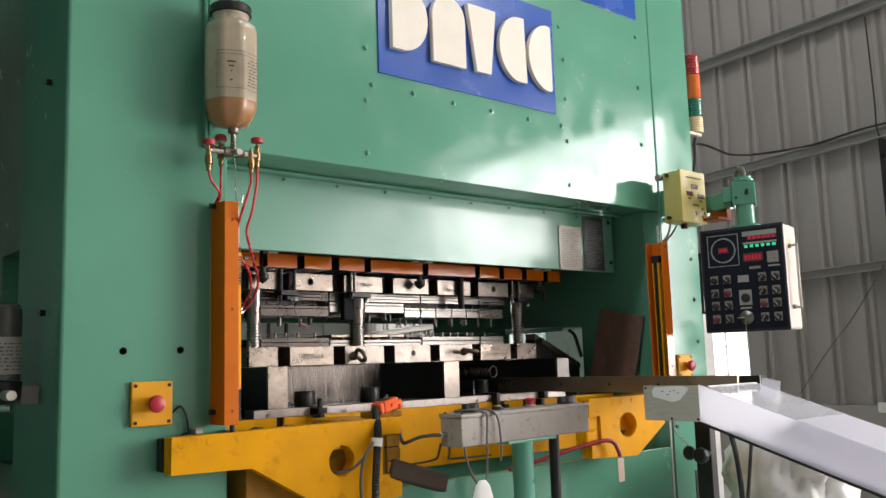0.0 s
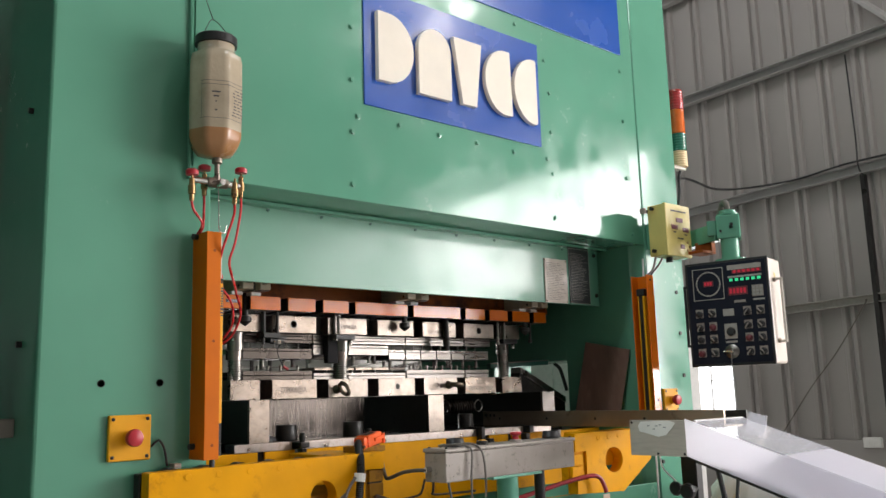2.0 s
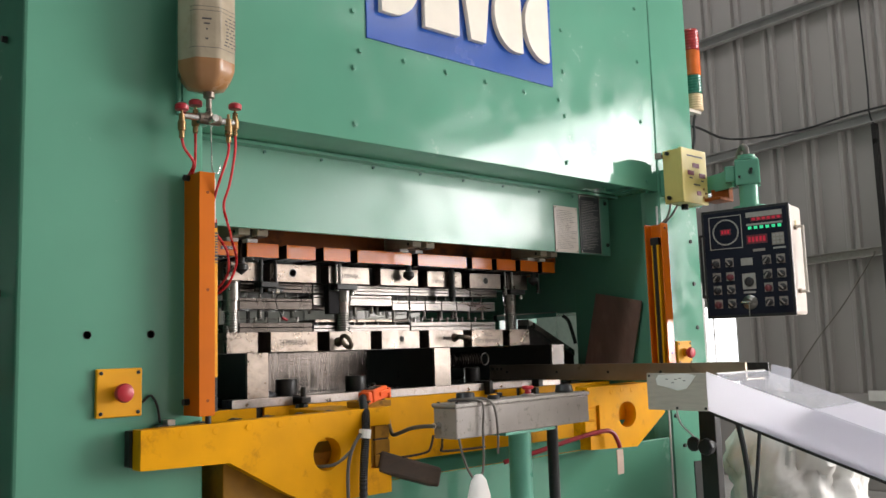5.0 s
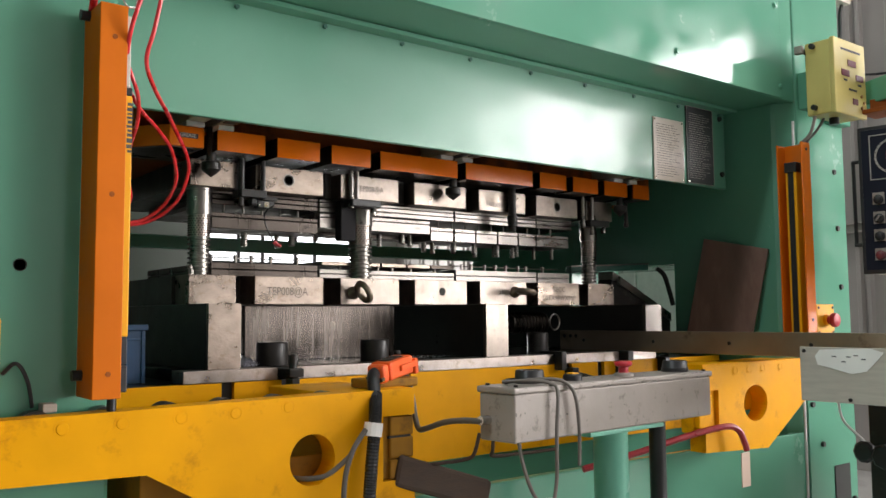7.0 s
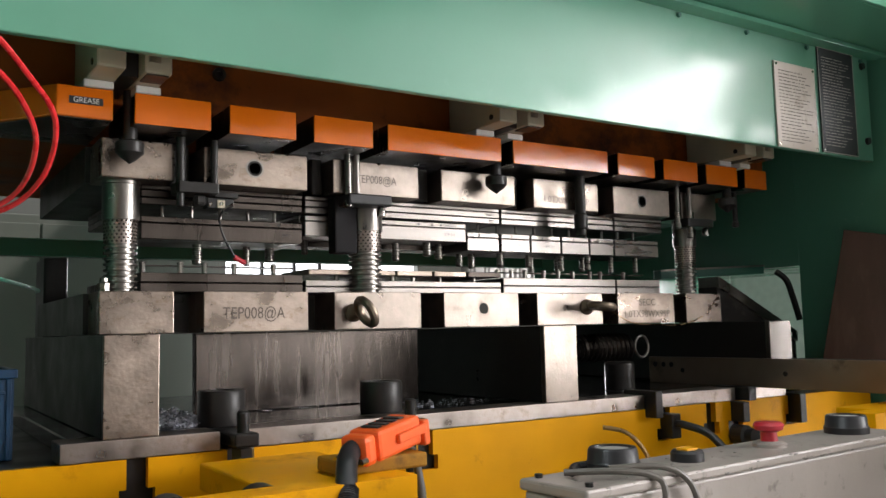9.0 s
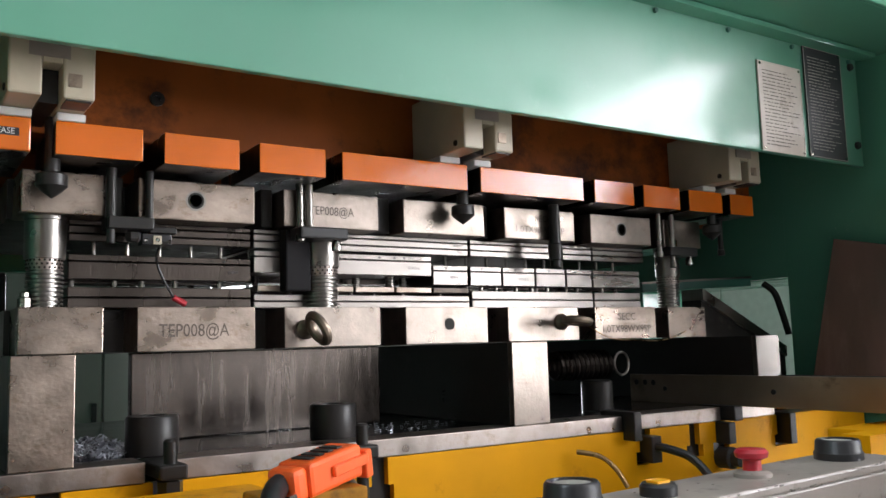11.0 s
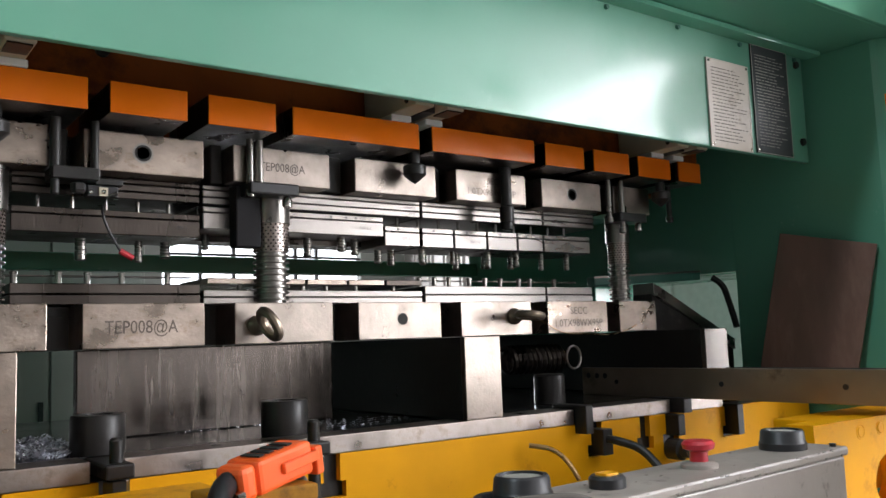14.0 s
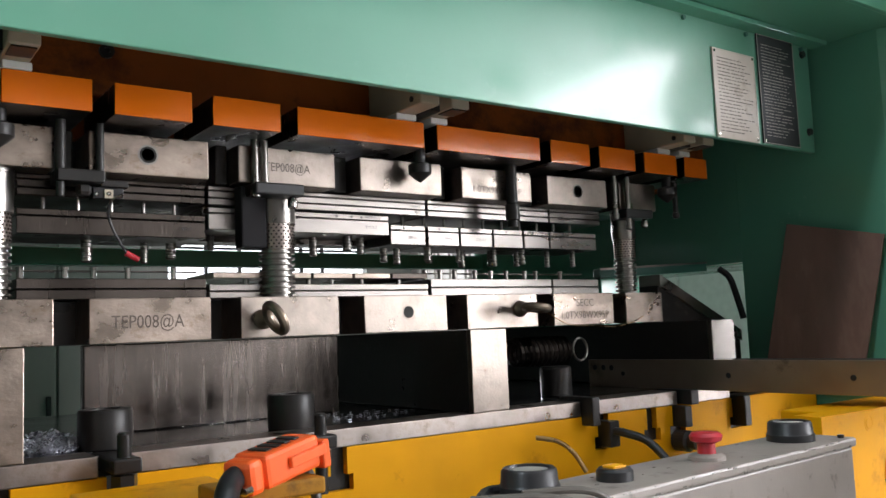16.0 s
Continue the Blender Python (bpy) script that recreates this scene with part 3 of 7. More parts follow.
# screw holes in the left upright
for x in (-0.149, 0.0):
    part("screw_hole", lathe(B(), (x, -0.0005, 1.249), [(0.0095, 0), (0.0095, -0.0012), (0.008, -0.0012), (0.008, 0.0)], 20, "y"), DARK, press, "dark round hole")
for z in (1.95, 1.35):
    bm = B()
    cyl(bm, (XL, 0.13, z), (XL - 0.012, 0.13, z), 0.008, seg=10)
    part("bolt", bm, BLACK_STEEL, press)


def nameplate(x0, x1, z0, z1, base, ink, rows, label, seed):
    p = part("nameplate", box(B(), x0, x1, 0.1885, 0.1915, z0, z1, 0.0005), base, press, label)
    rnd = random.Random(seed)
    bm = B()
    for i in range(rows):
        z = z1 - (z1 - z0) * (0.08 + 0.86 * (i + 0.5) / rows)
        x = x0 + (x1 - x0) * 0.1
        end = x0 + (x1 - x0) * rnd.uniform(0.6, 0.92)
        while x < end:
            w = rnd.uniform(0.002, 0.011)
            box(bm, x, min(x + w, end), 0.1878, 0.1884, z - 0.0008, z + 0.0008)
            x += w + rnd.choice((0.0015, 0.002, 0.005))
    part("print_line", bm, ink, p, "lines of small print")
    bm = B()
    for q in ((x0, x1, z0, z0 + 0.0018), (x0, x1, z1 - 0.0018, z1), (x0, x0 + 0.0018, z0, z1), (x1 - 0.0018, x1, z0, z1)):
        box(bm, q[0], q[1], 0.1879, 0.1885, q[2], q[3])
    part("plate_border", bm, ink if base is PLATE_DARK else base, p)
    for x in (x0 + 0.006, x1 - 0.006):
        for z in (z0 + 0.006, z1 - 0.006):
            part("rivet", cyl(B(), (x, 0.1885, z), (x, 0.187, z), 0.003, seg=8), CHROME, p)


nameplate(1.701, 1.839, 1.557, 1.74, PLATE_PALE, CABLE, 22, "pale metal nameplate with small print", 3)
nameplate(1.855, 1.987, 1.56, 1.795, PLATE_DARK, LABEL_GREY, 30, "black metal nameplate with small print", 4)

# pipe that runs down the crown beside the bottle
part("pipe", sweep(B(), [(0.064, -0.006, 3.5), (0.064, -0.006, 2.6), (0.064, -0.006, 1.86), (0.07, -0.006, 1.828), (0.12, -0.008, 1.818)], 0.006), GREEN, press)

# ---- slide, with its slotted clamping plate ----
slide = thing("press_slide", (1.1, 0.6, 1.44), "grimy orange press slide with a slotted clamping plate", "press slide")
# grimy paint, its orange also darkened for the shadow under the crown
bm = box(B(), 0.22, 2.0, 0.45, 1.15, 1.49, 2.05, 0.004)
part("slide_body", bm, ORANGE_OLD, slide, "grimy slide front, its orange darkened for the shadow under the crown")
SLOTS = [0.348, 0.423, 0.453, 0.564, 0.594, 0.702, 0.734, 0.841, 0.871, 1.11, 1.139, 1.378, 1.408, 1.512, 1.541, 1.645, 1.675, 1.777, 1.806, 1.881]
YF, ZB, ZT = 0.355, 1.442, 1.486
bm = B()
prism(bm, [(0.2, 0.53), (0.348, YF), (0.423, YF), (0.423, 0.54), (0.2, 0.54)], "z", ZB, ZT, 0.002)
part("clamp_plate", bm, ORANGE, slide)
part("bare_underside", prism(B(), [(0.215, 0.529), (0.35, YF + 0.003), (0.4215, YF + 0.003), (0.4215, 0.539), (0.215, 0.539)], "z", ZB - 0.0012, ZB - 0.0002), STEEL_DARK, slide, "bare oily underside of the plate")
for a, b in list(zip(SLOTS[::2], SLOTS[1::2]))[1:]:
    cp = part("clamp_plate", box(B(), a, b, YF + 0.0031, 0.54, ZB, ZT, 0.001), STEEL_DARK, slide, "bare oily steel bar of the clamping plate")
    part("painted_front", box(B(), a - 0.0004, b + 0.0004, YF, YF + 0.003, ZB - 0.0003, ZT + 0.0003, 0.001), ORANGE, cp, "orange enamelled front edge")
# same darkened orange for the shadowed back of the plate
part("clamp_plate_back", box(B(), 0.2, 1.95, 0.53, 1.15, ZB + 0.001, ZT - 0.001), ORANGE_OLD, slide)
for x in (0.607, 1.25):
    bm = lathe(B(), (x, 0.45, 1.56), [(0.011, 0), (0.011, -0.006), (0.005, -0.006), (0.005, -0.001)], 14, "y")
    part("socket_screw", bm, BLACK_STEEL, slide)
gp = part("grease_label", box(B(), 0.364, 0.409, 0.3538, 0.3549, 1.4605, 1.471), BLACK, slide, "black grease label")
words("grease_word", "GREASE", 0.011, on_front(0.3865, 0.3535, 1.4657), LABEL_WHITE, gp, "", 0.0002, 0.034)


def die_clamp(cx):
    """Box-shaped power clamp that sits on the slotted plate, with a T-shaped bolt through the slot."""
    c = thing("die_clamp", (cx, 0.36, 1.486), "off-white box-shaped die clamp on the orange slotted plate", "clamp", "die clamps")
    part("body_side", box(B(), cx - 0.051, cx - 0.012, 0.285, 0.448, 1.498, 1.61, 0.003), CLAMP_WHITE, c)
    part("body_side", box(B(), cx + 0.012, cx + 0.05, 0.285, 0.448, 1.498, 1.61, 0.003), CLAMP_WHITE, c)
    part("body_top", box(B(), cx - 0.0115, cx + 0.0115, 0.2865, 0.448, 1.542, 1.609, 0.001), CLAMP_WHITE, c)
    part("slot_back", box(B(), cx - 0.0115, cx + 0.0115, 0.318, 0.448, 1.498, 1.5415), BLACK_STEEL, c, "dark clamp slot")
    part("plate_label", box(B(), cx - 0.028, cx + 0.02, 0.2835, 0.285, 1.548, 1.575), GREY_BOX, c, "grey worn label")
    part("seal", box(B(), cx + 0.018, cx + 0.034, 0.2835, 0.285, 1.513, 1.53), RAIL, c, "small brown seal")
    for z in (1.51, 1.58):
        part("side_screw", lathe(B(), (cx - 0.051, 0.31, z), [(0.005, 0), (0.005, -0.002), (0.003, -0.0022), (0.003, -0.0006)], 12, "x"), BLACK_STEEL, c)
    part("underside_insert", box(B(), cx + 0.016, cx + 0.046, 0.289, 0.33, 1.4955, 1.4978), BLACK_STEEL, c, "dark steel insert under the body")
    for a, b in ((-0.055, -0.014), (0.016, 0.052)):
        part("foot", box(B(), cx + a, cx + b, 0.352, 0.4, 1.4865, 1.4975, 0.002), LABEL_WHITE, c)
    bm = lathe(B(), (cx + 0.018, 0.395, 1.394), [(0.001, -0.005), (0.012, 0.003), (0.0205, 0.011), (0.0205, 0.026), (0.017, 0.029), (0.0105, 0.03), (0.0105, 0.15)], 20)
    smooth(part("clamp_bolt", bm, BLACK_STEEL, c, "dark mushroom-headed clamp bolt"))
    return c


clamps = [die_clamp(x) for x in (0.437, 1.108, 1.77)]

# ---- upper die ----
upper = thing("upper_die", (1.1, 0.5, 1.374), "ground steel upper die with notched front edge", "die")
BLOCKS = [(0.422, 0.531), (0.577, 0.754), (0.802, 0.975), (1.024, 1.198), (1.244, 1.419), (1.462, 1.634), (1.673, 1.79)]
for a, b in BLOCKS:
    part("holder_lug", box(B(), a, b, 0.43, 0.52, 1.374, 1.434, 0.002), STEEL_GLARE if a > 0.78 else STEEL, upper)
# black colour gives the plate's notches and left end their shade
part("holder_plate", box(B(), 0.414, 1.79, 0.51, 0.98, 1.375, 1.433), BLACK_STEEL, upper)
for x in (0.661, 1.548):
    bm = lathe(B(), (x, 0.4295, 1.405), [(0.0125, 0), (0.0125, -0.0006), (0.0095, -0.0006), (0.0095, 0.0)], 22, "y")
    part("tapped_hole", bm, DARK, upper, "dark tapped hole")
    part("hole_rim", lathe(B(), (x, 0.4296, 1.405), [(0.0128, 0), (0.0128, -0.0005), (0.0152, -0.0005), (0.0152, 0)], 24, "y"), DULL_STEEL, upper, "bright countersunk rim")
YU = 0.475


def band(x0, x1, z0, z1, parent, material=None, y=YU, back=0.9, name="plate", bevel=0.0012):
    return part(name, box(B(), x0, x1, y, back, z0, z1, bevel, 1), material or STEEL, parent)


# left plates take the darker steel, shade put into their colour
for x0, x1 in ((0.491, 0.764), (0.769, 1.19), (1.195, 1.502), (1.506, 1.655)):
    for z0, z1 in ((1.3665, 1.3735), (1.3548, 1.3653), (1.343, 1.3535)):
        band(x0, x1, z0, z1, upper, STEEL_DARK if x0 < 0.6 else STEEL_PLATE)
# stripper that is bolted up tight
band(0.769, 1.108, 1.33, 1.339, upper, STEEL_PLATE, back=0.62)
band(0.769, 1.108, 1.3032, 1.3288, upper, STEEL_PLATE, back=0.62)
# spring-borne stripper, which hangs lower while the tool is open
stripper = part("stripper", box(B(), 0.52, 1.6, 0.56, 0.62, 1.309, 1.337), STEEL_DARK, upper, "spring-borne stripper plates")
INSERTS = [(0.491, 0.764), (1.111, 1.188), (1.194, 1.2665), (1.2705, 1.349), (1.353, 1.4285), (1.4325, 1.501), (1.505, 1.64)]
for a, b in INSERTS:
    # darker steel at the left stands for shade
    mt = STEEL_DARK if a < 0.6 else STEEL_PLATE
    band(a, b, 1.33, 1.3395, stripper, mt, back=0.6)
    band(a, b, 1.3032, 1.3288, stripper, mt, back=0.6)
for x in (0.7, 0.72, 0.9, 1.0, 1.03, 1.05, 1.14, 1.22, 1.3, 1.385, 1.455, 1.54):
    part("punch_mark", lathe(B(), (x, YU - 0.0004, 1.3345), [(0.0024, 0), (0.0024, -0.0004), (0.0018, -0.0004)], 8, "y"), DARK, stripper if x > 1.1 or x < 0.77 else upper)
# guide pins hanging below the stripper
rnd = random.Random(5)
for x in (0.6, 0.69, 0.735, 0.8, 0.86, 0.93, 0.985, 1.04, 1.075, 1.14, 1.165, 1.22, 1.245, 1.3, 1.33, 1.385, 1.41, 1.455, 1.48, 1.54, 1.6):
    y = 0.51 + rnd.uniform(0, 0.05)
    l = rnd.choice((0.026, 0.03, 0.034))
    r = rnd.choice((0.0075, 0.0085, 0.006))
    prof = [(r, 0.0)]
    for i in range(4):
        z = -l * (i + 0.5) / 5
        prof += [(r, z), (r * 0.82, z - 0.0008), (r * 0.82, z - 0.0016), (r, z - 0.0024)]
    prof += [(r, -l + 0.002), (r * 0.7, -l)]
    smooth(part("guide_pin", lathe(B(), (x, y, 1.3032), prof, 12), DULL_STEEL, upper if 0.77 < x < 1.1 else stripper))
for x in [0.53 + 0.048 * i for i in range(23)]:
    if 0.77 < x < 1.1:
        continue
    part("spring_pin", cyl(B(), (x, 0.5, 1.339), (x, 0.5, 1.3425 + 0.016), 0.003, seg=8), DULL_STEEL, stripper)


def bush(cx, r):
    smooth(part("guide_bush", lathe(B(), (cx, 0.47, 1.313), [(r * 0.8, 0.0), (r, 0.001), (r, 0.055), (r * 1.05, 0.056), (r * 1.05, 0.062), (r, 0.062)], 28), DULL_STEEL, upper))


for x, r in ((0.4595, 0.0275), (0.883, 0.032), (1.722, 0.0265)):
    bush(x, r)
# stop blocks, hanging rods and sensor bracket between the lugs
for x, z0, z1 in ((0.59, 1.372, 1.442), (0.826, 1.36, 1.442), (0.842, 1.375, 1.442), (1.647, 1.36, 1.442), (1.687, 1.34, 1.442), (1.845, 1.372, 1.442)):
    bm = lathe(B(), (x, 0.42, z0), [(0.006, -0.012), (0.008, -0.01), (0.008, 0.0), (0.006, 0.001), (0.006, z1 - z0)], 14)
    smooth(part("tie_rod", bm, BLACK_STEEL if x < 0.7 or x > 1.8 else DULL_STEEL, upper))
smooth(part("hanger_bar", lathe(B(), (0.537, 0.42, 1.345), [(0.004, -0.012), (0.006, -0.01), (0.006, 0.012), (0.0075, 0.014), (0.0075, 0.097)], 14), BLACK_STEEL, upper))
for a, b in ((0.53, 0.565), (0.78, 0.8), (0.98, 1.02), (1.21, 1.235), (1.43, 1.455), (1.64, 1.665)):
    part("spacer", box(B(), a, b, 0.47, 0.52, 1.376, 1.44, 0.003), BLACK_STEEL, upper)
br = part("sensor_bracket", box(B(), 0.531, 0.593, 0.405, 0.455, 1.3545, 1.372, 0.0015), BLACK_STEEL, upper)
part("sensor_plate", box(B(), 0.5935, 0.632, 0.428, 0.46, 1.353, 1.3625, 0.0012), BLACK_STEEL, br)
smooth(part("hexagon_bolt", lathe(B(), (0.57, 0.43, 1.338), [(0.004, 0.0), (0.0085, 0.001), (0.011, 0.005), (0.011, 0.014), (0.007, 0.0163)], 6), BLACK_STEEL, br), 20)
part("terminal_block", box(B(), 0.583, 0.626, 0.432, 0.455, 1.336, 1.3526, 0.0015), BLACK, br)
part("terminal_plate", box(B(), 0.5985, 0.611, 0.4295, 0.4317, 1.3365, 1.3495, 0.0008), CLAMP_WHITE, br, "pale square terminal plate")
for x, z in ((0.588, 1.342), (0.6047, 1.343), (0.622, 1.341)):
    smooth(part("terminal_screw", lathe(B(), (x, 0.4294 if 0.6 < x < 0.61 else 0.4318, z), [(0.0032, 0), (0.0032, -0.001), (0.0022, -0.0018), (0.0012, -0.001)], 10, "y"), CHROME, br))
part("sensor_wire", sweep(B(), [(0.622, 0.43, 1.341), (0.615, 0.429, 1.3385), (0.609, 0.434, 1.333), (0.6075, 0.446, 1.322), (0.611, 0.453, 1.309), (0.618, 0.455, 1.292), (0.627, 0.455, 1.275), (0.637, 0.455, 1.2585)], 0.0019), CABLE_BLACK, br)
part("bare_wire", sweep(B(), [(0.622, 0.4288, 1.3415), (0.615, 0.4272, 1.339), (0.6085, 0.4322, 1.333)], 0.0014), DULL_STEEL, br)
part("wire_tip", sweep(B(), [(0.635, 0.455, 1.2605), (0.6405, 0.455, 1.2575), (0.6535, 0.455, 1.2505)], 0.0046, 10), RED, br, "red crimp sleeve")
# black limit-switch block at the second and last bush
# near-black colour holds the shadow that the switch block throws here
part("side_block", box(B(), 0.812, 0.856, 0.446, 0.4745, 1.272, 1.3725, 0.003), SHADED_BLACK, upper, "block coloured near black for the shadow beside the bush")
for x in (0.855, 1.7):
    bk = part("switch_block", box(B(), x - 0.035, x + 0.05, 0.405, 0.45, 1.353, 1.3725, 0.003), BLACK, upper)
    smooth(part("switch_screw", lathe(B(), (x + 0.032, 0.415, 1.333), [(0.004, 0), (0.0085, 0.003), (0.0085, 0.013), (0.005, 0.02)], 12), CHROME, bk))
smooth(part("stop_bar", lathe(B(), (1.354, 0.415, 1.333), [(0.006, -0.014), (0.011, -0.012), (0.011, 0.0), (0.014, 0.002), (0.014, 0.03), (0.011, 0.034), (0.011, 0.109)], 14), BLACK_STEEL, upper))
for txt, x, z, who in (("PWP-2", 1.168, 1.3598, upper), ("PP-2", 1.172, 1.3482, upper), ("SWP-2-2", 1.072, 1.3345, upper), ("STP-2-2", 1.07, 1.317, upper), ("STP-1", 0.735, 1.317, stripper), ("STP-2-3", 1.16, 1.317, stripper), ("STP-3-1", 1.243, 1.317, stripper), ("STP-3-2", 1.32, 1.317, stripper)):
    words("stamp_text", txt, 0.0075, on_front(x, 0.4746, z), INK, who, "small stamped plate code", 0.0001)
words("stamp_text", "TEP008@A", 0.0205, on_front(0.887, 0.4294, 1.402), ENGRAVED, upper, "stamped letters", 0.0001, 0.081)
words("stamp_text", "SECC", 0.018, on_front(1.34, 0.4294, 1.415), ENGRAVED, upper, "stamped letters", 0.0001)
words("stamp_text", "1.0TX98WX95P", 0.018, on_front(1.33, 0.4294, 1.393), ENGRAVED, upper, "stamped letters", 0.0001, 0.12)

# ---- lower die ----
lower = thing("lower_die", (1.1, 0.5, 1.197), "ground steel lower die with notched front edge and stamped codes", "die")
for a, b in BLOCKS:
    part("holder_lug", box(B(), a, b, 0.43, 0.52, 1.199, 1.264, 0.0014), STEEL_GLARE if 0.78 < a < 1.44 else STEEL, lower)
# plate coloured black for the shade between the lugs
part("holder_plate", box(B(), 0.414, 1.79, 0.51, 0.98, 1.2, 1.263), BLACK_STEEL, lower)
# leftmost lower plates are darkened in colour for the shade there
for x0, x1, zs in ((0.491, 0.764, ((1.2645, 1.2794), (1.2806, 1.2955))), (0.769, 1.19, ((1.2645, 1.2749), (1.2761, 1.2868))), (1.196, 1.502, ((1.2645, 1.2794), (1.2806, 1.2962))), (1.506, 1.64, ((1.2645, 1.2794), (1.2806, 1.2962)))):
    for z0, z1 in zs:
        band(x0, x1, z0, z1, lower, STEEL_DARK if x0 < 0.6 else STEEL_PLATE)
# spring-borne lifters and strip rails, pressed down as the tool closes
lifter = part("lifter", box(B(), 0.8, 1.18, 0.56, 0.85, 1.291, 1.299), STEEL, lower, "spring-borne lifter plates")
for a, b in ((0.775, 0.861), (0.865, 0.948), (0.952, 1.029), (1.033, 1.107), (1.111, 1.189)):
    band(a, b, 1.29, 1.3, lifter, STEEL if a < 1.1 else STEEL_DARK, back=0.6)
for x in (0.5, 0.56, 0.6, 0.65, 0.72, 0.84, 0.9, 0.955, 1.0, 1.06, 1.14, 1.2, 1.235, 1.27, 1.32, 1.36, 1.4, 1.45, 1.48, 1.55):
    z0 = 1.2955 if x < 0.77 or x > 1.19 else 1.2868
    smooth(part("lifter_pin", lathe(B(), (x, 0.5, z0 - 0.012), [(0.0045, 0), (0.0045, 0.02), (0.0055, 0.0205), (0.0055, 0.0235), (0.004, 0.025)], 10), DULL_STEEL, lifter))
part("strip_rail", box(B(), 1.2, 1.63, 0.515, 0.53, 1.302, 1.304), STEEL_DARK, lifter)
part("strip_rail", box(B(), 0.49, 0.765, 0.515, 0.53, 1.302, 1.304), STEEL_DARK, lifter)
cages, coils = [], []
COILS = 8


def post_gear(cx, r):
    """Ball cage that rolls at half the stroke, and the flat-wound spring under it, coil by coil."""
    rc = r * 1.17
    c = smooth(part("ball_cage", lathe(B(), (cx, 0.47, 1.307), [(r * 1.02, 0.0), (rc, 0.0005), (rc, 0.055)], 28), SUB_STEEL, lower))
    bm = B()
    for k in range(9):
        for i in range(22):
            a = 2 * math.pi * (i + 0.5 * (k % 2)) / 22
            bmesh.ops.create_uvsphere(bm, u_segments=6, v_segments=4, radius=0.0019, matrix=Matrix.Translation((cx + rc * 0.99 * math.cos(a), 0.47 + rc * 0.99 * math.sin(a), 1.3105 + 0.0052 * k)))
    smooth(part("ball", bm, STEEL_DARK, c, "rows of small steel balls"))
    cages.append(c)
    for i in range(COILS):
        z = 1.2665 + 0.005 * i
        coil = smooth(part("spring_coil", lathe(B(), (cx, 0.47, z), [(r * 1.02, 0.0), (r * 1.2, 0.0004), (r * 1.22, 0.001), (r * 1.22, 0.0034), (r * 1.2, 0.004), (r * 1.02, 0.0044)], 24), DULL_STEEL, lower), 25)
        coils.append((coil, (i + 0.5) / COILS))


for x, r in ((0.4595, 0.0205), (0.883, 0.0245), (1.722, 0.02)):
    smooth(part("guide_post", lathe(B(), (x, 0.47, 1.262), [(r, 0), (r, 0.14)], 24), DULL_STEEL, lower))
    post_gear(x, r)
smooth(part("cap_nut", lathe(B(), (0.432, 0.45, 1.264), [(0.009, 0), (0.009, 0.012), (0.006, 0.014), (0.006, 0.02), (0.003, 0.022)], 8), DULL_STEEL, lower))
words("stamp_text", "TEP008@A", 0.027, on_front(0.6595, 0.4294, 1.2285), ENGRAVED, lower, "stamped letters", 0.0001, 0.105)
words("stamp_text", "SECC", 0.021, on_front(1.55, 0.4294, 1.244), ENGRAVED, lower, "stamped letters", 0.0001)
words("stamp_text", "1.0TX98WX95P", 0.021, on_front(1.548, 0.4294, 1.219), ENGRAVED, lower, "stamped letters", 0.0001, 0.135)
part("tapped_hole", lathe(B(), (1.114, 0.4296, 1.234), [(0.0105, 0), (0.0105, -0.0006), (0.009, -0.0006)], 20, "y"), DARK, lower, "dark tapped hole")


def eyebolt(x, z, turn):
    bm = B()
    R, r = 0.0225, 0.0075
    n, k = 28, 10
    vs = [[bm.verts.new(((R + r * math.cos(2 * math.pi * j / k)) * math.cos(2 * math.pi * i / n), (R + r * math.cos(2 * math.pi * j / k)) * math.sin(2 * math.pi * i / n), r * math.sin(2 * math.pi * j / k))) for j in range(k)] for i in range(n)]
    for i in range(n):
        for j in range(k):
            bm.faces.new((vs[i][j], vs[(i + 1) % n][j], vs[(i + 1) % n][(j + 1) % k], vs[i][(j + 1) % k]))
    bmesh.ops.transform(bm, matrix=Matrix.Translation((x, 0.382, z)) @ Matrix.Rotation(radians(turn), 4, "Y"), verts=bm.verts)
    lathe(bm, (x, 0.43, z), [(0.016, 0.0), (0.016, -0.006), (0.011, -0.012), (0.009, -0.024)], 16, "y")
    smooth(part("lifting_eye", bm, RAIL, lower, "bronzed steel lifting eye"))


eyebolt(0.838, 1.228, 62)
eyebolt(1.372, 1.235, 8)

# parallels, sub-plates and the bolster
for a, b in ((0.393, 0.463), (1.111, 1.185), (1.72, 1.792)):
    bar = thing("die_parallel", ((a + b) / 2, 0.6, 1.0665), "upright steel parallel bar with a ground front carrying the lower die", "parallel bar", "parallel bars under the die")
    # oily sides, with the shade away from the window put into their black
    part("bar_body", box(B(), a, b, 0.262, 0.98, 1.0665, 1.198, 0.001), BLACK_STEEL, bar, "oily bar sides, coloured black for their shade")
    part("ground_face", box(B(), a, b, 0.25, 0.2615, 1.0665, 1.198, 0.0012), STEEL if a < 1 else STEEL_GLARE if a < 1.5 else STEEL_PLATE, bar, "ground steel front face")
solo("steel_bed_plate", box(B(), 0.36, 1.9, 0.3105, 0.99, 1.0405, 1.0655, 0.002), OILED, "oil-blackened steel base plate under the parallel bars", "steel plate")
solo("scrap_guide_plate", box(B(), 0.587, 1.012, 0.505, 0.525, 1.0658, 1.1985, 0.002), STREAKED, "oil-streaked dark steel plate between the parallel bars", "steel plate")
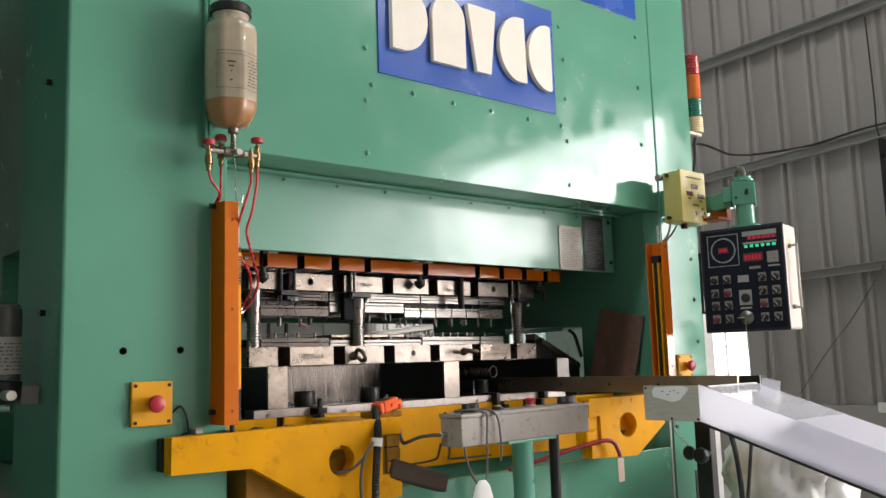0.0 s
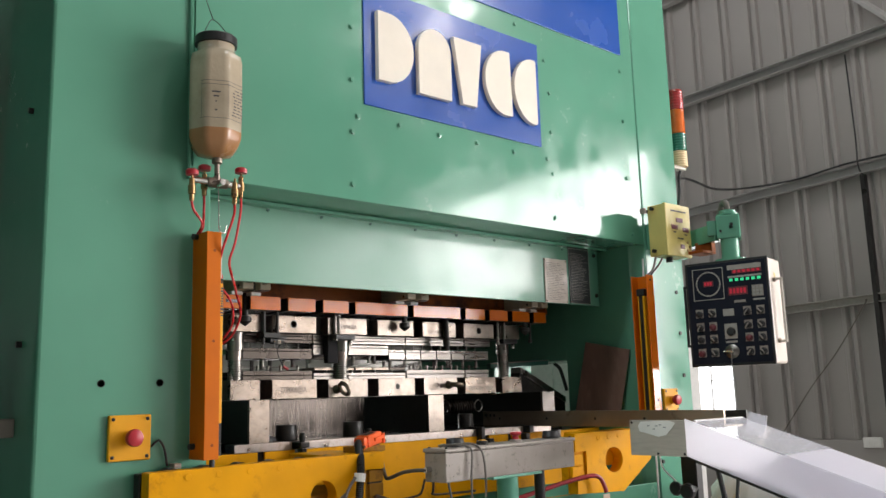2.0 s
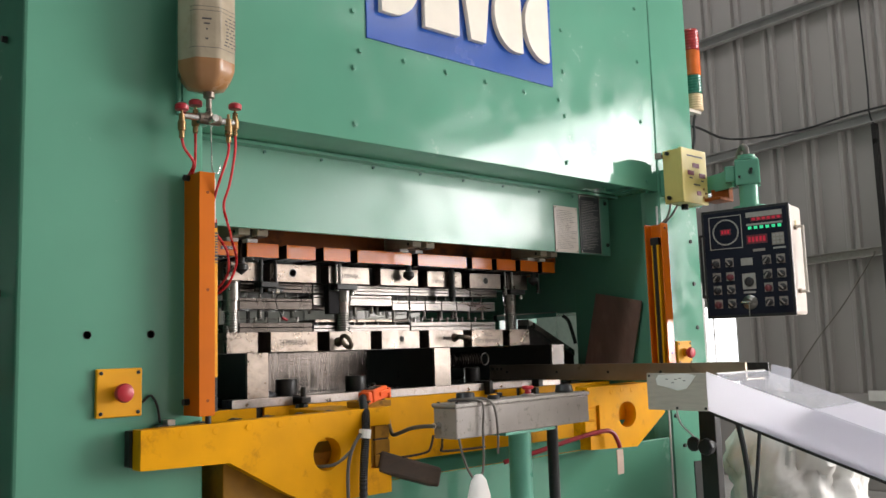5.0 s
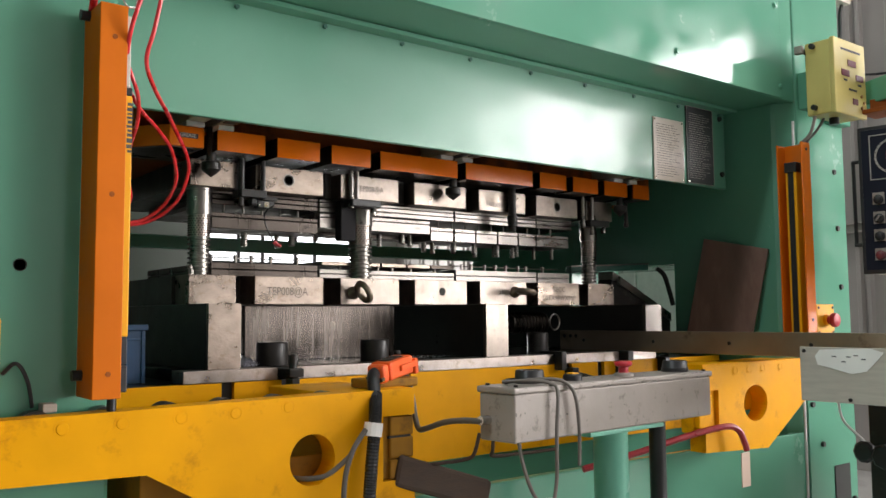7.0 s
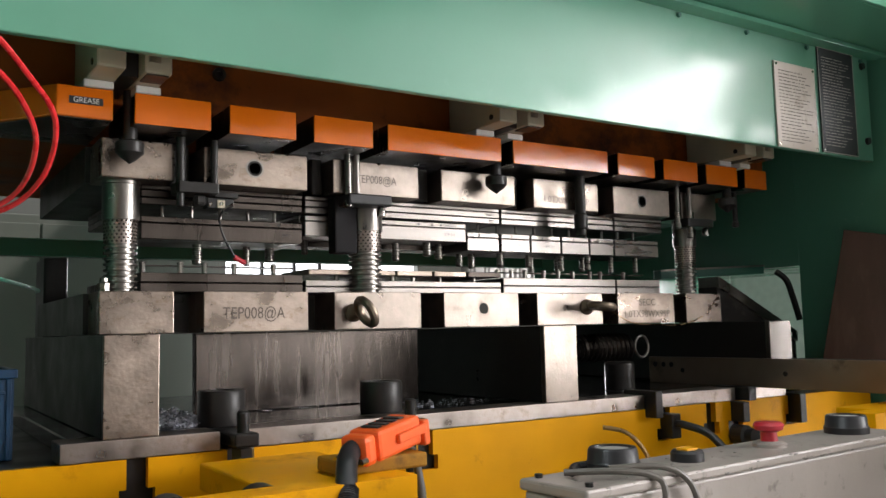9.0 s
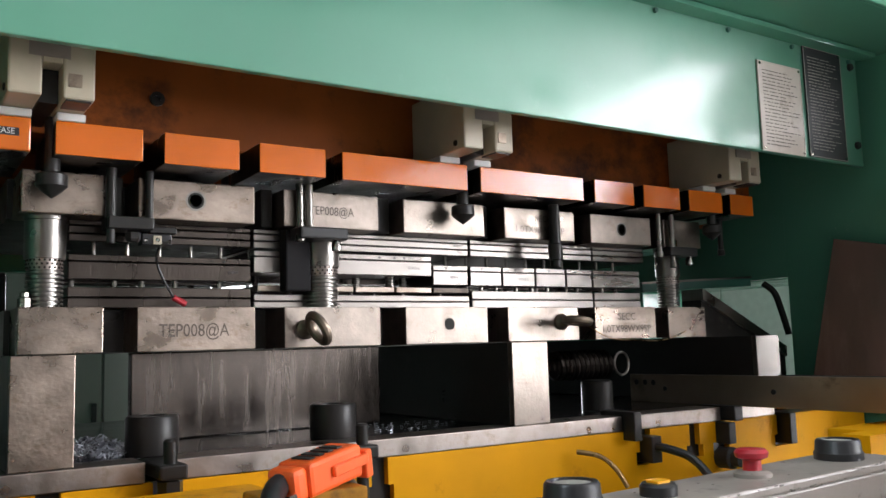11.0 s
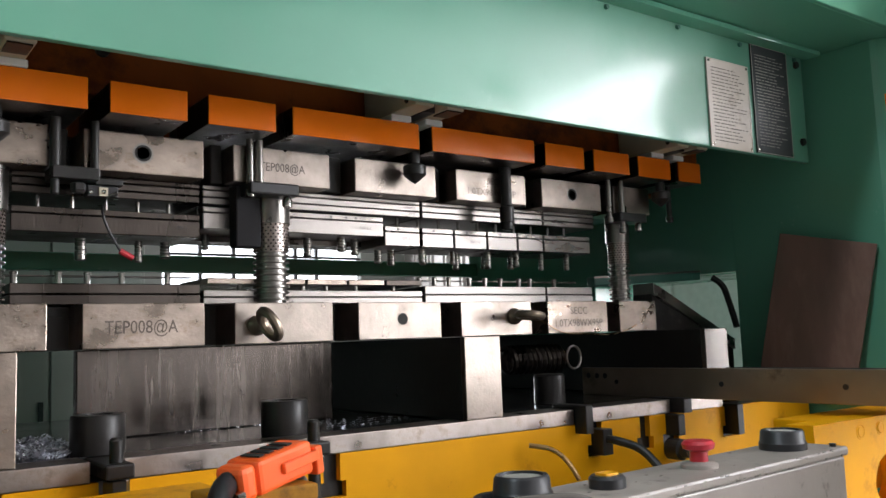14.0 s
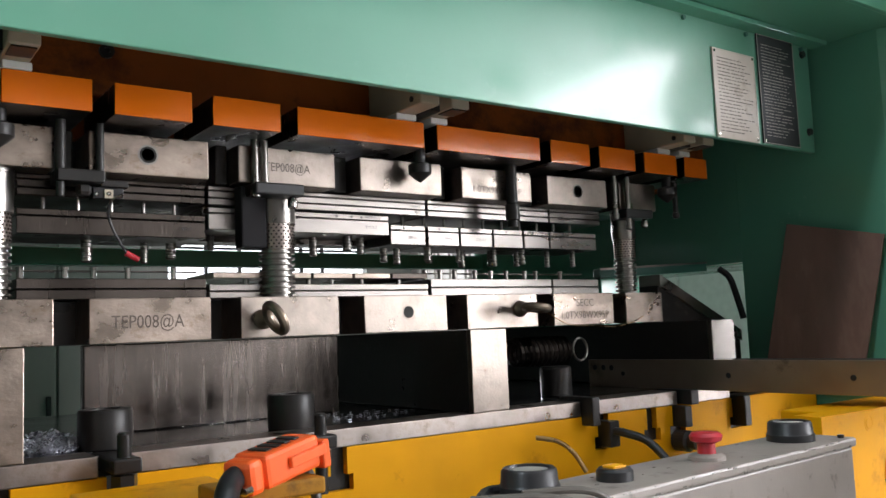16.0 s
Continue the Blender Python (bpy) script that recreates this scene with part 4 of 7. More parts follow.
for a, b in ((0.343, 0.544), (0.582, 1.343), (1.366, 1.598), (1.638, 1.76)):
    solo("sub_plate", box(B(), a, b, 0.248, 0.31, 1.0405, 1.066, 0.0015), SUB_STEEL, "oily ground steel sub-plate on the bolster", "steel plate", "", "sub-plates on the bolster")
bolster = thing("bolster", (1.08, 0.6, 0.83), "worn yellow bolster plate with T-slots", "bolster")
SLOTS_X = [0.436, 0.567, 0.868, 1.397, 1.525, 1.597, 1.78]
edge = [(0.15, 0.832), (2.07, 0.832), (2.07, 1.04)]
for c in reversed(SLOTS_X):
    edge += [(c + 0.0135, 1.04), (c + 0.0135, 1.002), (c + 0.0225, 1.002), (c + 0.0225, 0.98), (c - 0.0225, 0.98), (c - 0.0225, 1.002), (c - 0.0135, 1.002), (c - 0.0135, 1.04)]
edge.append((0.15, 1.04))
part("bolster_plate", prism(B(), edge, "y", 0.25, 0.262), YELLOW, bolster)
part("bolster_core", box(B(), 0.15, 2.07, 0.2625, 1.05, 0.832, 1.04), BLACK_STEEL, bolster, "oil-blackened steel top of the bolster")

# ---- safety gear on the uprights ----


def light_guard_left():
    g = thing("light_curtain", (0.1, -0.06, 1.05), "tall orange steel housing of a light curtain on the upright", "light curtain", "light curtains")
    bm = B()
    prism(bm, [(0.082, -0.086), (0.123, -0.086), (0.123, -0.082), (0.0865, -0.082), (0.0865, -0.002), (0.082, -0.002)], "z", 1.052, 1.64, 0.0015)
    part("housing", bm, ORANGE_GUARD, g)
    part("end_cap", box(B(), 0.083, 0.124, -0.085, -0.01, 1.636, 1.6405, 0.001), ORANGE_GUARD, g)
    part("emitter", box(B(), 0.1, 0.1345, -0.078, -0.045, 1.142, 1.505, 0.002), YELLOW_NEW, g, "yellow light-curtain bar")
    bm = B()
    rnd = random.Random(8)
    z = 1.418
    while z < 1.495:
        h = rnd.uniform(0.003, 0.007)
        box(bm, 0.1255 + 0.002 * rnd.random(), 0.1335 + 0.002 * rnd.random(), -0.0786, -0.0782, z, z + h)
        z += h + 0.0025
    part("print_line", bm, INK, g, "dark print on the yellow bar")
    part("connector", cyl(B(), (0.117, -0.062, 1.052), (0.117, -0.062, 1.03), 0.007, seg=12), BLACK, g)
    for z in (1.59, 1.352, 1.088):
        part("rivet", cyl(B(), (0.104, -0.086, z), (0.104, -0.0868, z), 0.004, seg=10), ORANGE_OLD, g)
    for z in (1.632, 1.085):
        part("knob", cyl(B(), (0.082, -0.03, z), (0.068, -0.03, z), 0.008, seg=12), BLACK, g)
    part("end_piece", box(B(), 0.1, 0.1345, -0.0775, -0.046, 1.5055, 1.518, 0.002), BLACK, g, "black end piece")
    part("mounting_bar", box(B(), 0.1, 0.132, -0.074, -0.05, 1.5185, 1.63, 0.002), BIN_STEEL, g)
    part("lower_label", box(B(), 0.1, 0.134, -0.077, -0.046, 1.1, 1.1415, 0.002), PLATE_DARK, g, "dark type label")
    part("lower_end", box(B(), 0.1, 0.1345, -0.077, -0.046, 1.06, 1.0995, 0.002), BLACK, g)
    return g


light_guard_left()


def light_guard_right():
    g = thing("light_curtain", (2.046, -0.03, 1.12), "tall orange light curtain channel with a dark sensor strip", "light curtain", "light curtains")
    part("housing", box(B(), 2.064, 2.068, -0.075, 0.0, 1.08, 1.66, 0.001), ORANGE, g)
    part("flange", box(B(), 2.022, 2.068, -0.079, -0.075, 1.08, 1.66, 0.001), ORANGE, g)
    part("flange", box(B(), 2.022, 2.068, -0.004, 0.0, 1.08, 1.66, 0.001), ORANGE, g)
    part("sensor", box(B(), 2.03, 2.063, -0.055, -0.022, 1.09, 1.6, 0.002), YELLOW_NEW, g)
    part("sensor_window", box(B(), 2.0285, 2.03, -0.047, -0.03, 1.09, 1.58), BLACK, g)
    part("sensor_cap", box(B(), 2.026, 2.063, -0.057, -0.02, 1.575, 1.605, 0.003), BLACK, g)
    for z in (1.64, 1.15):
        part("screw", cyl(B(), (2.046, -0.079, z), (2.046, -0.082, z), 0.004, seg=8), BLACK_STEEL, g)
    return g


light_guard_right()
part_cable = sweep(B(), [(2.1, -0.012, 1.74), (2.098, -0.012, 1.7), (2.094, -0.012, 1.5), (2.096, -0.012, 1.2), (2.1, -0.012, 0.9), (2.1, -0.012, 0.3)], 0.004)
solo("white_cable", part_cable, LABEL_WHITE, "thin white cable running down the press upright", "cable")


def stop_panel(x0, x1, z0, z1, group="emergency stops"):
    p = thing("emergency_stop", ((x0 + x1) / 2, 0, z0), "yellow plate with a red emergency stop button on the press", "emergency stop", group)
    part("plate", box(B(), x0, x1, -0.014, -0.0005, z0, z1, 0.003), YELLOW_NEW, p)
    for x in (x0 + 0.01, x1 - 0.01):
        for z in (z0 + 0.01, z1 - 0.01):
            part("screw", lathe(B(), (x, -0.014, z), [(0.0045, 0), (0.0045, -0.002), (0.002, -0.003)], 10, "y"), BLACK_STEEL, p)
    cx, cz = (x0 + x1) / 2, (z0 + z1) / 2
    smooth(part("collar", lathe(B(), (cx, -0.014, cz), [(0.017, 0), (0.017, -0.008), (0.013, -0.01)], 20, "y"), YELLOW_NEW, p))
    smooth(part("button", lathe(B(), (cx, -0.022, cz), [(0.012, 0), (0.013, -0.008), (0.021, -0.014), (0.022, -0.022), (0.019, -0.028), (0.01, -0.0315), (0.001, -0.032)], 24, "y"), RED, p))
    return p


stop_panel(-0.131, -0.025, 1.06, 1.171)
stop_panel(2.186, 2.286, 1.1, 1.195)

# ---- oil bottle, its taps and tubes ----


def oil_bottle():
    b = thing("oil_bottle", (0.1, -0.085, 1.84), "upturned frosted plastic oil bottle with a paper label and amber oil", "bottle")
    cx, cy = 0.098, -0.088
    n = 8

    def shell(profile, name, m, label=""):
        bm = B()
        rings = []
        for r, z, sq in profile:
            ring = []
            for i in range(40):
                a = 2 * math.pi * i / 40
                k = 0.9 * math.cos(math.pi / 8) / math.cos((a % (math.pi / 4)) - math.pi / 8) if sq else 0.9
                ring.append(bm.verts.new((cx + r * k * math.cos(a), cy + r * k * math.sin(a), z)))
            rings.append(ring)
        for p, q in zip(rings, rings[1:]):
            for i in range(40):
                bm.faces.new((p[i], p[(i + 1) % 40], q[(i + 1) % 40], q[i]))
        bm.faces.new(rings[0])
        bm.faces.new(rings[-1])
        bmesh.ops.recalc_face_normals(bm, faces=bm.faces)
        return smooth(part(name, bm, m, b, label), 50)

    def facet(t, r=0.0833):
        k = 0.9 * math.cos(math.pi / 8) / math.cos((t % (math.pi / 4)) - math.pi / 8)
        return (cx + r * k * math.cos(t), cy + r * k * math.sin(t))

    shell([(0.02, 1.84, 0), (0.052, 1.846, 1), (0.07, 1.866, 1), (0.0795, 1.886, 1), (0.0805, 1.906, 1)], "oil_filled_end", OILY, "amber oil in the bottle end")
    shell([(0.0805, 1.9062, 1), (0.082, 1.97, 1), (0.0815, 2.06, 1), (0.081, 2.1, 1), (0.076, 2.12, 1), (0.06, 2.13, 0), (0.056, 2.135, 0), (0.056, 2.153, 0)], "bottle_body", BOTTLE)
    bm = B()
    rnd = random.Random(2)
    for i in range(9):
        z = 2.012 - 0.0088 * i
        a = -1.5
        while a < -0.55:
            w = rnd.uniform(0.05, 0.18)
            if -1.5 < a < -0.6:
                p = [facet(t) for t in (a, a + w)]
                bm.faces.new([bm.verts.new((*q, zz)) for q, zz in ((p[0], z), (p[1], z), (p[1], z + 0.0028), (p[0], z + 0.0028))])
            a += w + rnd.uniform(0.02, 0.09)
    for z, w in ((2.0, 0.32), (1.988, 0.2), (1.974, 0.06), (1.95, 0.1)):
        a = -2.0 - w / 2
        p = [facet(t) for t in (a, a + w)]
        bm.faces.new([bm.verts.new((*q, zz)) for q, zz in ((p[0], z), (p[1], z), (p[1], z + 0.004), (p[0], z + 0.004))])
    part("label_print", bm, INK, b, "faded print on the bottle")["kind"] = "stuff"
    bm = B()
    for z in (2.032, 2.022, 1.93):
        for i in range(24):
            p = [facet(t, 0.0836) for t in (-2.6 + 0.1 * i, -2.5 + 0.1 * i)]
            bm.faces.new([bm.verts.new((*q, zz)) for q, zz in ((p[0], z), (p[1], z), (p[1], z + 0.0015), (p[0], z + 0.0015))])
    for a in (-2.55, -1.56, -0.4):
        p = [facet(t, 0.0836) for t in (a, a + 0.015)]
        bm.faces.new([bm.verts.new((*q, zz)) for q, zz in ((p[0], 1.93), (p[1], 1.93), (p[1], 2.032), (p[0], 2.032))])
    part("label_border", bm, CABLE, b, "faint printed label border")
    prof = [(0.05, 0), (0.0565, 0.001), (0.0565, 0.022), (0.053, 0.026), (0.048, 0.026)]
    smooth(part("cap", lathe(B(), (cx, cy, 2.1535), prof, 40), BLACK, b, "black ribbed screw cap"))
    part("hanging_wire", sweep(B(), [(cx - 0.05, cy, 2.14), (cx - 0.03, cy, 2.2), (cx, cy + 0.02, 2.24), (cx + 0.03, cy, 2.2), (cx + 0.05, cy, 2.14)], 0.0012), BLACK_STEEL, b)
    part("hanging_wire", sweep(B(), [(cx, cy + 0.02, 2.24), (cx - 0.004, cy + 0.08, 2.35)], 0.0012), BLACK_STEEL, b)
    return b


oil_bottle()


def manifold():
    m = thing("oil_manifold", (0.1, -0.088, 1.75), "steel and brass oil manifold with four red-handled taps", "manifold")
    smooth(part("stem", lathe(B(), (0.106, -0.088, 1.768), [(0.01, 0), (0.01, 0.02), (0.007, 0.022), (0.007, 0.055), (0.014, 0.058), (0.014, 0.0715)], 16), STEEL, m))
    smooth(part("cross_pipe", cyl(B(), (0.035, -0.088, 1.772), (0.178, -0.088, 1.772), 0.0085, seg=14), CHROME, m))
    smooth(part("hub", cyl(B(), (0.078, -0.088, 1.772), (0.134, -0.088, 1.772), 0.0135, seg=14), STEEL, m))
    smooth(part("branch_pipe", cyl(B(), (0.106, -0.125, 1.768), (0.106, -0.055, 1.768), 0.0085, seg=14), CHROME, m))
    for x, y, up, knob in ((0.03, -0.1, -0.012, 1), (0.084, -0.06, 0.016, 1), (0.177, -0.088, 0.016, 1), (0.142, -0.12, -0.012, 0)):
        smooth(part("tap", lathe(B(), (x, y, 1.735 + up), [(0.004, -0.012), (0.0065, -0.01), (0.0065, 0.006), (0.0095, 0.008), (0.0095, 0.03), (0.007, 0.032), (0.007, 0.048), (0.003, 0.05), (0.003, 0.06)], 14), BRASS, m, "brass tap"))
        if knob:
            bm = lathe(B(), (x, y, 1.792 + up), [(0.006, 0), (0.016, 0.001), (0.0165, 0.006), (0.0165, 0.012), (0.012, 0.016), (0.004, 0.017)], 12)
            smooth(part("handle", bm, RED, m, "red tap handle"))
    return m


manifold()
for pts in ([(0.03, -0.1, 1.712), (0.042, -0.09, 1.69), (0.07, -0.08, 1.66), (0.085, -0.02, 1.64)],
            [(0.084, -0.06, 1.741), (0.084, -0.06, 1.7), (0.082, -0.06, 1.655), (0.09, -0.02, 1.64)],
            [(0.177, -0.088, 1.741), (0.178, -0.085, 1.7), (0.166, -0.08, 1.62), (0.16, -0.06, 1.57), (0.183, -0.03, 1.536), (0.23, 0.04, 1.515), (0.26, 0.09, 1.504), (0.291, 0.13, 1.482), (0.312, 0.16, 1.466), (0.322, 0.18, 1.446), (0.322, 0.2, 1.418), (0.314, 0.22, 1.39), (0.295, 0.25, 1.366), (0.266, 0.27, 1.351), (0.229, 0.28, 1.348), (0.196, 0.29, 1.361)],
            [(0.142, -0.12, 1.712), (0.142, -0.115, 1.68), (0.124, -0.095, 1.6), (0.135, -0.04, 1.545), (0.16, 0.0, 1.523), (0.183, 0.03, 1.511), (0.207, 0.06, 1.504), (0.232, 0.09, 1.496), (0.268, 0.13, 1.476), (0.293, 0.17, 1.451), (0.302, 0.19, 1.426), (0.3, 0.22, 1.397), (0.288, 0.25, 1.373), (0.263, 0.27, 1.356), (0.229, 0.28, 1.352), (0.2, 0.29, 1.368)],
            [(0.118, -0.03, 1.63), (0.132, -0.028, 1.59), (0.15, -0.024, 1.55), (0.164, -0.01, 1.523), (0.177, 0.03, 1.494), (0.189, 0.1, 1.469), (0.199, 0.17, 1.43), (0.203, 0.24, 1.392), (0.202, 0.29, 1.365)],
            [(0.115, -0.03, 1.62), (0.12, -0.02, 1.56), (0.13, 0.01, 1.5), (0.147, 0.055, 1.46), (0.169, 0.1, 1.44), (0.195, 0.15, 1.429), (0.216, 0.19, 1.407), (0.225, 0.21, 1.389), (0.225, 0.25, 1.365), (0.218, 0.28, 1.355), (0.2, 0.29, 1.358)]):
    solo("oil_tube", sweep(B(), pts, 0.0034, 8, 8), RED_HOSE, "thin red plastic oil tube looped from the manifold", "tube", "", "red oil tubes")
tap = thing("oil_inlet", (0.17, 0.3, 1.34), "brass oil inlet with steel nuts inside the upright", "fitting")
part("inlet_block", box(B(), 0.136, 0.19, 0.285, 0.315, 1.345, 1.385, 0.003), BRASS, tap)
smooth(part("inlet_nut", lathe(B(), (0.19, 0.3, 1.363), [(0.012, 0), (0.012, 0.012), (0.007, 0.014)], 6, "x"), DULL_STEEL, tap))
smooth(part("inlet_stem", cyl(B(), (0.17, 0.3, 1.345), (0.17, 0.3, 1.31), 0.006, seg=10), DULL_STEEL, tap))
solo("wire_hook", sweep(B(), [(0.112, -0.085, 1.76), (0.114, -0.085, 1.7), (0.116, -0.085, 1.648), (0.132, -0.085, 1.64), (0.136, -0.085, 1.66)], 0.0016), CHROME, "bent thin steel wire hook under the manifold", "wire")

# ---- swing-out die arms ----


def die_arm(name_x, pts, hole, y0, y1, bolts, block, label):
    a = thing("swing_bracket", (name_x, (y0 + y1) / 2, min(p[1] for p in pts)), label, "die arm", "swing-out die arms")
    cx, cz, rx, rz = hole
    bm = B()
    ring = [(cx + rx * math.cos(2 * math.pi * i / 32), cz + rz * math.sin(2 * math.pi * i / 32)) for i in range(32)]
    outer = [bm.verts.new((p[0], y0, p[1])) for p in pts]
    inner = [bm.verts.new((p[0], y0, p[1])) for p in ring]
    es = [bm.edges.new((outer[i], outer[(i + 1) % len(outer)])) for i in range(len(outer))]
    es += [bm.edges.new((inner[i], inner[(i + 1) % 32])) for i in range(32)]
    bmesh.ops.triangle_fill(bm, use_beauty=True, edges=es)
    r = bmesh.ops.extrude_face_region(bm, geom=bm.faces[:])
    bmesh.ops.translate(bm, vec=(0, y1 - y0, 0), verts=[g for g in r["geom"] if isinstance(g, bmesh.types.BMVert)])
    bmesh.ops.recalc_face_normals(bm, faces=bm.faces)
    part("arm_plate", bm, YELLOW, a)
    for x, z in bolts:
        bm = lathe(B(), (x, y0, z), [(0.0125, 0.001), (0.0125, -0.0006), (0.0105, -0.0006), (0.0105, -0.0002), (0.009, -0.0002), (0.008, -0.0012)], 18, "y")
        part("bolt", bm, YELLOW, a)
    for bx0, bx1, by0, by1, bz0, bz1, m in block:
        part("hinge_block", box(B(), bx0, bx1, by0, by1, bz0, bz1, 0.003), m, a)
    return a


# long block behind the hole is ochre, not yellow, for the shade inside
die_arm(0.3, [(-0.055, 0.941), (0.165, 0.936), (0.32, 0.845), (0.40, 0.806), (0.655, 0.806), (0.655, 0.875), (0.586, 0.875), (0.586, 0.99), (0.655, 0.99), (0.655, 1.038), (-0.055, 1.031)], (0.444, 0.929, 0.043, 0.043), -0.08, -0.035,
        [(-0.03, 1.013), (0.045, 1.014), (0.128, 1.015), (0.216, 1.016), (0.305, 1.017), (0.398, 1.02)],
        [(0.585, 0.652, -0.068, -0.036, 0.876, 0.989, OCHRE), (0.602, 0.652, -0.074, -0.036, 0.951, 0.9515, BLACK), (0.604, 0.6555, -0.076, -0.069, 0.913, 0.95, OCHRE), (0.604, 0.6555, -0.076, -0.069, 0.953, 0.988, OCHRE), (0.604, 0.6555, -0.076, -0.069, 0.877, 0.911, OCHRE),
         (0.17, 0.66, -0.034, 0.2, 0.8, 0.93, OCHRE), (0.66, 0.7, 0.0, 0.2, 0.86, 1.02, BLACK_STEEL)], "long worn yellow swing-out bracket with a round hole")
solo("arm_roller_track", box(B(), 0.5, 0.66, -0.033, 0.2, 1.0, 1.034, 0.003), YELLOW, "worn yellow roller track behind the swing-out arm", "roller track")
for x in (0.02, 0.117, 0.213, 0.307, 0.403, 0.5):
    smooth(solo("track_roller", cyl(B(), (x, -0.034, 1.01), (x, -0.005, 1.01), 0.0272, seg=22), BLACK_STEEL, "dark steel roller behind the yellow arm", "roller", "", "arm rollers"))
solo("arm_end_block", box(B(), -0.062, -0.04, -0.034, -0.001, 0.945, 1.028, 0.004), BLACK_STEEL, "black end block between arm and press", "bracket")
die_arm(1.7, [(1.475, 0.84), (1.735, 0.828), (1.915, 0.935), (1.915, 1.048), (1.47, 1.048), (1.47, 0.985), (1.53, 0.985), (1.53, 0.885), (1.475, 0.885)], (1.686, 0.944, 0.052, 0.045), -0.12, -0.075,
        [(1.6, 1.028), (1.66, 1.03), (1.72, 1.03), (1.8, 1.03)],
        [(1.44, 1.528, -0.11, -0.076, 0.887, 0.984, YELLOW), (1.445, 1.5, -0.125, -0.111, 0.9, 0.935, YELLOW), (1.445, 1.5, -0.125, -0.111, 0.94, 0.975, YELLOW),
         (1.55, 1.9, -0.074, 0.0, 0.92, 1.046, YELLOW)], "short worn yellow swing-out bracket with a round hole")
solo("rod_stub", lathe(B(), (1.59, 0.249, 0.975), [(0.016, 0), (0.02, -0.002), (0.02, -0.03), (0.015, -0.034), (0.015, -0.05)], 20, "y"), BLACK, "black round knob on the yellow bolster front", "knob")

# ---- control box on its post ----
BX = Matrix.Translation((0.697, -0.262, 0)) @ Matrix.Rotation(radians(4), 4, "Z")


def cbox(*a, **k):
    return box(B(), *a, **k, m=BX)


def control_box():
    c = thing("control_box", (1.0, -0.245, 0.955), "scratched grey two-hand control box with black buttons and a red stop", "control box")
    part("body", cbox(0, 0.6, -0.042, 0.042, 0.955, 1.036, bevel=0.003), GREY_BOX, c)
    part("lid", cbox(-0.004, 0.604, -0.046, 0.046, 1.0365, 1.0475, bevel=0.003), GREY_BOX, c, "worn lid with a folded rim")
    for x, y, kind in ((0.1, 0.016, "knob"), (0.2, 0.0, "flat"), (0.355, 0.0, "stop"), (0.537, 0.003, "knob")):
        p = BX @ Vector((x, y, 1.0475))
        if kind == "knob":
            smooth(part("push_guard", lathe(B(), p, [(0.028, 0), (0.028, 0.008), (0.0265, 0.01), (0.0255, 0.021), (0.0235, 0.0235), (0.02, 0.0235), (0.0195, 0.02), (0.001, 0.0205)], 28), BLACK, c, "black ring-guarded push button"))
            smooth(part("push_lens", lathe(B(), p + Vector((0, 0, 0.0202)), [(0.0185, 0), (0.0185, 0.0012), (0.012, 0.0018), (0.001, 0.002)], 24), LABEL_GREY, c, "grey push button top"))
        elif kind == "flat":
            k = smooth(part("indicator", lathe(B(), p, [(0.018, 0), (0.018, 0.009), (0.0155, 0.012), (0.001, 0.0121)], 24), BLACK, c))
            part("indicator_lens", box(B(), p.x - 0.009, p.x + 0.009, p.y - 0.008, p.y + 0.008, p.z + 0.0122, p.z + 0.014, 0.002), YELLOW_NEW, k, "yellow lens")
        else:
            smooth(part("stop_collar", lathe(B(), p, [(0.02, 0), (0.02, 0.004), (0.015, 0.007)], 24), GREY_BOX, c))
            smooth(part("stop_button", lathe(B(), p + Vector((0, 0, 0.0065)), [(0.01, 0), (0.0095, 0.011), (0.0165, 0.014), (0.0178, 0.019), (0.015, 0.0225), (0.001, 0.0235)], 24), RED, c, "red mushroom stop button"))
    for x in (0.012, 0.588):
        for y in (-0.034, 0.034):
            p = BX @ Vector((x, y, 1.0475))
            part("lid_screw", cyl(B(), p, p + Vector((0, 0, 0.004)), 0.004, seg=8), BLACK_STEEL, c)
    rnd = random.Random(31)
    bm = B()
    for i in range(85):
        s = rnd.uniform(0.0007, 0.0022) * rnd.uniform(0.4, 1.3)
        k = rnd.random()
        x = rnd.uniform(0.004, 0.596)
        if k < 0.6:
            q = (x, -0.0461, 1.0375 + rnd.choice((0.001, 0.0085)) + rnd.uniform(-0.001, 0.001))
            d = (s * 1.6, 0.0003, s * 0.45)
        elif k < 0.72:
            q = (x, -0.0422, 0.957 + 0.074 * rnd.random() ** 3)
            d = (s, 0.0003, s * 0.7)
        elif k < 0.8:
            q = (0.003 + rnd.random() ** 3 * 0.03, -0.0422, rnd.uniform(0.958, 1.03))
            d = (s * 0.5, 0.0003, s)
        elif k < 0.85:
            q = (-0.0002, rnd.uniform(-0.04, 0.04), rnd.uniform(0.957, 1.03))
            d = (0.0003, s, s * 0.8)
        else:
            q = (x, rnd.uniform(-0.04, 0.04), 1.0476)
            d = (s * 1.4, s * 0.7, 0.0003)
        box(bm, q[0] - d[0], q[0] + d[0], q[1] - d[1], q[1] + d[1], q[2] - d[2], q[2] + d[2], m=BX)
    part("paint_wear", bm, CABLE, c, "dark chips in the grey paint")["kind"] = "stuff"
    p = BX @ Vector((0, 0.02, 0.99))
    smooth(part("cable_gland", cyl(B(), p, p - Vector((0.02, 0.001, 0)), 0.008, seg=12), CHROME, c))
    return c


control_box()
post = thing("box_post", (1.0, -0.245, 0.0), "pale green steel post with a top plate carrying the control box", "post")
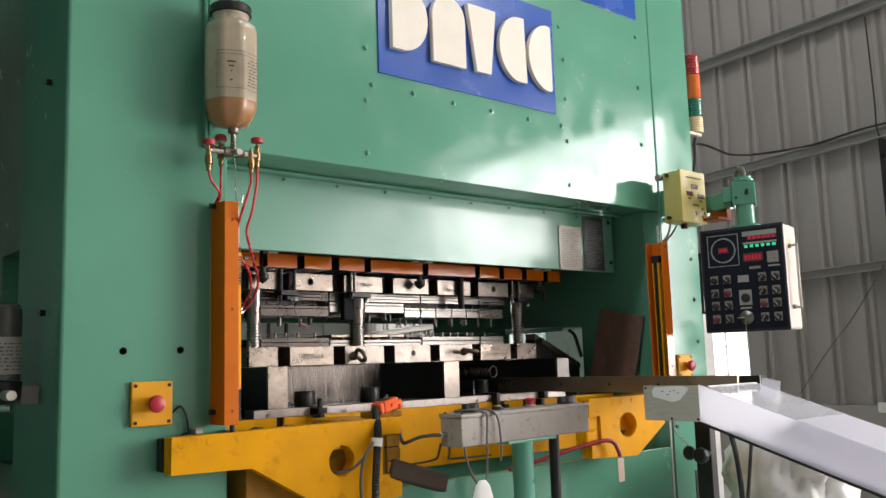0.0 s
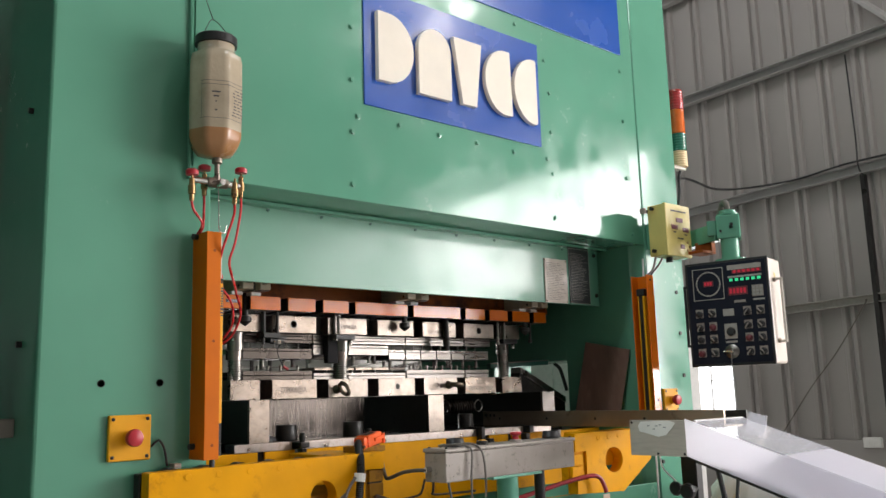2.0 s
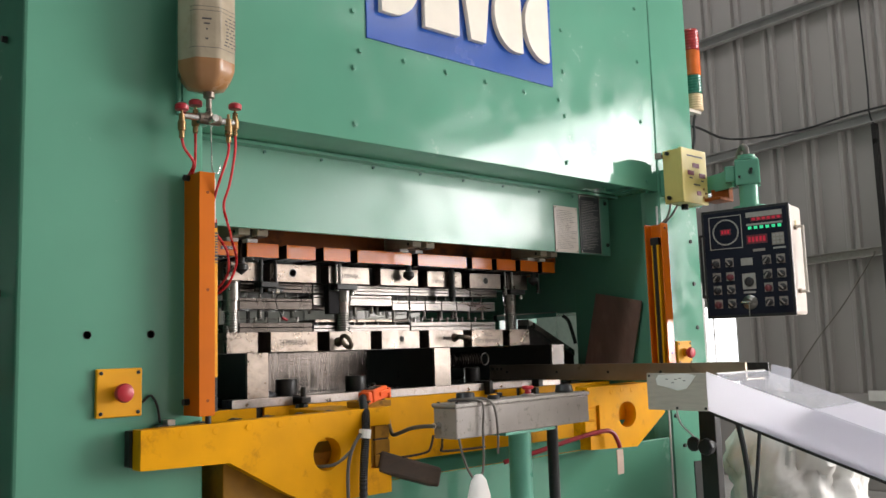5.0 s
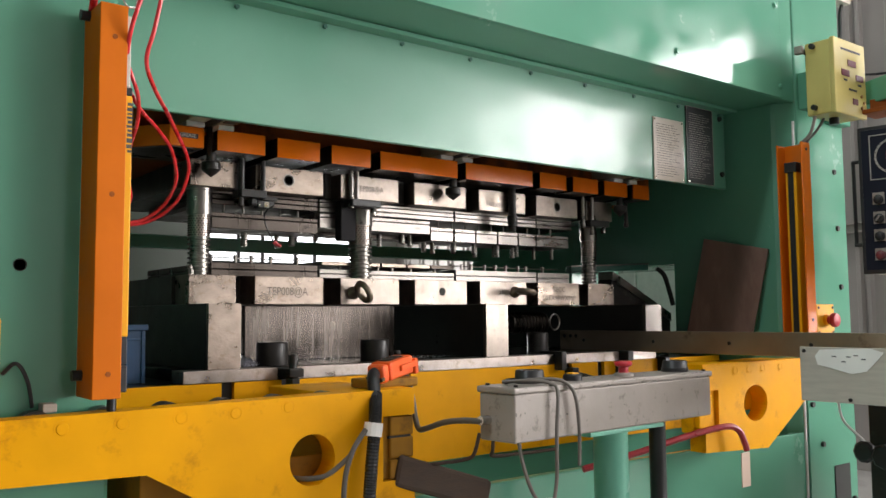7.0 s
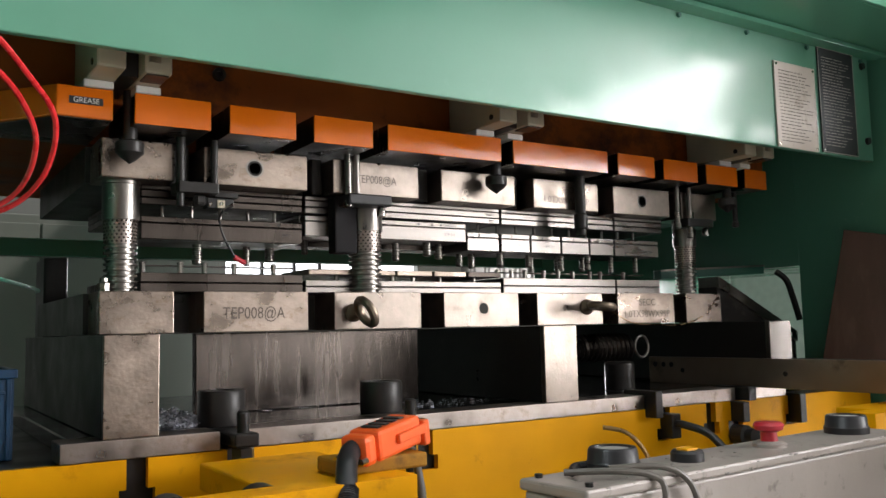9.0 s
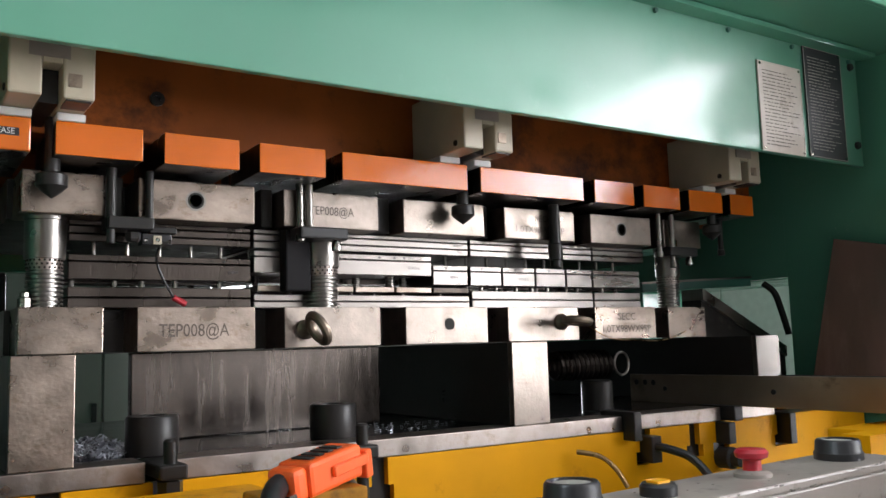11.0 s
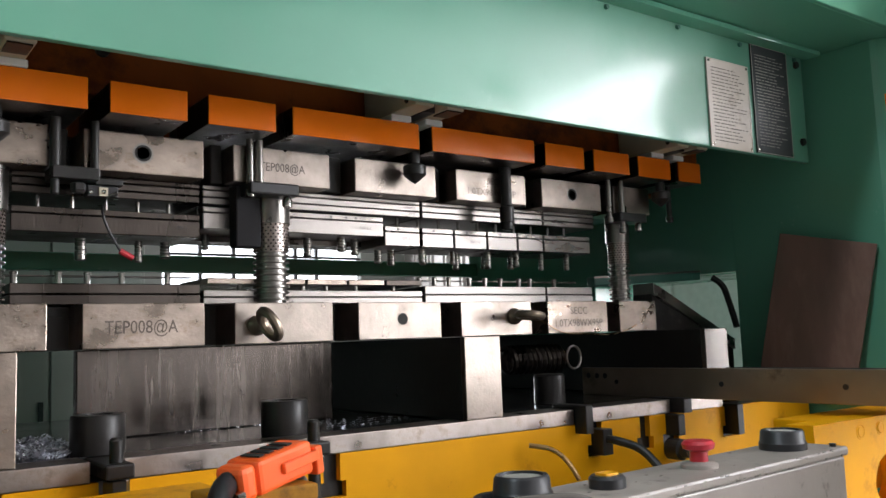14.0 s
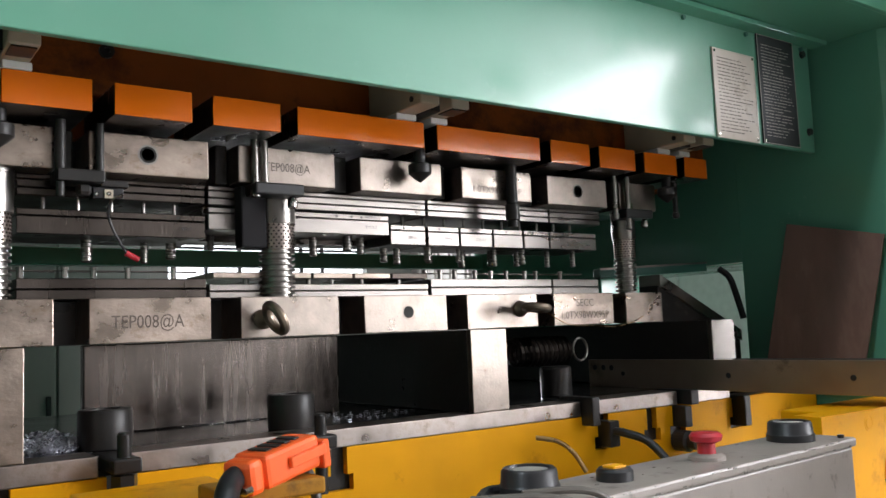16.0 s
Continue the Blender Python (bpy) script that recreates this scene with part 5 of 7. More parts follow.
part("top_plate", cbox(0.2, 0.43, -0.04, 0.04, 0.946, 0.9545, bevel=0.002), JADE, post)
smooth(part("tube", cyl(B(), (1.0, -0.245, 0.012), (1.0, -0.245, 0.9455), 0.033, seg=28), JADE, post))
part("foot_plate", box(B(), 0.88, 1.12, -0.36, -0.13, 0, 0.012, 0.002), JADE, post)
smooth(solo("black_tube_post", cyl(B(), (1.165, -0.225, 0.0), (1.165, -0.225, 0.9545), 0.017, seg=18), BLACK, "black tube post under the control box", "post"))
smooth(solo("flexible_conduit", sweep(B(), [(0.69, 0.012, 1.06), (0.7, 0.004, 1.048), (0.704, -0.005, 1.012), (0.7, -0.02, 0.975), (0.69, -0.045, 0.957), (0.681, -0.08, 0.961), (0.676, -0.14, 0.978), (0.672, -0.2, 0.987), (0.68, -0.245, 0.989)], 0.0055, 12, 14, 0.07), CABLE, "grey flexible metal conduit from the plug to the control box", "conduit"))
solo("bent_pipe", sweep(B(), [(0.735, -0.17, 0.957), (0.728, -0.165, 0.925), (0.724, -0.155, 0.912), (0.71, -0.12, 0.902), (0.68, -0.08, 0.895)], 0.0034), WOOD, "thin brown bent pipe under the control box", "pipe")
solo("bent_pipe", sweep(B(), [(0.785, -0.15, 0.945), (0.787, -0.145, 0.918), (0.8, -0.13, 0.905), (0.87, -0.12, 0.9), (1.0, -0.1, 0.895)], 0.0034), WOOD, "thin brown pipe running under the bolster", "pipe")
for pts in ([(0.72, -0.25, 1.054), (0.755, -0.285, 1.056), (0.785, -0.302, 1.051), (0.796, -0.309, 1.035), (0.792, -0.309, 0.97), (0.787, -0.312, 0.89), (0.775, -0.315, 0.85)],
            [(0.76, -0.27, 1.056), (0.807, -0.295, 1.056), (0.832, -0.305, 1.042), (0.845, -0.307, 1.012), (0.85, -0.307, 0.955), (0.846, -0.309, 0.905)],
            [(0.71, -0.302, 0.956), (0.715, -0.306, 0.92), (0.728, -0.31, 0.88), (0.745, -0.315, 0.85)]):
    solo("draped_cable", sweep(B(), pts, 0.0033), CABLE, "dirty grey cord draped over the control box", "cord", "", "draped cords")
part_loop = sweep(B(), [(0.8, -0.235, 1.0525), (0.765, -0.222, 1.0525), (0.745, -0.235, 1.0525), (0.73, -0.25, 1.053)], 0.0045)
solo("loop_cable", part_loop, CABLE_BLACK, "dark cable lying on the control box lid", "cable")
bm = lathe(B(), (0.76, -0.318, 0.715), [(0.03, 0), (0.042, 0.01), (0.038, 0.09), (0.026, 0.13), (0.012, 0.145)], 18)
for v in bm.verts:
    v.co.y = -0.318 + (v.co.y + 0.318) * 0.5
smooth(solo("hanging_pouch", bm, PAPER, "small off-white pouch hanging on a cord", "pouch"))

# ---- the heavy plug and its cable ----
PM = Matrix.Translation((0.665, 0.0, 1.072)) @ Matrix.Rotation(radians(24), 4, "Z") @ Matrix.Rotation(radians(-8), 4, "Y") @ Matrix.Scale(0.8, 4)


def plug():
    p = thing("power_plug", (0.655, 0.0, 1.04), "orange moulded multi-pin plug with side latches on the yellow arm", "plug")
    part("shell", box(B(), -0.06, 0.045, -0.028, 0.028, -0.022, 0.022, 0.006, m=PM), PLUG, p)
    part("collar", box(B(), -0.085, -0.058, -0.024, 0.024, -0.024, 0.02, 0.008, m=PM), PLUG, p)
    part("hood", box(B(), 0.045, 0.06, -0.033, 0.033, -0.026, 0.012, 0.003, m=PM), PLUG, p)
    for y in (-0.031, 0.031):
        part("latch", box(B(), -0.02, 0.05, y - 0.004, y + 0.004, -0.006, 0.008, 0.002, m=PM), PLUG, p)
    for i in range(4):
        part("rib", box(B(), -0.045 + 0.018 * i, -0.034 + 0.018 * i, -0.016, 0.016, 0.0222, 0.0245, 0.001, m=PM), BLACK, p)
    for y in (-0.022, 0.022):
        a, b = PM @ Vector((-0.086, y, -0.012)), PM @ Vector((-0.098, y, -0.012))
        part("screw", cyl(B(), a, b, 0.0045, seg=10), CHROME, p)
    a = PM @ Vector((-0.09, 0, 0))
    smooth(part("cable_boot", sweep(B(), [PM @ Vector((-0.07, 0, 0)), a, a + Vector((-0.018, -0.026, -0.012)), a + Vector((-0.03, -0.05, -0.04))], 0.0118, 14), CABLE_BLACK, p))
    part("saddle", box(B(), 0.585, 0.7, -0.03, 0.03, 1.036, 1.053, 0.003), OCHRE, p, "dirty ochre saddle block")
    return p


plug()
solo("plug_cable", sweep(B(), [(0.574, -0.074, 1.03), (0.562, -0.092, 1.005), (0.552, -0.104, 0.97), (0.543, -0.107, 0.9), (0.538, -0.107, 0.8), (0.535, -0.106, 0.4), (0.5, -0.1, 0.02)], 0.0118, 12, 26, 0.13), CABLE_BLACK, "thick black power cable hanging from the orange plug", "cable")
solo("tape_wrap", sweep(B(), [(0.549, -0.107, 0.985), (0.545, -0.108, 0.962)], 0.0165, 12), PAPER, "white tape wrapped round the cables", "tape")
solo("sheathed_cable", sweep(B(), [(0.53, -0.11, 0.975), (0.5, -0.115, 0.94), (0.485, -0.115, 0.89), (0.487, -0.11, 0.8), (0.49, -0.11, 0.5)], 0.0048), CABLE, "dirty taped cable beside the power cable", "cable")
solo("sheathed_cable", sweep(B(), [(0.5, -0.112, 0.935), (0.46, -0.1, 0.905), (0.43, -0.07, 0.898), (0.4, -0.02, 0.9)], 0.0045), CABLE, "dirty cable through the round hole of the arm", "cable")
bm = box(B(), -0.1, 0.1, -0.03, 0.03, -0.03, 0.028, 0.008, m=Matrix.Translation((0.715, -0.07, 0.868)) @ Matrix.Rotation(radians(14), 4, "Y") @ Matrix.Rotation(radians(-10), 4, "Z"))
for v in bm.verts:
    v.co.z -= max(0, v.co.x - 0.74) * 0.25
solo("wood_offcut", bm, WOOD, "dark oily wood offcut wedged under the bolster", "wood")
bar = sweep(B(), [(1.14, -0.04, 0.83), (1.26, -0.08, 0.855), (1.41, -0.115, 0.885), (1.52, -0.14, 0.9), (1.56, -0.15, 0.891), (1.578, -0.155, 0.86), (1.584, -0.157, 0.84)], 0.0078, 8)
solo("pry_bar", bar, RED_PAINT, "red painted steel pry bar with a hooked end", "pry bar")
solo("paper_strip", box(B(), 1.605, 1.64, -0.128, -0.125, 0.745, 0.828, 0.0008), STRIP_BEIGE, "pale torn strip hanging from the yellow arm", "strip")

# ---- clutter on the bolster ----
for x, y in ((0.574, 0.335), (0.835, 0.33)):
    s = thing("clamp_stud", (x, y, 1.0655), "black steel cylinder with a clamping stud on the bolster", "clamp stud", "clamp studs")
    smooth(part("cylinder", lathe(B(), (x, y, 1.0655), [(0.033, 0), (0.034, 0.002), (0.034, 0.047), (0.032, 0.05), (0.02, 0.05), (0.019, 0.046), (0.001, 0.046)], 28), BLACK_STEEL, s))
    sx, sy = x - 0.006, 0.228
    smooth(part("stud", lathe(B(), (sx, sy, 0.985), [(0.0085, 0), (0.0085, 0.105), (0.006, 0.108)], 12), BLACK_STEEL, s))
    part("nut", lathe(B(), (sx, sy, 1.025), [(0.0155, 0), (0.0155, 0.018), (0.012, 0.02)], 6), BLACK_STEEL, s)
    part("strap", box(B(), sx - 0.017, sx + 0.017, sy - 0.018, sy + 0.09, 1.046, 1.064, 0.003), BLACK_STEEL, s)
for x, w, z0, z1 in ((1.3545, 0.009, 1.025, 1.074), (1.397, 0.012, 0.985, 1.03), (1.597, 0.01, 1.0, 1.039), (1.618, 0.012, 1.0405, 1.068), (1.78, 0.01, 0.985, 1.045)):
    solo("t_bolt_block", box(B(), x - w, x + w, 0.222, 0.2615 if z0 < 1 else 0.305, z0, z1, 0.002), BLACK_STEEL, "black steel clamp block in a bolster slot", "clamp block", "", "clamp blocks")
solo("black_hose", sweep(B(), [(1.397, 0.225, 1.012), (1.4, 0.2, 1.01), (1.415, 0.16, 0.995), (1.42, 0.11, 0.95)], 0.0072, 10), CABLE_BLACK, "short black hose from the bolster slot", "hose")
solo("copper_pipe", sweep(B(), [(1.225, 0.235, 1.018), (1.255, 0.215, 1.01), (1.275, 0.2, 0.99), (1.29, 0.19, 0.96)], 0.004, 8), BRASS, "bent copper pipe end with a red tip", "pipe")
rnd = random.Random(11)


def chip_pile(cx, cy, rx, ry, n, h, size, name, label):
    bm = B()
    for i in range(n):
        a, d = rnd.uniform(0, 6.283), math.sqrt(rnd.random())
        x, y = cx + rx * d * math.cos(a), cy + ry * d * math.sin(a)
        z = 1.0668 + rnd.random() * h * (1 - d * 0.8)
        tip = 0.9 if h > 0.005 else 0.12
        m = Matrix.Translation((x, y, z)) @ Euler((rnd.uniform(-tip, tip), rnd.uniform(-tip, tip), rnd.uniform(0, 6))).to_matrix().to_4x4()
        w = size * rnd.uniform(0.5, 1.3)
        box(bm, -w, w, -w * 0.3, w * 0.3, -0.0003, 0.0003, m=m)
    return solo(name, bm, CHIP, label, "chips", "stuff")


chip_pile(0.515, 0.4, 0.05, 0.08, 620, 0.026, 0.0042, "metal_chips", "small heap of shiny stamped metal chips")
chip_pile(0.985, 0.41, 0.12, 0.07, 110, 0.0004, 0.0026, "scattered_chips", "scattered shiny metal chips on the oily plate")
# coil spring and shafts lying below the die
sp = []
for i in range(11 * 14 + 1):
    a = 2 * math.pi * i / 14
    sp.append((1.405 + 0.0132 * i / 14, 0.5 + 0.026 * math.cos(a), 1.148 + 0.026 * math.sin(a)))
solo("coil_spring", sweep(B(), sp, 0.0052, 6, 1), STEEL_DARK, "coil spring lying below the die", "spring")
smooth(solo("ring", sweep(B(), [(1.55 + 0.02 * math.cos(0.3 * i), 0.452, 1.149 + 0.023 * math.sin(0.3 * i)) for i in range(22)], 0.0028, 8, 3), DULL_STEEL, "bright steel ring beside the coil spring", "ring"))
smooth(solo("dark_cylinder", lathe(B(), (1.42, 0.39, 1.0665), [(0.03, 0), (0.03, 0.052), (0.026, 0.056)], 24), BLACK_STEEL, "dark steel cylinder beside the parallel bar", "cylinder"))

# ---- board, scrap chute and tray ----
bm = box(B(), -0.004, 0.004, -0.1, 0.1, 0.0, 0.325, 0.001, m=Matrix.Translation((2.033, 0.231, 1.066)) @ Matrix.Rotation(radians(17.3), 4, "Z") @ Matrix.Rotation(radians(12.2), 4, "X"))
solo("brown_board", bm, RUST_BOARD, "brown rusty steel sheet leaning inside the upright", "steel sheet")
scrap = thing("scrap_chute", (1.94, 0.47, 1.061), "dark sloping steel scrap chute at the die end", "chute")
part("chute_body", prism(B(), [(1.797, 1.28), (1.815, 1.272), (2.083, 1.146), (2.083, 1.061), (1.797, 1.061)], "y", 0.445, 0.5), BLACK_STEEL, scrap)
part("sloping_plate", prism(B(), [(1.797, 1.305), (1.815, 1.298), (2.083, 1.172), (2.083, 1.1465), (1.815, 1.2725), (1.797, 1.2805)], "y", 0.438, 0.5, 0.001), DULL_STEEL, scrap, "worn grey sloping plate")
solo("thin_wire", sweep(B(), [(1.4, 0.405, 1.238), (1.44, 0.418, 1.222), (1.5, 0.424, 1.2), (1.57, 0.424, 1.196), (1.63, 0.424, 1.193), (1.68, 0.424, 1.2), (1.72, 0.426, 1.212)], 0.0011), BRASS, "thin copper wire drooping along the die edge", "wire")
tray = thing("parts_tray", (1.95, 0.6, 1.06), "dark green tray frame with a bent black strap", "tray")
part("top_bar", box(B(), 1.775, 2.085, 0.5, 0.53, 1.312, 1.334, 0.002, m=Matrix.Translation((1.93, 0.515, 0)) @ Matrix.Rotation(radians(-12), 4, "Z") @ Matrix.Rotation(radians(-2.5), 4, "Y") @ Matrix.Translation((-1.93, -0.515, 0))), TRAY_GREEN, tray)
part("bar_edge", box(B(), 1.775, 2.085, 0.498, 0.4995, 1.33, 1.3345, m=Matrix.Translation((1.93, 0.515, 0)) @ Matrix.Rotation(radians(-12), 4, "Z") @ Matrix.Rotation(radians(-2.5), 4, "Y") @ Matrix.Translation((-1.93, -0.515, 0))), DULL_STEEL, tray, "bare worn edge of the bar")
part("post", box(B(), 1.79, 1.815, 0.53, 0.56, 1.061, 1.312, 0.002), TRAY_GREEN, tray)
part("strap", sweep(B(), [(2.04, 0.46, 1.322), (2.052, 0.44, 1.3), (2.062, 0.432, 1.26), (2.08, 0.428, 1.2)], 0.0085, 6), BLACK, tray)

# ---- discharge rail, end box and white slide ----
rail = thing("discharge_rail", (1.66, -0.05, 1.065), "long bronzed steel discharge rail running out of the die", "rail")
part("side_bar", box(B(), 1.64, 1.652, -0.61, 0.52, 1.065, 1.123, 0.0015), RAIL, rail)
part("floor_strip", box(B(), 1.652, 1.78, -0.6, 0.5, 1.066, 1.072), RAIL, rail)
part("far_bar", box(B(), 1.78, 1.79, -0.61, 0.5, 1.065, 1.118, 0.0015), BLACK_STEEL, rail)
for y in (0.42, 0.16, -0.08, -0.3):
    part("screw", cyl(B(), (1.64, y, 1.094), (1.6385, y, 1.094), 0.005, seg=10), BLACK, rail)
for y in (0.5, 0.475, 0.452):
    part("dent", cyl(B(), (1.64, y, 1.106), (1.639, y, 1.106), 0.006, seg=8), BLACK, rail)
endbox = thing("end_box", (1.5, -0.5, 0.98), "brushed steel end box with torn paper stuck on it", "box")
bm = box(B(), 1.425, 1.435, -0.607, -0.395, 0.987, 1.098, 0.001)
part("front_sheet", bm, BIN_STEEL, endbox)
part("side_sheet", box(B(), 1.435, 1.638, -0.405, -0.396, 0.987, 1.064), BIN_STEEL, endbox)
part("floor_sheet", box(B(), 1.435, 1.7, -0.607, -0.395, 0.987, 0.992), BIN_STEEL, endbox)
bm = B()
pts = [(-0.44, 1.093), (-0.5, 1.096), (-0.545, 1.097), (-0.57, 1.09), (-0.558, 1.075), (-0.535, 1.052), (-0.505, 1.046), (-0.47, 1.055), (-0.435, 1.062), (-0.43, 1.08)]
prism(bm, pts, "x", 1.4225, 1.4242)
part("paper_note", bm, PAPER, endbox, "torn white paper with scribbles")
bm = B()
for y, z in ((-0.5, 1.08), (-0.515, 1.083), (-0.49, 1.07), (-0.53, 1.076), (-0.47, 1.08)):
    box(bm, 1.4218, 1.4224, y - 0.005, y + 0.004, z - 0.001, z + 0.001)
part("scribble", bm, INK, endbox)
for y, z in ((-0.405, 1.09), (-0.5, 0.994), (-0.597, 0.995)):
    part("screw", cyl(B(), (1.425, y, z), (1.4225, y, z), 0.004, seg=10), BLACK, endbox)
chute = thing("white_slide", (1.55, -1.2, 0.6), "white acrylic parts slide with a clear cover", "slide")
S = -0.325


def zs(y, z):
    return z + (-0.61 - y) * S


for x0, x1, nm, h in ((1.417, 1.424, "side_sheet", 0.112), (1.69, 1.697, "far_sheet", 0.022)):
    part(nm, prism(B(), [(-0.609, 0.99), (-0.609, 0.99 + h), (-2.1, zs(-2.1, 0.99 + h)), (-2.1, zs(-2.1, 0.99))], "x", x0, x1), CHUTE, chute)
part("slide_floor", prism(B(), [(-0.74, zs(-0.74, 1.0)), (-0.74, zs(-0.74, 1.006)), (-2.1, zs(-2.1, 1.006)), (-2.1, zs(-2.1, 1.0))], "x", 1.4245, 1.6895), CHUTE, chute)
part("top_sheet", prism(B(), [(-0.925, zs(-0.925, 1.1025)), (-0.925, zs(-0.925, 1.1065)), (-2.1, zs(-2.1, 1.1065)), (-2.1, zs(-2.1, 1.1025))], "x", 1.417, 1.697), CHUTE_TOP, chute)
cov = part("clear_cover", prism(B(), [(-0.64, zs(-0.64, 1.1025)), (-0.64, zs(-0.64, 1.1055)), (-0.924, zs(-0.924, 1.1055)), (-0.924, zs(-0.924, 1.1025))], "x", 1.4245, 1.71), CLEAR, chute, "clear acrylic cover")
cov.visible_shadow = False
part("cover_edge", prism(B(), [(-0.634, zs(-0.634, 1.1025)), (-0.634, zs(-0.634, 1.1065)), (-0.6395, zs(-0.6395, 1.1065)), (-0.6395, zs(-0.6395, 1.1025))], "x", 1.43, 1.71), LABEL_WHITE, chute, "bright cut edge of the cover")
up = part("clear_upright", prism(B(), [(-0.645, 1.05), (-0.665, 1.115), (-0.725, 1.1), (-0.715, 1.03)], "x", 1.704, 1.707), CLEAR, chute, "clear acrylic upright")
up.visible_shadow = False
part("edge_trim", prism(B(), [(-0.609, 0.982), (-0.609, 0.9895), (-2.1, zs(-2.1, 0.9895)), (-2.1, zs(-2.1, 0.982))], "x", 1.414, 1.44), BLACK_STEEL, chute)
stand = thing("slide_stand", (1.65, -0.49, 0), "steel stand with a black clamping knob under the slide", "stand")
part("column", box(B(), 1.692, 1.728, -0.46, -0.4, 0.0125, 0.986, 0.003), BLACK_STEEL, stand, "dark steel column")
part("foot", box(B(), 1.56, 1.86, -0.57, -0.31, 0, 0.012, 0.002), BLACK_STEEL, stand)
smooth(part("clamp_knob", lathe(B(), (1.625, -0.475, 0.86), [(0.012, 0.004), (0.024, 0.0), (0.027, -0.01), (0.027, -0.024), (0.022, -0.03), (0.008, -0.031)], 8, "x"), BLACK, stand))
smooth(part("clamp_screw", cyl(B(), (1.62, -0.43, 0.866), (1.692, -0.43, 0.866), 0.008, seg=10), BLACK, stand))
smooth(part("clamp_screw", cyl(B(), (1.62, -0.475, 0.86), (1.7, -0.45, 0.86), 0.008, seg=10), BLACK, stand))
smooth(part("lock_knob", lathe(B(), (1.622, -0.43, 0.866), [(0.012, 0.002), (0.02, 0), (0.024, -0.006), (0.024, -0.016), (0.018, -0.022), (0.006, -0.023)], 10, "x"), BLACK, stand))
solo("stand_cable", sweep(B(), [(1.7, -0.62, 0.98), (1.69, -0.6, 0.8), (1.65, -0.58, 0.5), (1.66, -0.56, 0.02)], 0.006), CABLE_BLACK, "black cable hanging beside the slide stand", "cable")
solo("stand_cable", sweep(B(), [(1.66, -0.55, 0.98), (1.68, -0.57, 0.8), (1.67, -0.58, 0.5), (1.7, -0.56, 0.02)], 0.009), CABLE_BLACK, "thick black cable hanging beside the slide stand", "cable")
solo("thin_white_cable", sweep(B(), [(1.6, -0.38, 0.985), (1.61, -0.385, 0.93), (1.63, -0.42, 0.885), (1.64, -0.44, 0.84)], 0.003), LABEL_WHITE, "thin white cord below the end box", "cord")
prof = [(0.23, 0.0)] + [(0.265 + 0.035 * math.sin(math.pi * min(i / 30, 1)), 0.04 + 0.71 * i / 40) for i in range(41)] + [(0.25, 0.8), (0.22, 0.85), (0.17, 0.885), (0.1, 0.905), (0.03, 0.91)]
bm = lathe(B(), (2.3, -0.42, 0.0), prof, 110)
for v in bm.verts:
    d = Vector((v.co.x - 2.3, v.co.y + 0.42, 0))
    if d.length < 0.04:
        continue
    q = Vector((v.co.x, v.co.y, v.co.z))
    fold = 0.0
    for f, w, p in ((3.5, 0.05, 2), (8.0, 0.035, 3), (17.0, 0.018, 3), (34.0, 0.008, 2)):
        fold -= w * (1 - abs(noise.noise(q * f + Vector((f, 2 * f, 0.3 * f))))) ** (p * 2)
        fold += 0.3 * w * noise.noise(q * f * 0.7)
    v.co += d.normalized() * (fold + 0.02)
smooth(solo("white_sack", bm, BAG, "large crumpled white plastic sack on the floor", "sack"), 50)

# ---- pendant, indicator box and signal lamp at the right upright ----
# the panel looks towards the walker; local x runs along its width, z up, -y out of its face
PEND = Matrix.Translation((2.201, -0.334, 1.488)) @ Matrix.Rotation(radians(-78.6), 4, "Z")


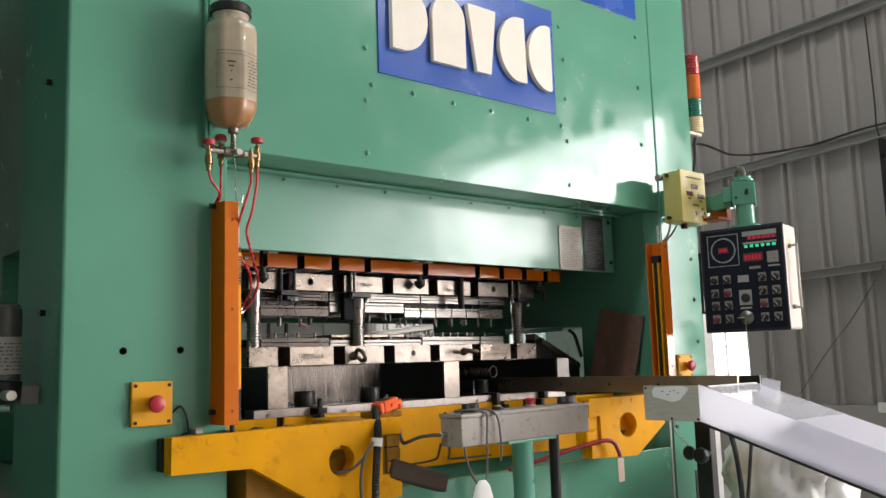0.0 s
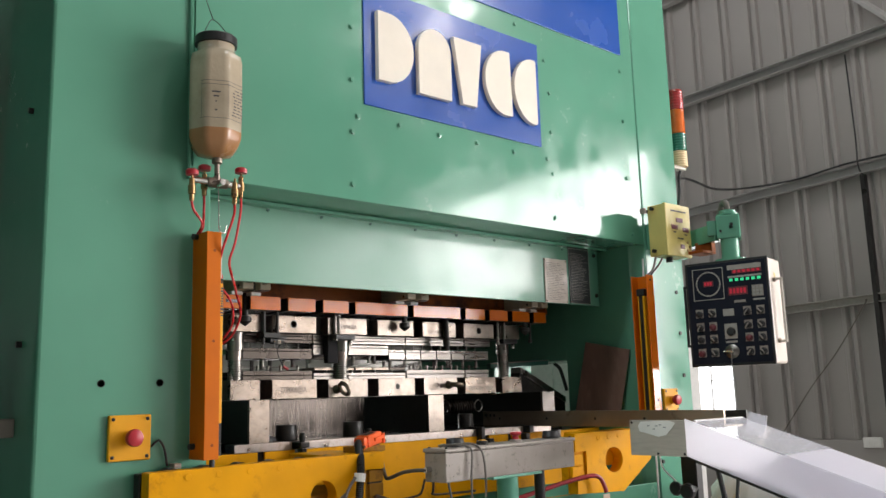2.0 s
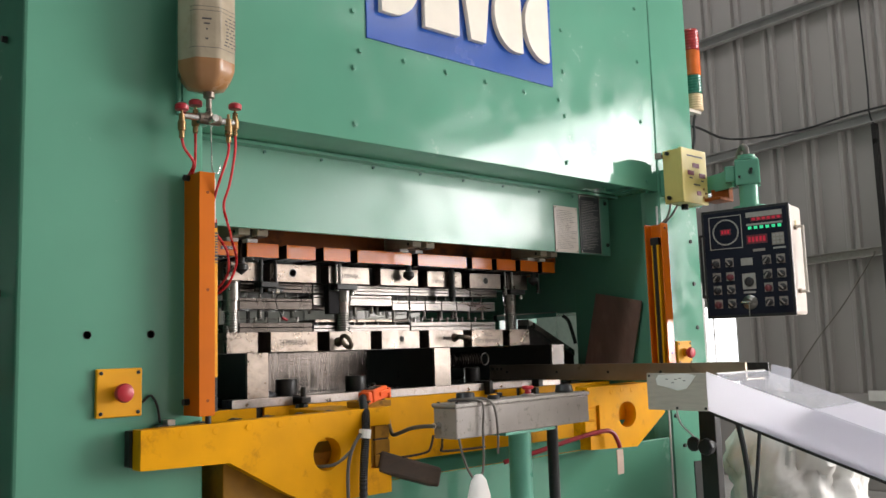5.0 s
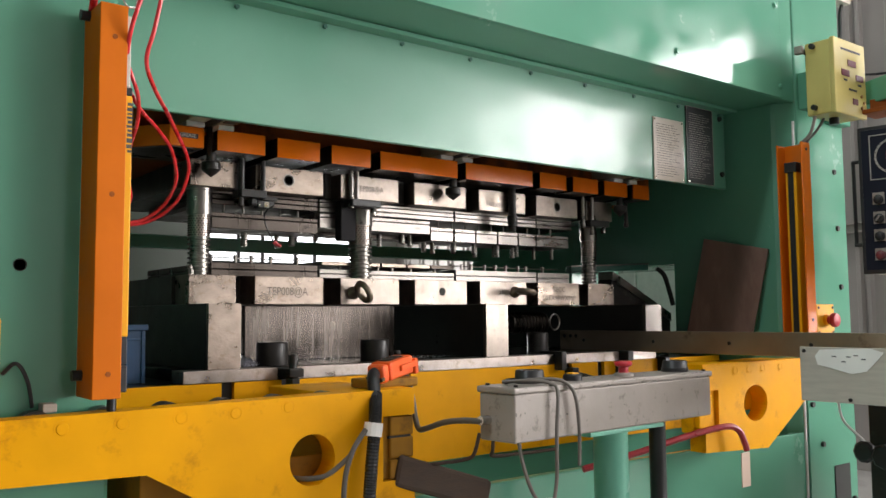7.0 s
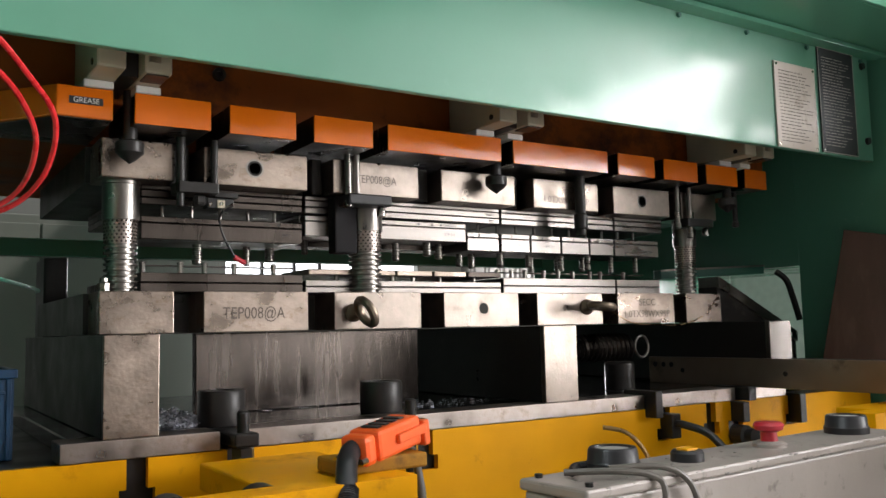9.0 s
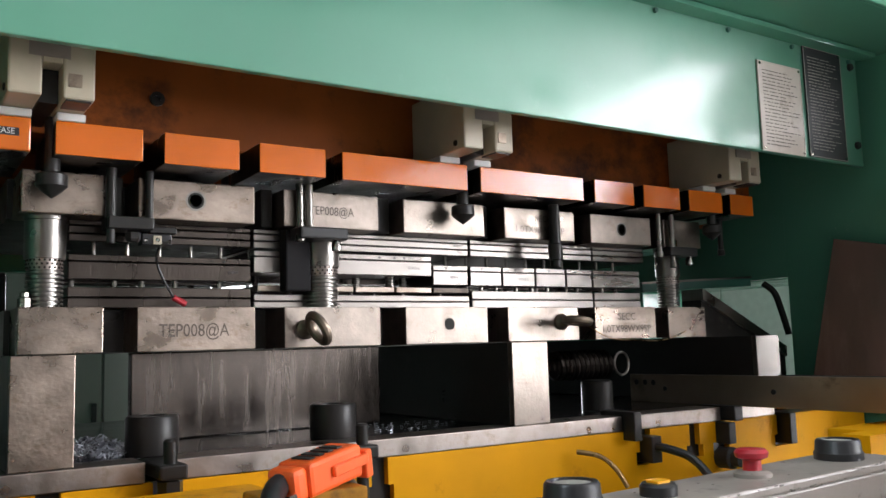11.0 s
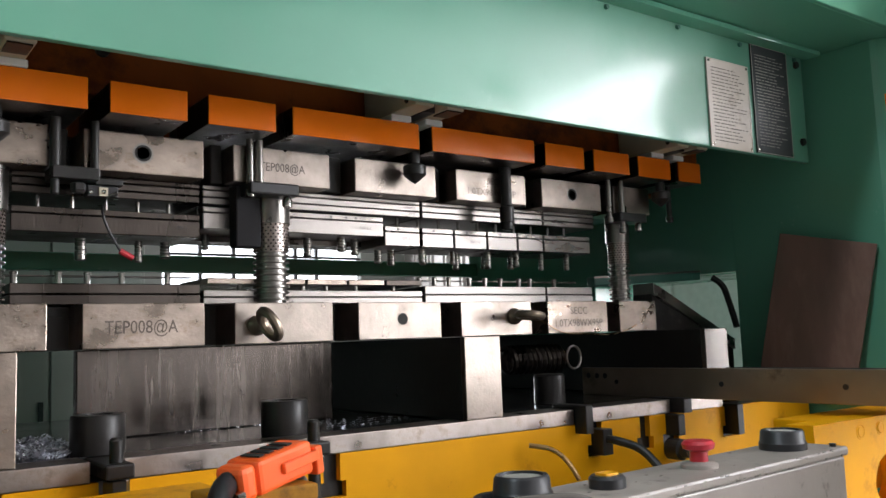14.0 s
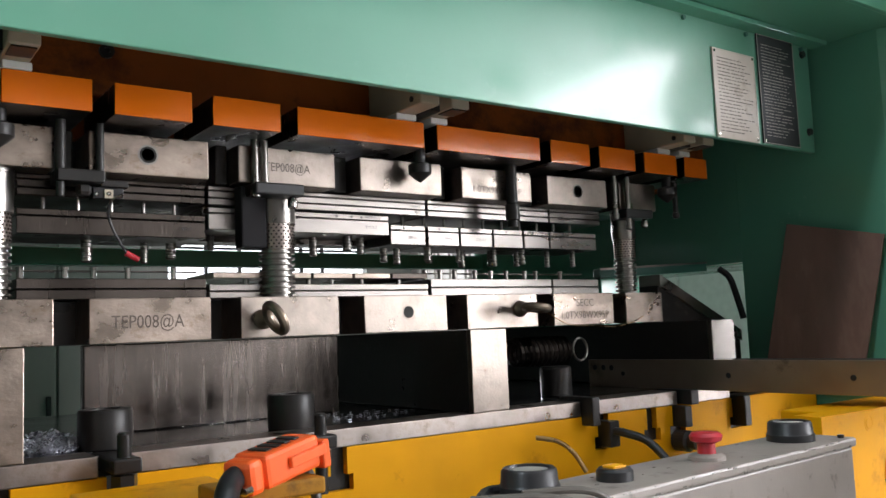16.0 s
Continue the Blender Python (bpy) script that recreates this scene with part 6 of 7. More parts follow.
def pendant():
    p = thing("control_pendant", (2.27, -0.32, 1.278), "cream control pendant with a black button panel and displays", "control panel")

    def b(name, x0, x1, y0, y1, z0, z1, m, parent, bevel=0.0, label=""):
        return part(name, box(B(), x0, x1, y0, y1, z0, z1, bevel, m=PEND), m, parent, label)

    def disc(name, x, z, y, prof, m, parent, label="", seg=20):
        bm = lathe(B(), (x, y, z), prof, seg, "y")
        bmesh.ops.transform(bm, matrix=PEND, verts=bm.verts)
        return smooth(part(name, bm, m, parent, label))

    b("body", -0.165, 0.165, 0.006, 0.165, -0.208, 0.208, PANEL_BODY, p, 0.01)
    b("front_rim", -0.168, 0.168, -0.004, 0.0055, -0.211, 0.211, BLACK, p, 0.0045, "black rounded front rim")
    face = b("face_panel", -0.158, 0.158, -0.0065, -0.0042, -0.2, 0.2, PANEL, p, 0.001, "black button panel")
    Y = -0.0067
    # pale square frame round the dial, as four thin lines
    for x0, x1, z0, z1 in ((-0.137, -0.01, 0.181, 0.184), (-0.137, -0.01, 0.055, 0.058), (-0.137, -0.134, 0.058, 0.181), (-0.013, -0.01, 0.058, 0.181)):
        b("dial_line", x0, x1, Y - 0.0006, Y, z0, z1, LABEL_GREY, face)
    disc("dial_ring", -0.073, 0.12, Y, [(0.051, 0), (0.051, -0.001), (0.0455, -0.001), (0.0455, -0.0002)], LABEL_GREY, face, "pale dial ring", 40)
    for i in range(24):
        a = 2 * math.pi * i / 24
        bm = box(B(), -0.0008, 0.0008, Y - 0.0014, Y - 0.0011, 0.0465, 0.0502, m=PEND @ Matrix.Translation((-0.073, 0, 0.12)) @ Matrix.Rotation(a, 4, "Y"))
        part("dial_tick", bm, PANEL, face)
    disc("dial_centre", -0.073, 0.12, Y - 0.0001, [(0.0455, 0), (0.0455, -0.0005), (0.001, -0.0005)], PANEL, face, "", 40)
    b("dial_display", -0.093, -0.052, Y - 0.002, Y - 0.0004, 0.109, 0.132, DULL_RED, face, 0, "dark red dial display")
    for i in range(3):
        b("dial_digit", -0.089 + 0.0115 * i, -0.081 + 0.0115 * i, Y - 0.0028, Y - 0.0021, 0.114, 0.128, LED_RED, face, 0, "red lit digit")
    b("display_strip", 0.008, 0.142, Y - 0.0006, Y, 0.168, 0.187, LABEL_GREY, face)
    b("display", 0.026, 0.142, Y - 0.0014, Y - 0.0002, 0.152, 0.1676, DULL_RED, face, 0, "dark red display window")
    for i in range(6):
        b("display_digit", 0.031 + 0.0185 * i, 0.043 + 0.0185 * i, Y - 0.0021, Y - 0.0015, 0.155, 0.165, LED_RED, face, 0, "red lit digit")
    b("legend", 0.008, 0.142, Y - 0.0006, Y, 0.136, 0.1435, LABEL_GREY, face)
    for i in range(6):
        b("green_lamp", 0.014 + 0.022 * i, 0.027 + 0.022 * i, Y - 0.0014, Y - 0.0002, 0.122, 0.133, LED_GREEN, face, 0, "green lit segment")
    b("counter_frame", 0.006, 0.083, Y - 0.0006, Y, 0.066, 0.1, DULL_RED, face, 0, "dark red counter window")
    for i in range(5):
        b("counter_digit", 0.012 + 0.0138 * i, 0.021 + 0.0138 * i, Y - 0.0014, Y - 0.0008, 0.073, 0.093, LED_RED, face, 0, "red lit digit")
    kp = b("keypad", 0.1, 0.144, Y - 0.003, Y, 0.055, 0.1, GREY_BOX, face, 0.001)
    for i in range(9):
        x, z = 0.108 + 0.014 * (i % 3), 0.064 + 0.0135 * (i // 3)
        b("pad_key", x - 0.005, x + 0.005, Y - 0.0042, Y - 0.0031, z - 0.0045, z + 0.0045, LABEL_GREY, kp, 0.0005)
    b("legend", 0.102, 0.147, Y - 0.0006, Y, 0.04, 0.047, LABEL_GREY, face)
    b("legend", 0.027, 0.072, Y - 0.0006, Y, 0.036, 0.046, GREY_BOX, face)
    b("legend", -0.022, 0.022, Y - 0.0006, Y, -0.014, 0.014, LABEL_GREY, face)
    b("legend", -0.019, 0.026, Y - 0.0006, Y, -0.121, -0.113, LABEL_GREY, face)
    for r, z in enumerate((0.002, -0.052, -0.102, -0.156)):
        for c, x in enumerate((-0.118, -0.066, 0.075, 0.126)):
            b("button_plate", x - 0.0155, x + 0.0155, Y - 0.0008, Y, z - 0.017, z + 0.017, GREY_BOX, face)
            red = (r, c) in ((1, 1), (2, 2), (3, 0))
            k = disc("button", x, z - 0.003, Y - 0.0009, [(0.0135, 0), (0.0135, -0.005), (0.011, -0.007), (0.011, -0.014), (0.008, -0.016), (0.001, -0.016)], DULL_RED if red else BLACK, face, "dull red button" if red else "", 18)
            if not red and (c != 0 or r == 1):
                bm = box(B(), x - 0.0022, x + 0.0022, -0.0285, -0.0238, z - 0.013, z + 0.007, 0.001, m=PEND @ Matrix.Translation((x, 0, z - 0.003)) @ Matrix.Rotation(radians(-40 if c % 2 else 35), 4, "Y") @ Matrix.Translation((-x, 0, -z + 0.003)))
                part("lever", bm, GREY_BOX, k)
    b("selector_plate", -0.021, 0.029, Y - 0.0008, Y, -0.105, -0.045, LABEL_GREY, face)
    disc("selector", 0.005, -0.077, Y - 0.0009, [(0.0175, 0), (0.0175, -0.006), (0.012, -0.012), (0.001, -0.013)], BLACK, face)
    disc("key_plate", 0.003, -0.155, Y - 0.0009, [(0.028, 0), (0.028, -0.003), (0.02, -0.005), (0.012, -0.012), (0.001, -0.012)], DULL_STEEL, face, "round steel key switch")
    part("key", box(B(), -0.028, 0.01, -0.0255, -0.0198, -0.158, -0.152, 0.001, m=PEND), CHROME, face)
    part("key_cord", sweep(B(), [PEND @ Vector((0.003, -0.023, -0.158)), PEND @ Vector((0.003, -0.024, -0.22)), PEND @ Vector((0.005, -0.022, -0.3))], 0.0012), LABEL_GREY, face)
    part("warning_label", box(B(), 0.1652, 0.1657, 0.07, 0.09, 0.12, 0.15, m=PEND), PALE_YELLOW, p, "small pale yellow label")
    for x in (-0.165, 0.165):
        o = 0.03 if x > 0 else -0.034
        h = part("handle", sweep(B(), [PEND @ Vector(q) for q in ((x * 0.94, 0.06, 0.12), (x + o, 0.06, 0.122), (x + o, 0.06, 0.11), (x + o, 0.06, 0), (x + o, 0.06, -0.11), (x + o, 0.06, -0.122), (x * 0.94, 0.06, -0.12))], 0.0055, 10, 5), BIN_STEEL if x > 0 else BLACK, p, "bent steel grab handle")
        for z in (0.12, -0.12):
            part("handle_nut", cyl(B(), PEND @ Vector((x * 0.95, 0.06, z)), PEND @ Vector((x * 1.06, 0.06, z)), 0.009, seg=12), RAIL, h)
    return p


pendant()
boom = thing("pendant_boom", (2.27, -0.2, 1.7), "green swivelling boom that carries the pendant", "boom")
BM = Matrix.Translation((2.262, -0.328, 0)) @ Matrix.Rotation(radians(-62), 4, "Z")
smooth(part("vertical_tube", cyl(B(), (2.262, -0.328, 1.707), (2.262, -0.328, 1.8), 0.036, seg=28), GREEN, boom))
part("swivel_block", box(B(), -0.046, 0.046, -0.044, 0.05, 1.79, 1.888, 0.006, m=BM), GREEN, boom)
part("side_lug", box(B(), -0.085, -0.0465, -0.02, 0.03, 1.81, 1.872, 0.005, m=BM), GREEN, boom)
smooth(part("top_cap", lathe(B(), (2.262, -0.328, 1.8885), [(0.044, 0), (0.044, 0.008), (0.034, 0.012), (0.034, 0.022), (0.02, 0.026)], 28), GREEN, boom))
part("boom_arm", prism(B(), [(2.225, -0.285), (2.272, -0.285), (2.39, -0.02), (2.335, -0.02)], "z", 1.79, 1.862, 0.004), GREEN, boom)
part("wall_bracket", box(B(), 2.3, 2.41, -0.03, -0.0005, 1.76, 1.93, 0.004), GREEN, boom)
part("lug_screw", cyl(B(), BM @ Vector((0.01, -0.044, 1.835)), BM @ Vector((0.014, -0.075, 1.842)), 0.007, seg=10), BLACK_STEEL, boom)
part("lug_screw", cyl(B(), BM @ Vector((-0.03, -0.044, 1.82)), BM @ Vector((-0.03, -0.056, 1.82)), 0.005, seg=10), BLACK_STEEL, boom)
smooth(part("flange", cyl(B(), (2.262, -0.328, 1.6965), (2.262, -0.328, 1.708), 0.062, seg=28), GREEN, boom))
smooth(part("flexible_lead", sweep(B(), [(2.262, -0.328, 1.912), (2.262, -0.328, 1.935), (2.275, -0.31, 1.952), (2.298, -0.285, 1.942), (2.303, -0.265, 1.9)], 0.0125, 12), CABLE, boom, "grey flexible lead"))
solo("brown_bracket", box(box(B(), 2.2, 2.3, -0.24, -0.16, 1.745, 1.757, 0.002), 2.27, 2.3, -0.24, -0.16, 1.7572, 1.8, 0.002), ORANGE_OLD, "brown painted steel bracket under the boom", "bracket")


def indicator_box():
    x0, x1, y0, z0, z1 = 2.056, 2.227, -0.169, 1.735, 1.948
    b = thing("indicator_box", (2.18, -0.07, z0), "pale yellow enamelled indicator box with small displays", "indicator box")
    part("body", box(B(), x0, x1, y0 + 0.012, -0.082, z0, z1, 0.004), PALE_YELLOW, b)
    lid = part("front_lid", box(B(), x0 - 0.003, x1 + 0.003, y0 - 0.002, y0 + 0.0115, z0 - 0.003, z1 + 0.003, 0.003), PALE_YELLOW, b)
    y = y0 - 0.003
    for xx, zz, w, h, m in ((0.093, 0.15, 0.047, 0.019, DULL_RED), (0.055, 0.118, 0.044, 0.019, DULL_RED), (0.135, 0.112, 0.044, 0.019, DULL_RED), (0.105, 0.04, 0.03, 0.018, DULL_RED)):
        part("display_window", box(B(), x0 + xx - w / 2, x0 + xx + w / 2, y - 0.0015, y + 0.0005, z0 + zz - h / 2, z0 + zz + h / 2, 0.001), m, lid, "small dark red display window")
    for xx, zz, w in ((0.09, 0.187, 0.11), (0.095, 0.073, 0.045), (0.055, 0.098, 0.02), (0.135, 0.092, 0.02)):
        part("print_bar", box(B(), x0 + xx - w / 2, x0 + xx + w / 2, y, y + 0.0007, z0 + zz - 0.003, z0 + zz + 0.003), INK, lid)
    for i in range(3):
        smooth(part("tiny_button", lathe(B(), (x0 + 0.14 + 0.014 * (i % 2), y, z0 + 0.06 - 0.017 * i), [(0.005, 0), (0.005, -0.004), (0.002, -0.005)], 10, "y"), BRASS, lid))
    for zz in (z1 - 0.015, z0 + 0.02):
        part("hinge_knob", cyl(B(), (x0 - 0.004, -0.11, zz), (x0 - 0.016, -0.11, zz), 0.008, seg=10), BLACK_STEEL, b)
    part("rear_bracket", box(B(), x0 + 0.1, x1 - 0.03, -0.0815, -0.0005, z0 + 0.05, z1 - 0.05, 0.002), GREEN, b)
    part("clip_arm", box(B(), x0 - 0.02, x0 + 0.1, -0.0815, -0.0765, z1 - 0.028, z1 - 0.012, 0.001), BLACK_STEEL, b)
    part("clip_nut", box(B(), x0 - 0.034, x0 - 0.018, -0.092, -0.068, z1 - 0.034, z1 - 0.01, 0.003), GREY_BOX, b, "grey clip nut")
    smooth(part("cable_gland", cyl(B(), (x0 + 0.08, -0.12, z0), (x0 + 0.08, -0.12, z0 - 0.02), 0.014, seg=14), BLACK, b))
    part("lead", sweep(B(), [(x0 + 0.06, -0.1, z0), (x0 + 0.045, -0.085, z0 - 0.035), (x0 + 0.03, -0.05, z0 - 0.08), (x0 + 0.028, -0.012, z0 - 0.16), (x0 + 0.026, -0.01, z0 - 0.4)], 0.004), CABLE, b)
    part("lead", sweep(B(), [(x0 + 0.012, -0.1, z0), (x0 + 0.014, -0.08, z0 - 0.05), (x0 + 0.018, -0.02, z0 - 0.12), (x0 + 0.018, -0.01, z0 - 0.38)], 0.0045), GREY_BOX, b, "pale grey lead")
    return b


indicator_box()


def signal_lamp():
    x, y = 2.485, 0.02
    s = thing("signal_lamp", (x, y, 2.19), "three-colour signal lamp tower on the press side", "signal lamp")
    prev = 2.205
    for h, m, lab in ((0.075, LENS_CREAM, "cream lamp base"), (0.085, LENS_GREEN, "dark green lens"), (0.115, LENS_AMBER, "amber lens"), (0.09, LENS_RED, "red lens")):
        r = 0.038
        prof = [(r * 0.94, 0.0005), (r, 0.003)]
        for i in range(6):
            z = 0.004 + (h - 0.008) * i / 6
            prof += [(r, z), (r * 0.96, z + (h - 0.008) / 12)]
        prof += [(r, h - 0.003), (r * 0.94, h - 0.0005)]
        smooth(part("lens", lathe(B(), (x, y, prev), prof, 24), m, s, lab), 20)
        prev += h
    smooth(part("cap", lathe(B(), (x, y, prev), [(0.037, 0), (0.034, 0.008), (0.01, 0.012)], 24), LENS_RED, s))
    part("foot", box(B(), XR - 0.004, x + 0.02, y - 0.02, y + 0.02, 2.19, 2.2045, 0.002), BIN_STEEL, s)
    part("lead", sweep(B(), [(x, y, 2.19), (x - 0.015, y, 2.15), (x - 0.02, y, 2.08), (x - 0.045, y, 2.0), (XR + 0.01, y, 1.92)], 0.006), CABLE_BLACK, s)
    return s


signal_lamp()
# small plates, hatch and fittings on the lower right upright
hatch = thing("hatch", (2.25, 0, 0.45), "green hatch plate with a dark recess on the press", "hatch")
part("hatch_plate", box(B(), 2.13, 2.39, -0.006, -0.0005, 0.35, 0.98, 0.002), GREEN, hatch)
# flat plate, coloured dark for the shade in the opening
part("recess", box(B(), 2.262, 2.352, -0.009, -0.0065, 0.4, 0.71, 0.002), DARK, hatch, "dark opening")
for x, z in ((2.15, 0.95), (2.15, 0.9), (2.27, 0.94), (2.2, 0.78), (2.37, 0.6)):
    part("screw", cyl(B(), (x, -0.006, z), (x, -0.014, z), 0.008, seg=8), BLACK_STEEL, hatch)
solo("slanting_cable", sweep(B(), [(6.13, 0.757, 1.84), (6.13, 0.765, 1.81), (6.13, 1.024, 1.449), (6.13, 1.265, 1.172), (6.13, 1.463, 0.912), (6.13, 1.58, 0.76)], 0.005), CABLE, "thin cord slanting across the sheet wall", "cord")
solo("wall_cable", sweep(B(), [(2.44, 0.3, 2.02), (2.8, 0.5, 2.1), (3.99, 1.0, 2.58), (4.97, 1.3, 2.7), (6.12, 1.632, 2.94), (6.12, 1.229, 2.925), (6.12, 0.924, 2.955), (6.12, 0.709, 2.97), (6.12, 0.2, 2.975)], 0.009), CABLE_BLACK, "black cable slung from the press to the sheet wall", "cable")
solo("wall_brace", sweep(B(), [(6.15, 0.62, 4.4), (6.15, 0.48, 4.244), (6.15, 0.291, 4.026)], 0.03, 6, 2), PURLIN, "slanting steel brace on the sheet wall", "brace", "structure")
solo("lead_on_upright", sweep(B(), [(-0.02, -0.003, 1.09), (-0.003, -0.01, 1.105), (0.012, -0.012, 1.08), (0.02, -0.01, 1.04)], 0.003), CABLE_BLACK, "short dark wire on the green upright", "wire")
solo("small_clip", box(B(), 0.03, 0.05, -0.03, -0.002, 1.033, 1.046, 0.002), BIN_STEEL, "small steel clip above the yellow arm", "clip")

# ---- left edge: lubricator on the press side ----
lub = thing("lubricator", (-0.36, 0.1, 1.13), "clear-cup lubricator with a printed label on the press side", "lubricator")
smooth(part("cup", lathe(B(), (-0.388, 0.17, 1.185), [(0.044, 0), (0.046, 0.002), (0.046, 0.17), (0.042, 0.185), (0.02, 0.192)], 28), CUP, lub))
smooth(part("label_wrap", lathe(B(), (-0.388, 0.17, 1.2), [(0.0463, 0), (0.0466, 0.001), (0.0466, 0.09), (0.0463, 0.091)], 28), LABEL_GREY, lub, "soiled printed label"))
smooth(part("base", lathe(B(), (-0.388, 0.17, 1.13), [(0.03, 0), (0.05, 0.01), (0.05, 0.052), (0.04, 0.0545)], 20), BLACK_STEEL, lub))
part("fitting", cyl(B(), (-0.388, 0.12, 1.15), (-0.388, 0.06, 1.15), 0.012, seg=12), BIN_STEEL, lub)
part("fitting", cyl(B(), (-0.44, 0.13, 1.12), (-0.38, 0.09, 1.12), 0.009, seg=12), CHROME, lub)
bm = B()
rnd = random.Random(21)
for i in range(8):
    a = -2.5
    while a < -0.7:
        w = rnd.uniform(0.06, 0.3)
        q = [(-0.388 + 0.0469 * math.cos(u), 0.17 + 0.0469 * math.sin(u)) for u in (a, a + w)]
        bm.faces.new([bm.verts.new((*p, z)) for p, z in ((q[0], 1.21 + 0.009 * i), (q[1], 1.21 + 0.009 * i), (q[1], 1.213 + 0.009 * i), (q[0], 1.213 + 0.009 * i))])
        a += w + rnd.uniform(0.05, 0.2)
part("label_print", bm, INK, lub, "small dark print")
part("bracket", box(B(), -0.345, XL - 0.0005, 0.15, 0.21, 1.125, 1.17, 0.003), GREY_BOX, lub)

# ---- behind the press ----
cab = thing("steel_cabinet", (0.95, 3.2, 0), "grey steel cabinet behind the press", "cabinet")
part("body", box(B(), 0.3, 1.47, 3.05, 3.5, 0, 1.72, 0.005), WHITE_WALL, cab)
for x in (0.32, 0.7, 1.08):
    d = part("door", box(B(), x, x + 0.37, 3.035, 3.0495, 0.08, 1.68, 0.003), WHITE_WALL, cab)
    part("handle", box(B(), x + 0.33, x + 0.35, 3.02, 3.0345, 0.85, 1.0, 0.003), BLACK, d)
pb = thing("parts_box", (0.22, 0.45, 1.0405), "blue moulded plastic parts box on the bolster", "box")
bx0, bx1, by0, by1, bz0, bz1 = 0.137, 0.302, 0.342, 0.6, 1.0412, 1.157
part("front_wall", box(B(), bx0, bx1, by0, by0 + 0.004, bz0, bz1 - 0.012, 0.001), BLUE_BIN, pb)
part("rear_wall", box(B(), bx0, bx1, by1 - 0.004, by1, bz0, bz1 - 0.012, 0.001), BLUE_BIN, pb)
part("side_wall", box(B(), bx0, bx0 + 0.004, by0 + 0.0045, by1 - 0.0045, bz0, bz1 - 0.012), BLUE_BIN, pb)
part("side_wall", box(B(), bx1 - 0.004, bx1, by0 + 0.0045, by1 - 0.0045, bz0, bz1 - 0.012), BLUE_BIN, pb)
part("box_floor", box(B(), bx0 + 0.0045, bx1 - 0.0045, by0 + 0.0045, by1 - 0.0045, bz0, bz0 + 0.004), BLUE_BIN, pb)
bm = box(B(), bx0 - 0.004, bx1 + 0.004, by0 - 0.004, by0 + 0.004, bz1 - 0.0115, bz1, 0.0015)
box(bm, bx0 - 0.004, bx1 + 0.004, by1 - 0.004, by1 + 0.004, bz1 - 0.0115, bz1, 0.0015)
box(bm, bx0 - 0.004, bx0 + 0.004, by0 + 0.0045, by1 - 0.0045, bz1 - 0.0115, bz1, 0.0015)
box(bm, bx1 - 0.004, bx1 + 0.004, by0 + 0.0045, by1 - 0.0045, bz1 - 0.0115, bz1, 0.0015)
part("rim", bm, BLUE_BIN, pb)
for x in (bx0 + 0.006, bx0 + 0.085, bx1 - 0.006):
    part("rib", box(B(), x - 0.003, x + 0.003, by0 - 0.0035, by0 - 0.0003, bz0, bz1 - 0.012, 0.001), BLUE_BIN, pb)
part("rib", box(B(), bx0 + 0.01, bx1 - 0.01, by0 - 0.003, by0 - 0.0003, bz1 - 0.032, bz1 - 0.027, 0.001), BLUE_BIN, pb)
vb = thing("valve_bracket", (0.236, 0.63, 1.04), "off-white slotted bracket with an air valve behind the parts box", "bracket")


def slotted(x0, x1, z0, z1, y, slots):
    """A bracket plate built round its long holes."""
    bm = B()
    zz = [z0] + [z for a in slots for z in a] + [z1]
    m = (x1 - x0) * 0.32
    box(bm, x0, x0 + m, y, y + 0.003, z0, z1)
    box(bm, x1 - m, x1, y, y + 0.003, z0, z1)
    for k in range(0, len(zz), 2):
        box(bm, x0 + m, x1 - m, y, y + 0.003, zz[k], zz[k + 1])
    return bm


part("slotted_plate", slotted(0.216, 0.245, 1.0412, 1.345, 0.618, [(1.19, 1.222), (1.24, 1.272)]), CLAMP_WHITE, vb)
part("cross_plate", slotted(0.2455, 0.287, 1.252, 1.284, 0.612, [(1.262, 1.274)]), CLAMP_WHITE, vb)
part("valve_body", box(B(), 0.205, 0.25, 0.615, 0.66, 1.3455, 1.372, 0.003), CLAMP_WHITE, vb)
part("screw", cyl(B(), (0.243, 0.615, 1.36), (0.243, 0.613, 1.36), 0.002, seg=8), BLACK, vb)
part("screw", cyl(B(), (0.228, 0.615, 1.352), (0.228, 0.613, 1.352), 0.002, seg=8), BLACK, vb)
part("glass_cup", cyl(B(), (0.246, 0.63, 1.298), (0.287, 0.63, 1.298), 0.01, seg=14), BLUE_BIN, vb)
solo("strip_guide", sweep(B(), [(0.287, 0.63, 1.298), (0.33, 0.7, 1.293), (0.4, 0.9, 1.29), (0.413, 0.985, 1.29)], 0.0035), JADE, "thin pale strip guide feeding the die", "strip")
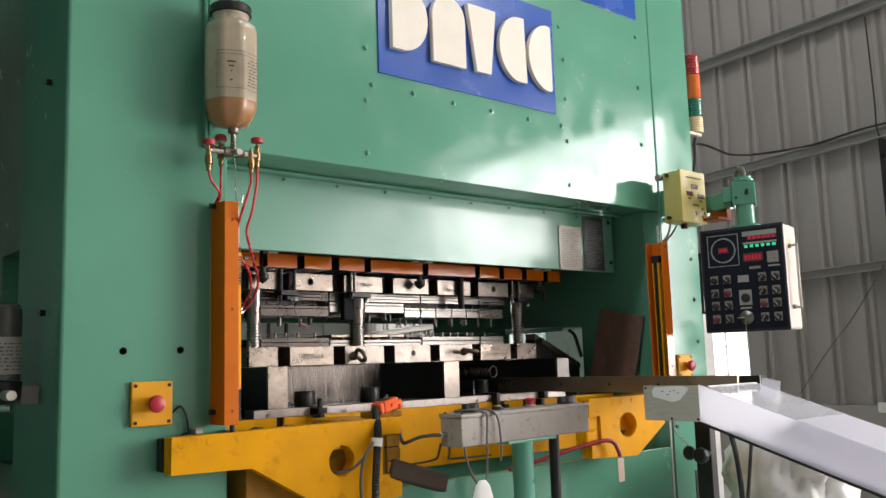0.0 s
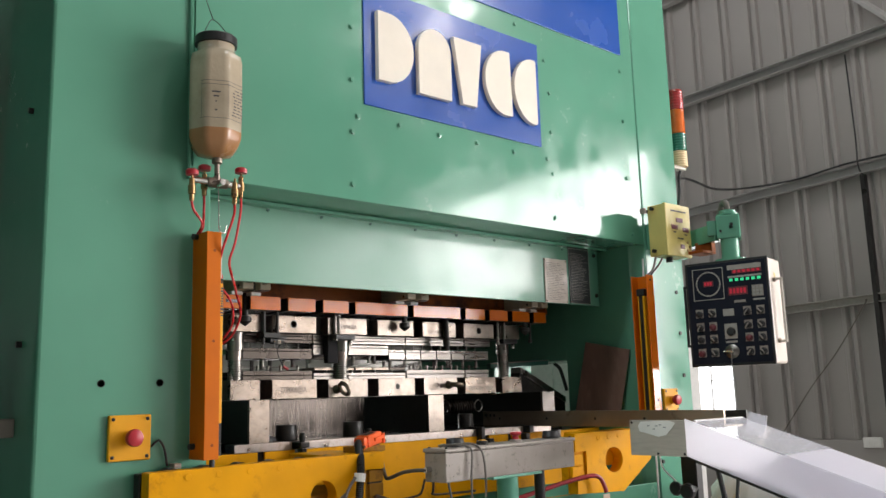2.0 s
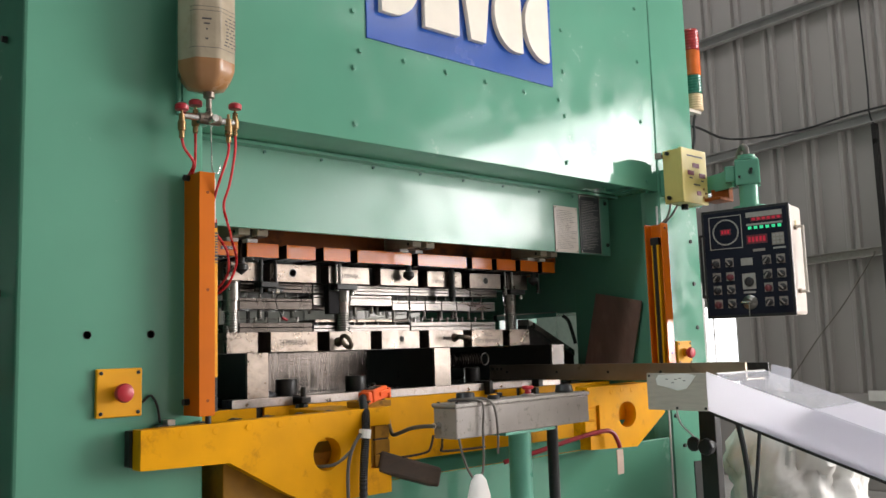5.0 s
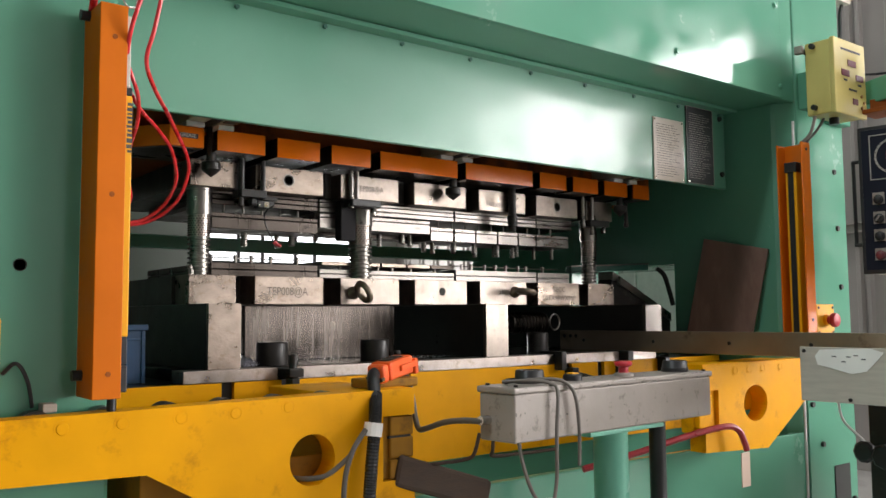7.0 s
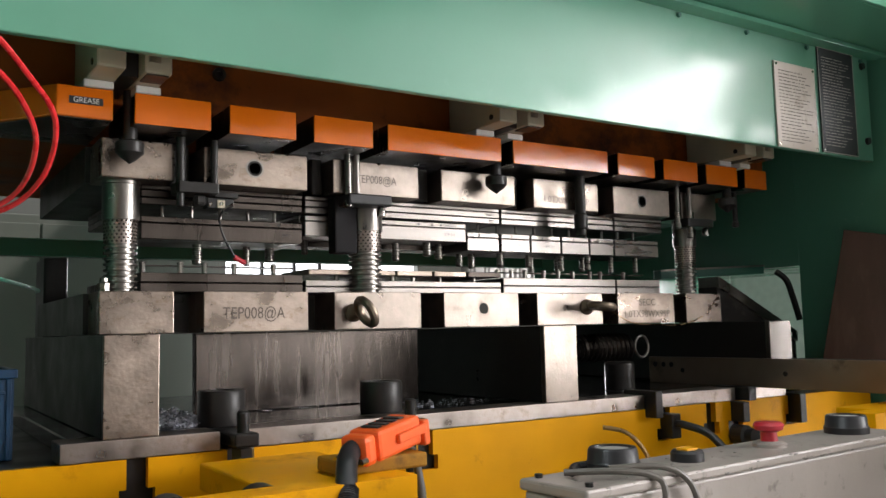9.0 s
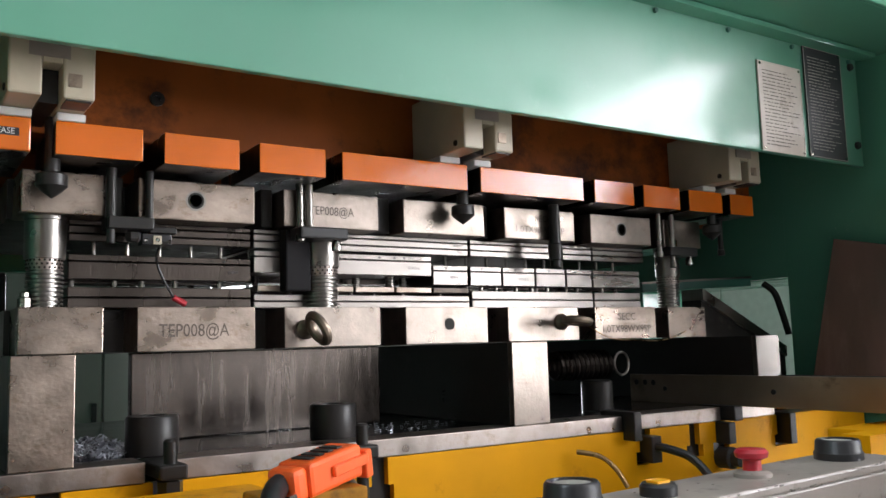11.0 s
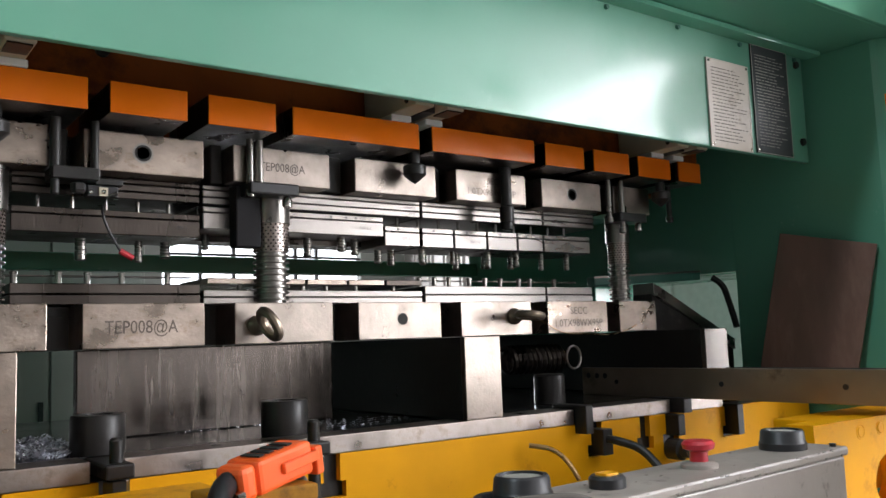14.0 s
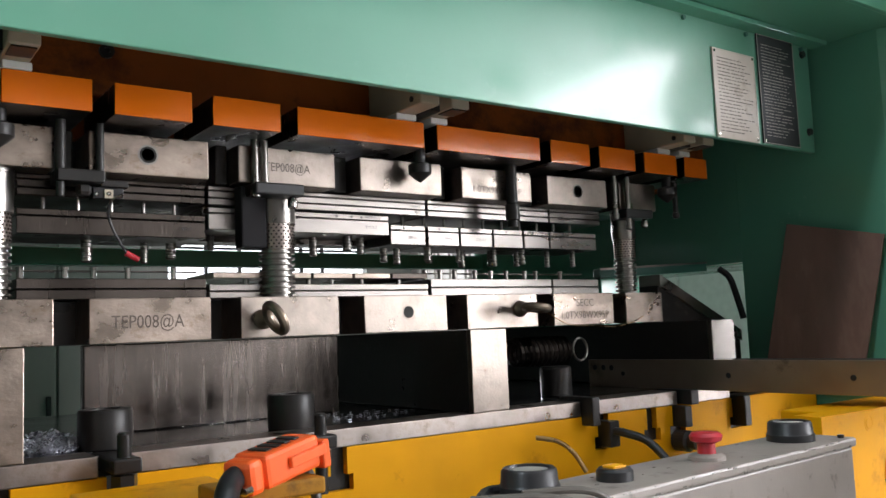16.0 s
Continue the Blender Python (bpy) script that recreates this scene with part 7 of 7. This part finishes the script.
solo("feed_block", box(B(), 0.425, 0.47, 0.9905, 1.1, 1.0405, 1.36, 0.004), BLACK_STEEL, "dark feed block behind the die", "block")
side = thing("side_cabinet", (3.55, 1.6, 0), "pale grey steel cabinet beside the press", "cabinet")
part("body", box(B(), 3.5, 3.9, 0.9, 2.6, 0, 1.55, 0.005), LABEL_WHITE, side)
for y in (0.92, 1.76):
    d = part("door", box(B(), 3.485, 3.4995, y, y + 0.82, 0.06, 1.5, 0.003), LABEL_WHITE, side)
    part("handle", box(B(), 3.47, 3.4845, y + 0.08, y + 0.1, 1.18, 1.25, 0.003), BLACK, d)
# body extended forward out of view to block light from the left
dm = thing("blocking_machine", (-2.08, 1.5, 0), "dark green machine beside the green press, enlarged out of view to block light", "machine")
part("plinth", box(B(), -3.25, -0.9, -0.5, 3.4, 0, 0.14, 0.01), BLACK_STEEL, dm)
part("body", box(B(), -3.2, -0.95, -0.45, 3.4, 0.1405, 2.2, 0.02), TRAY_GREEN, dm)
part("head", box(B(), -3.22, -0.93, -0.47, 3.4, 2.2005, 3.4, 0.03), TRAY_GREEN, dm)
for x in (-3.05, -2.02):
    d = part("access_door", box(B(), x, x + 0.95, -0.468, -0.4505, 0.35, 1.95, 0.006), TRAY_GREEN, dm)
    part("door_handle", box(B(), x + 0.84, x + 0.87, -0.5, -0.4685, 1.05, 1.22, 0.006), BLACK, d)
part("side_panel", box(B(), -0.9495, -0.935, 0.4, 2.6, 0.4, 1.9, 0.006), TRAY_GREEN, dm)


def motions():
    up = {t: ram(t) for t in TIMES}
    for ob in (slide, upper, *clamps):
        p = ob.location.copy()
        walk(ob, [(t, pose(p.x, p.y, p.z + up[t])) for t in TIMES])
    walk(stripper, [(t, pose(0, 0, -min(0.0155, max(up[t] - 0.001, 0)))) for t in TIMES])
    for ob, share in [(c, 1.0) for c in cages] + coils:
        walk(ob, [(t, pose(0, 0, 0.5 * share * up[t])) for t in TIMES])
    walk(lifter, [(t, pose(0, 0, min(0.0065, max(up[t] - 0.017, 0)))) for t in TIMES])


motions()
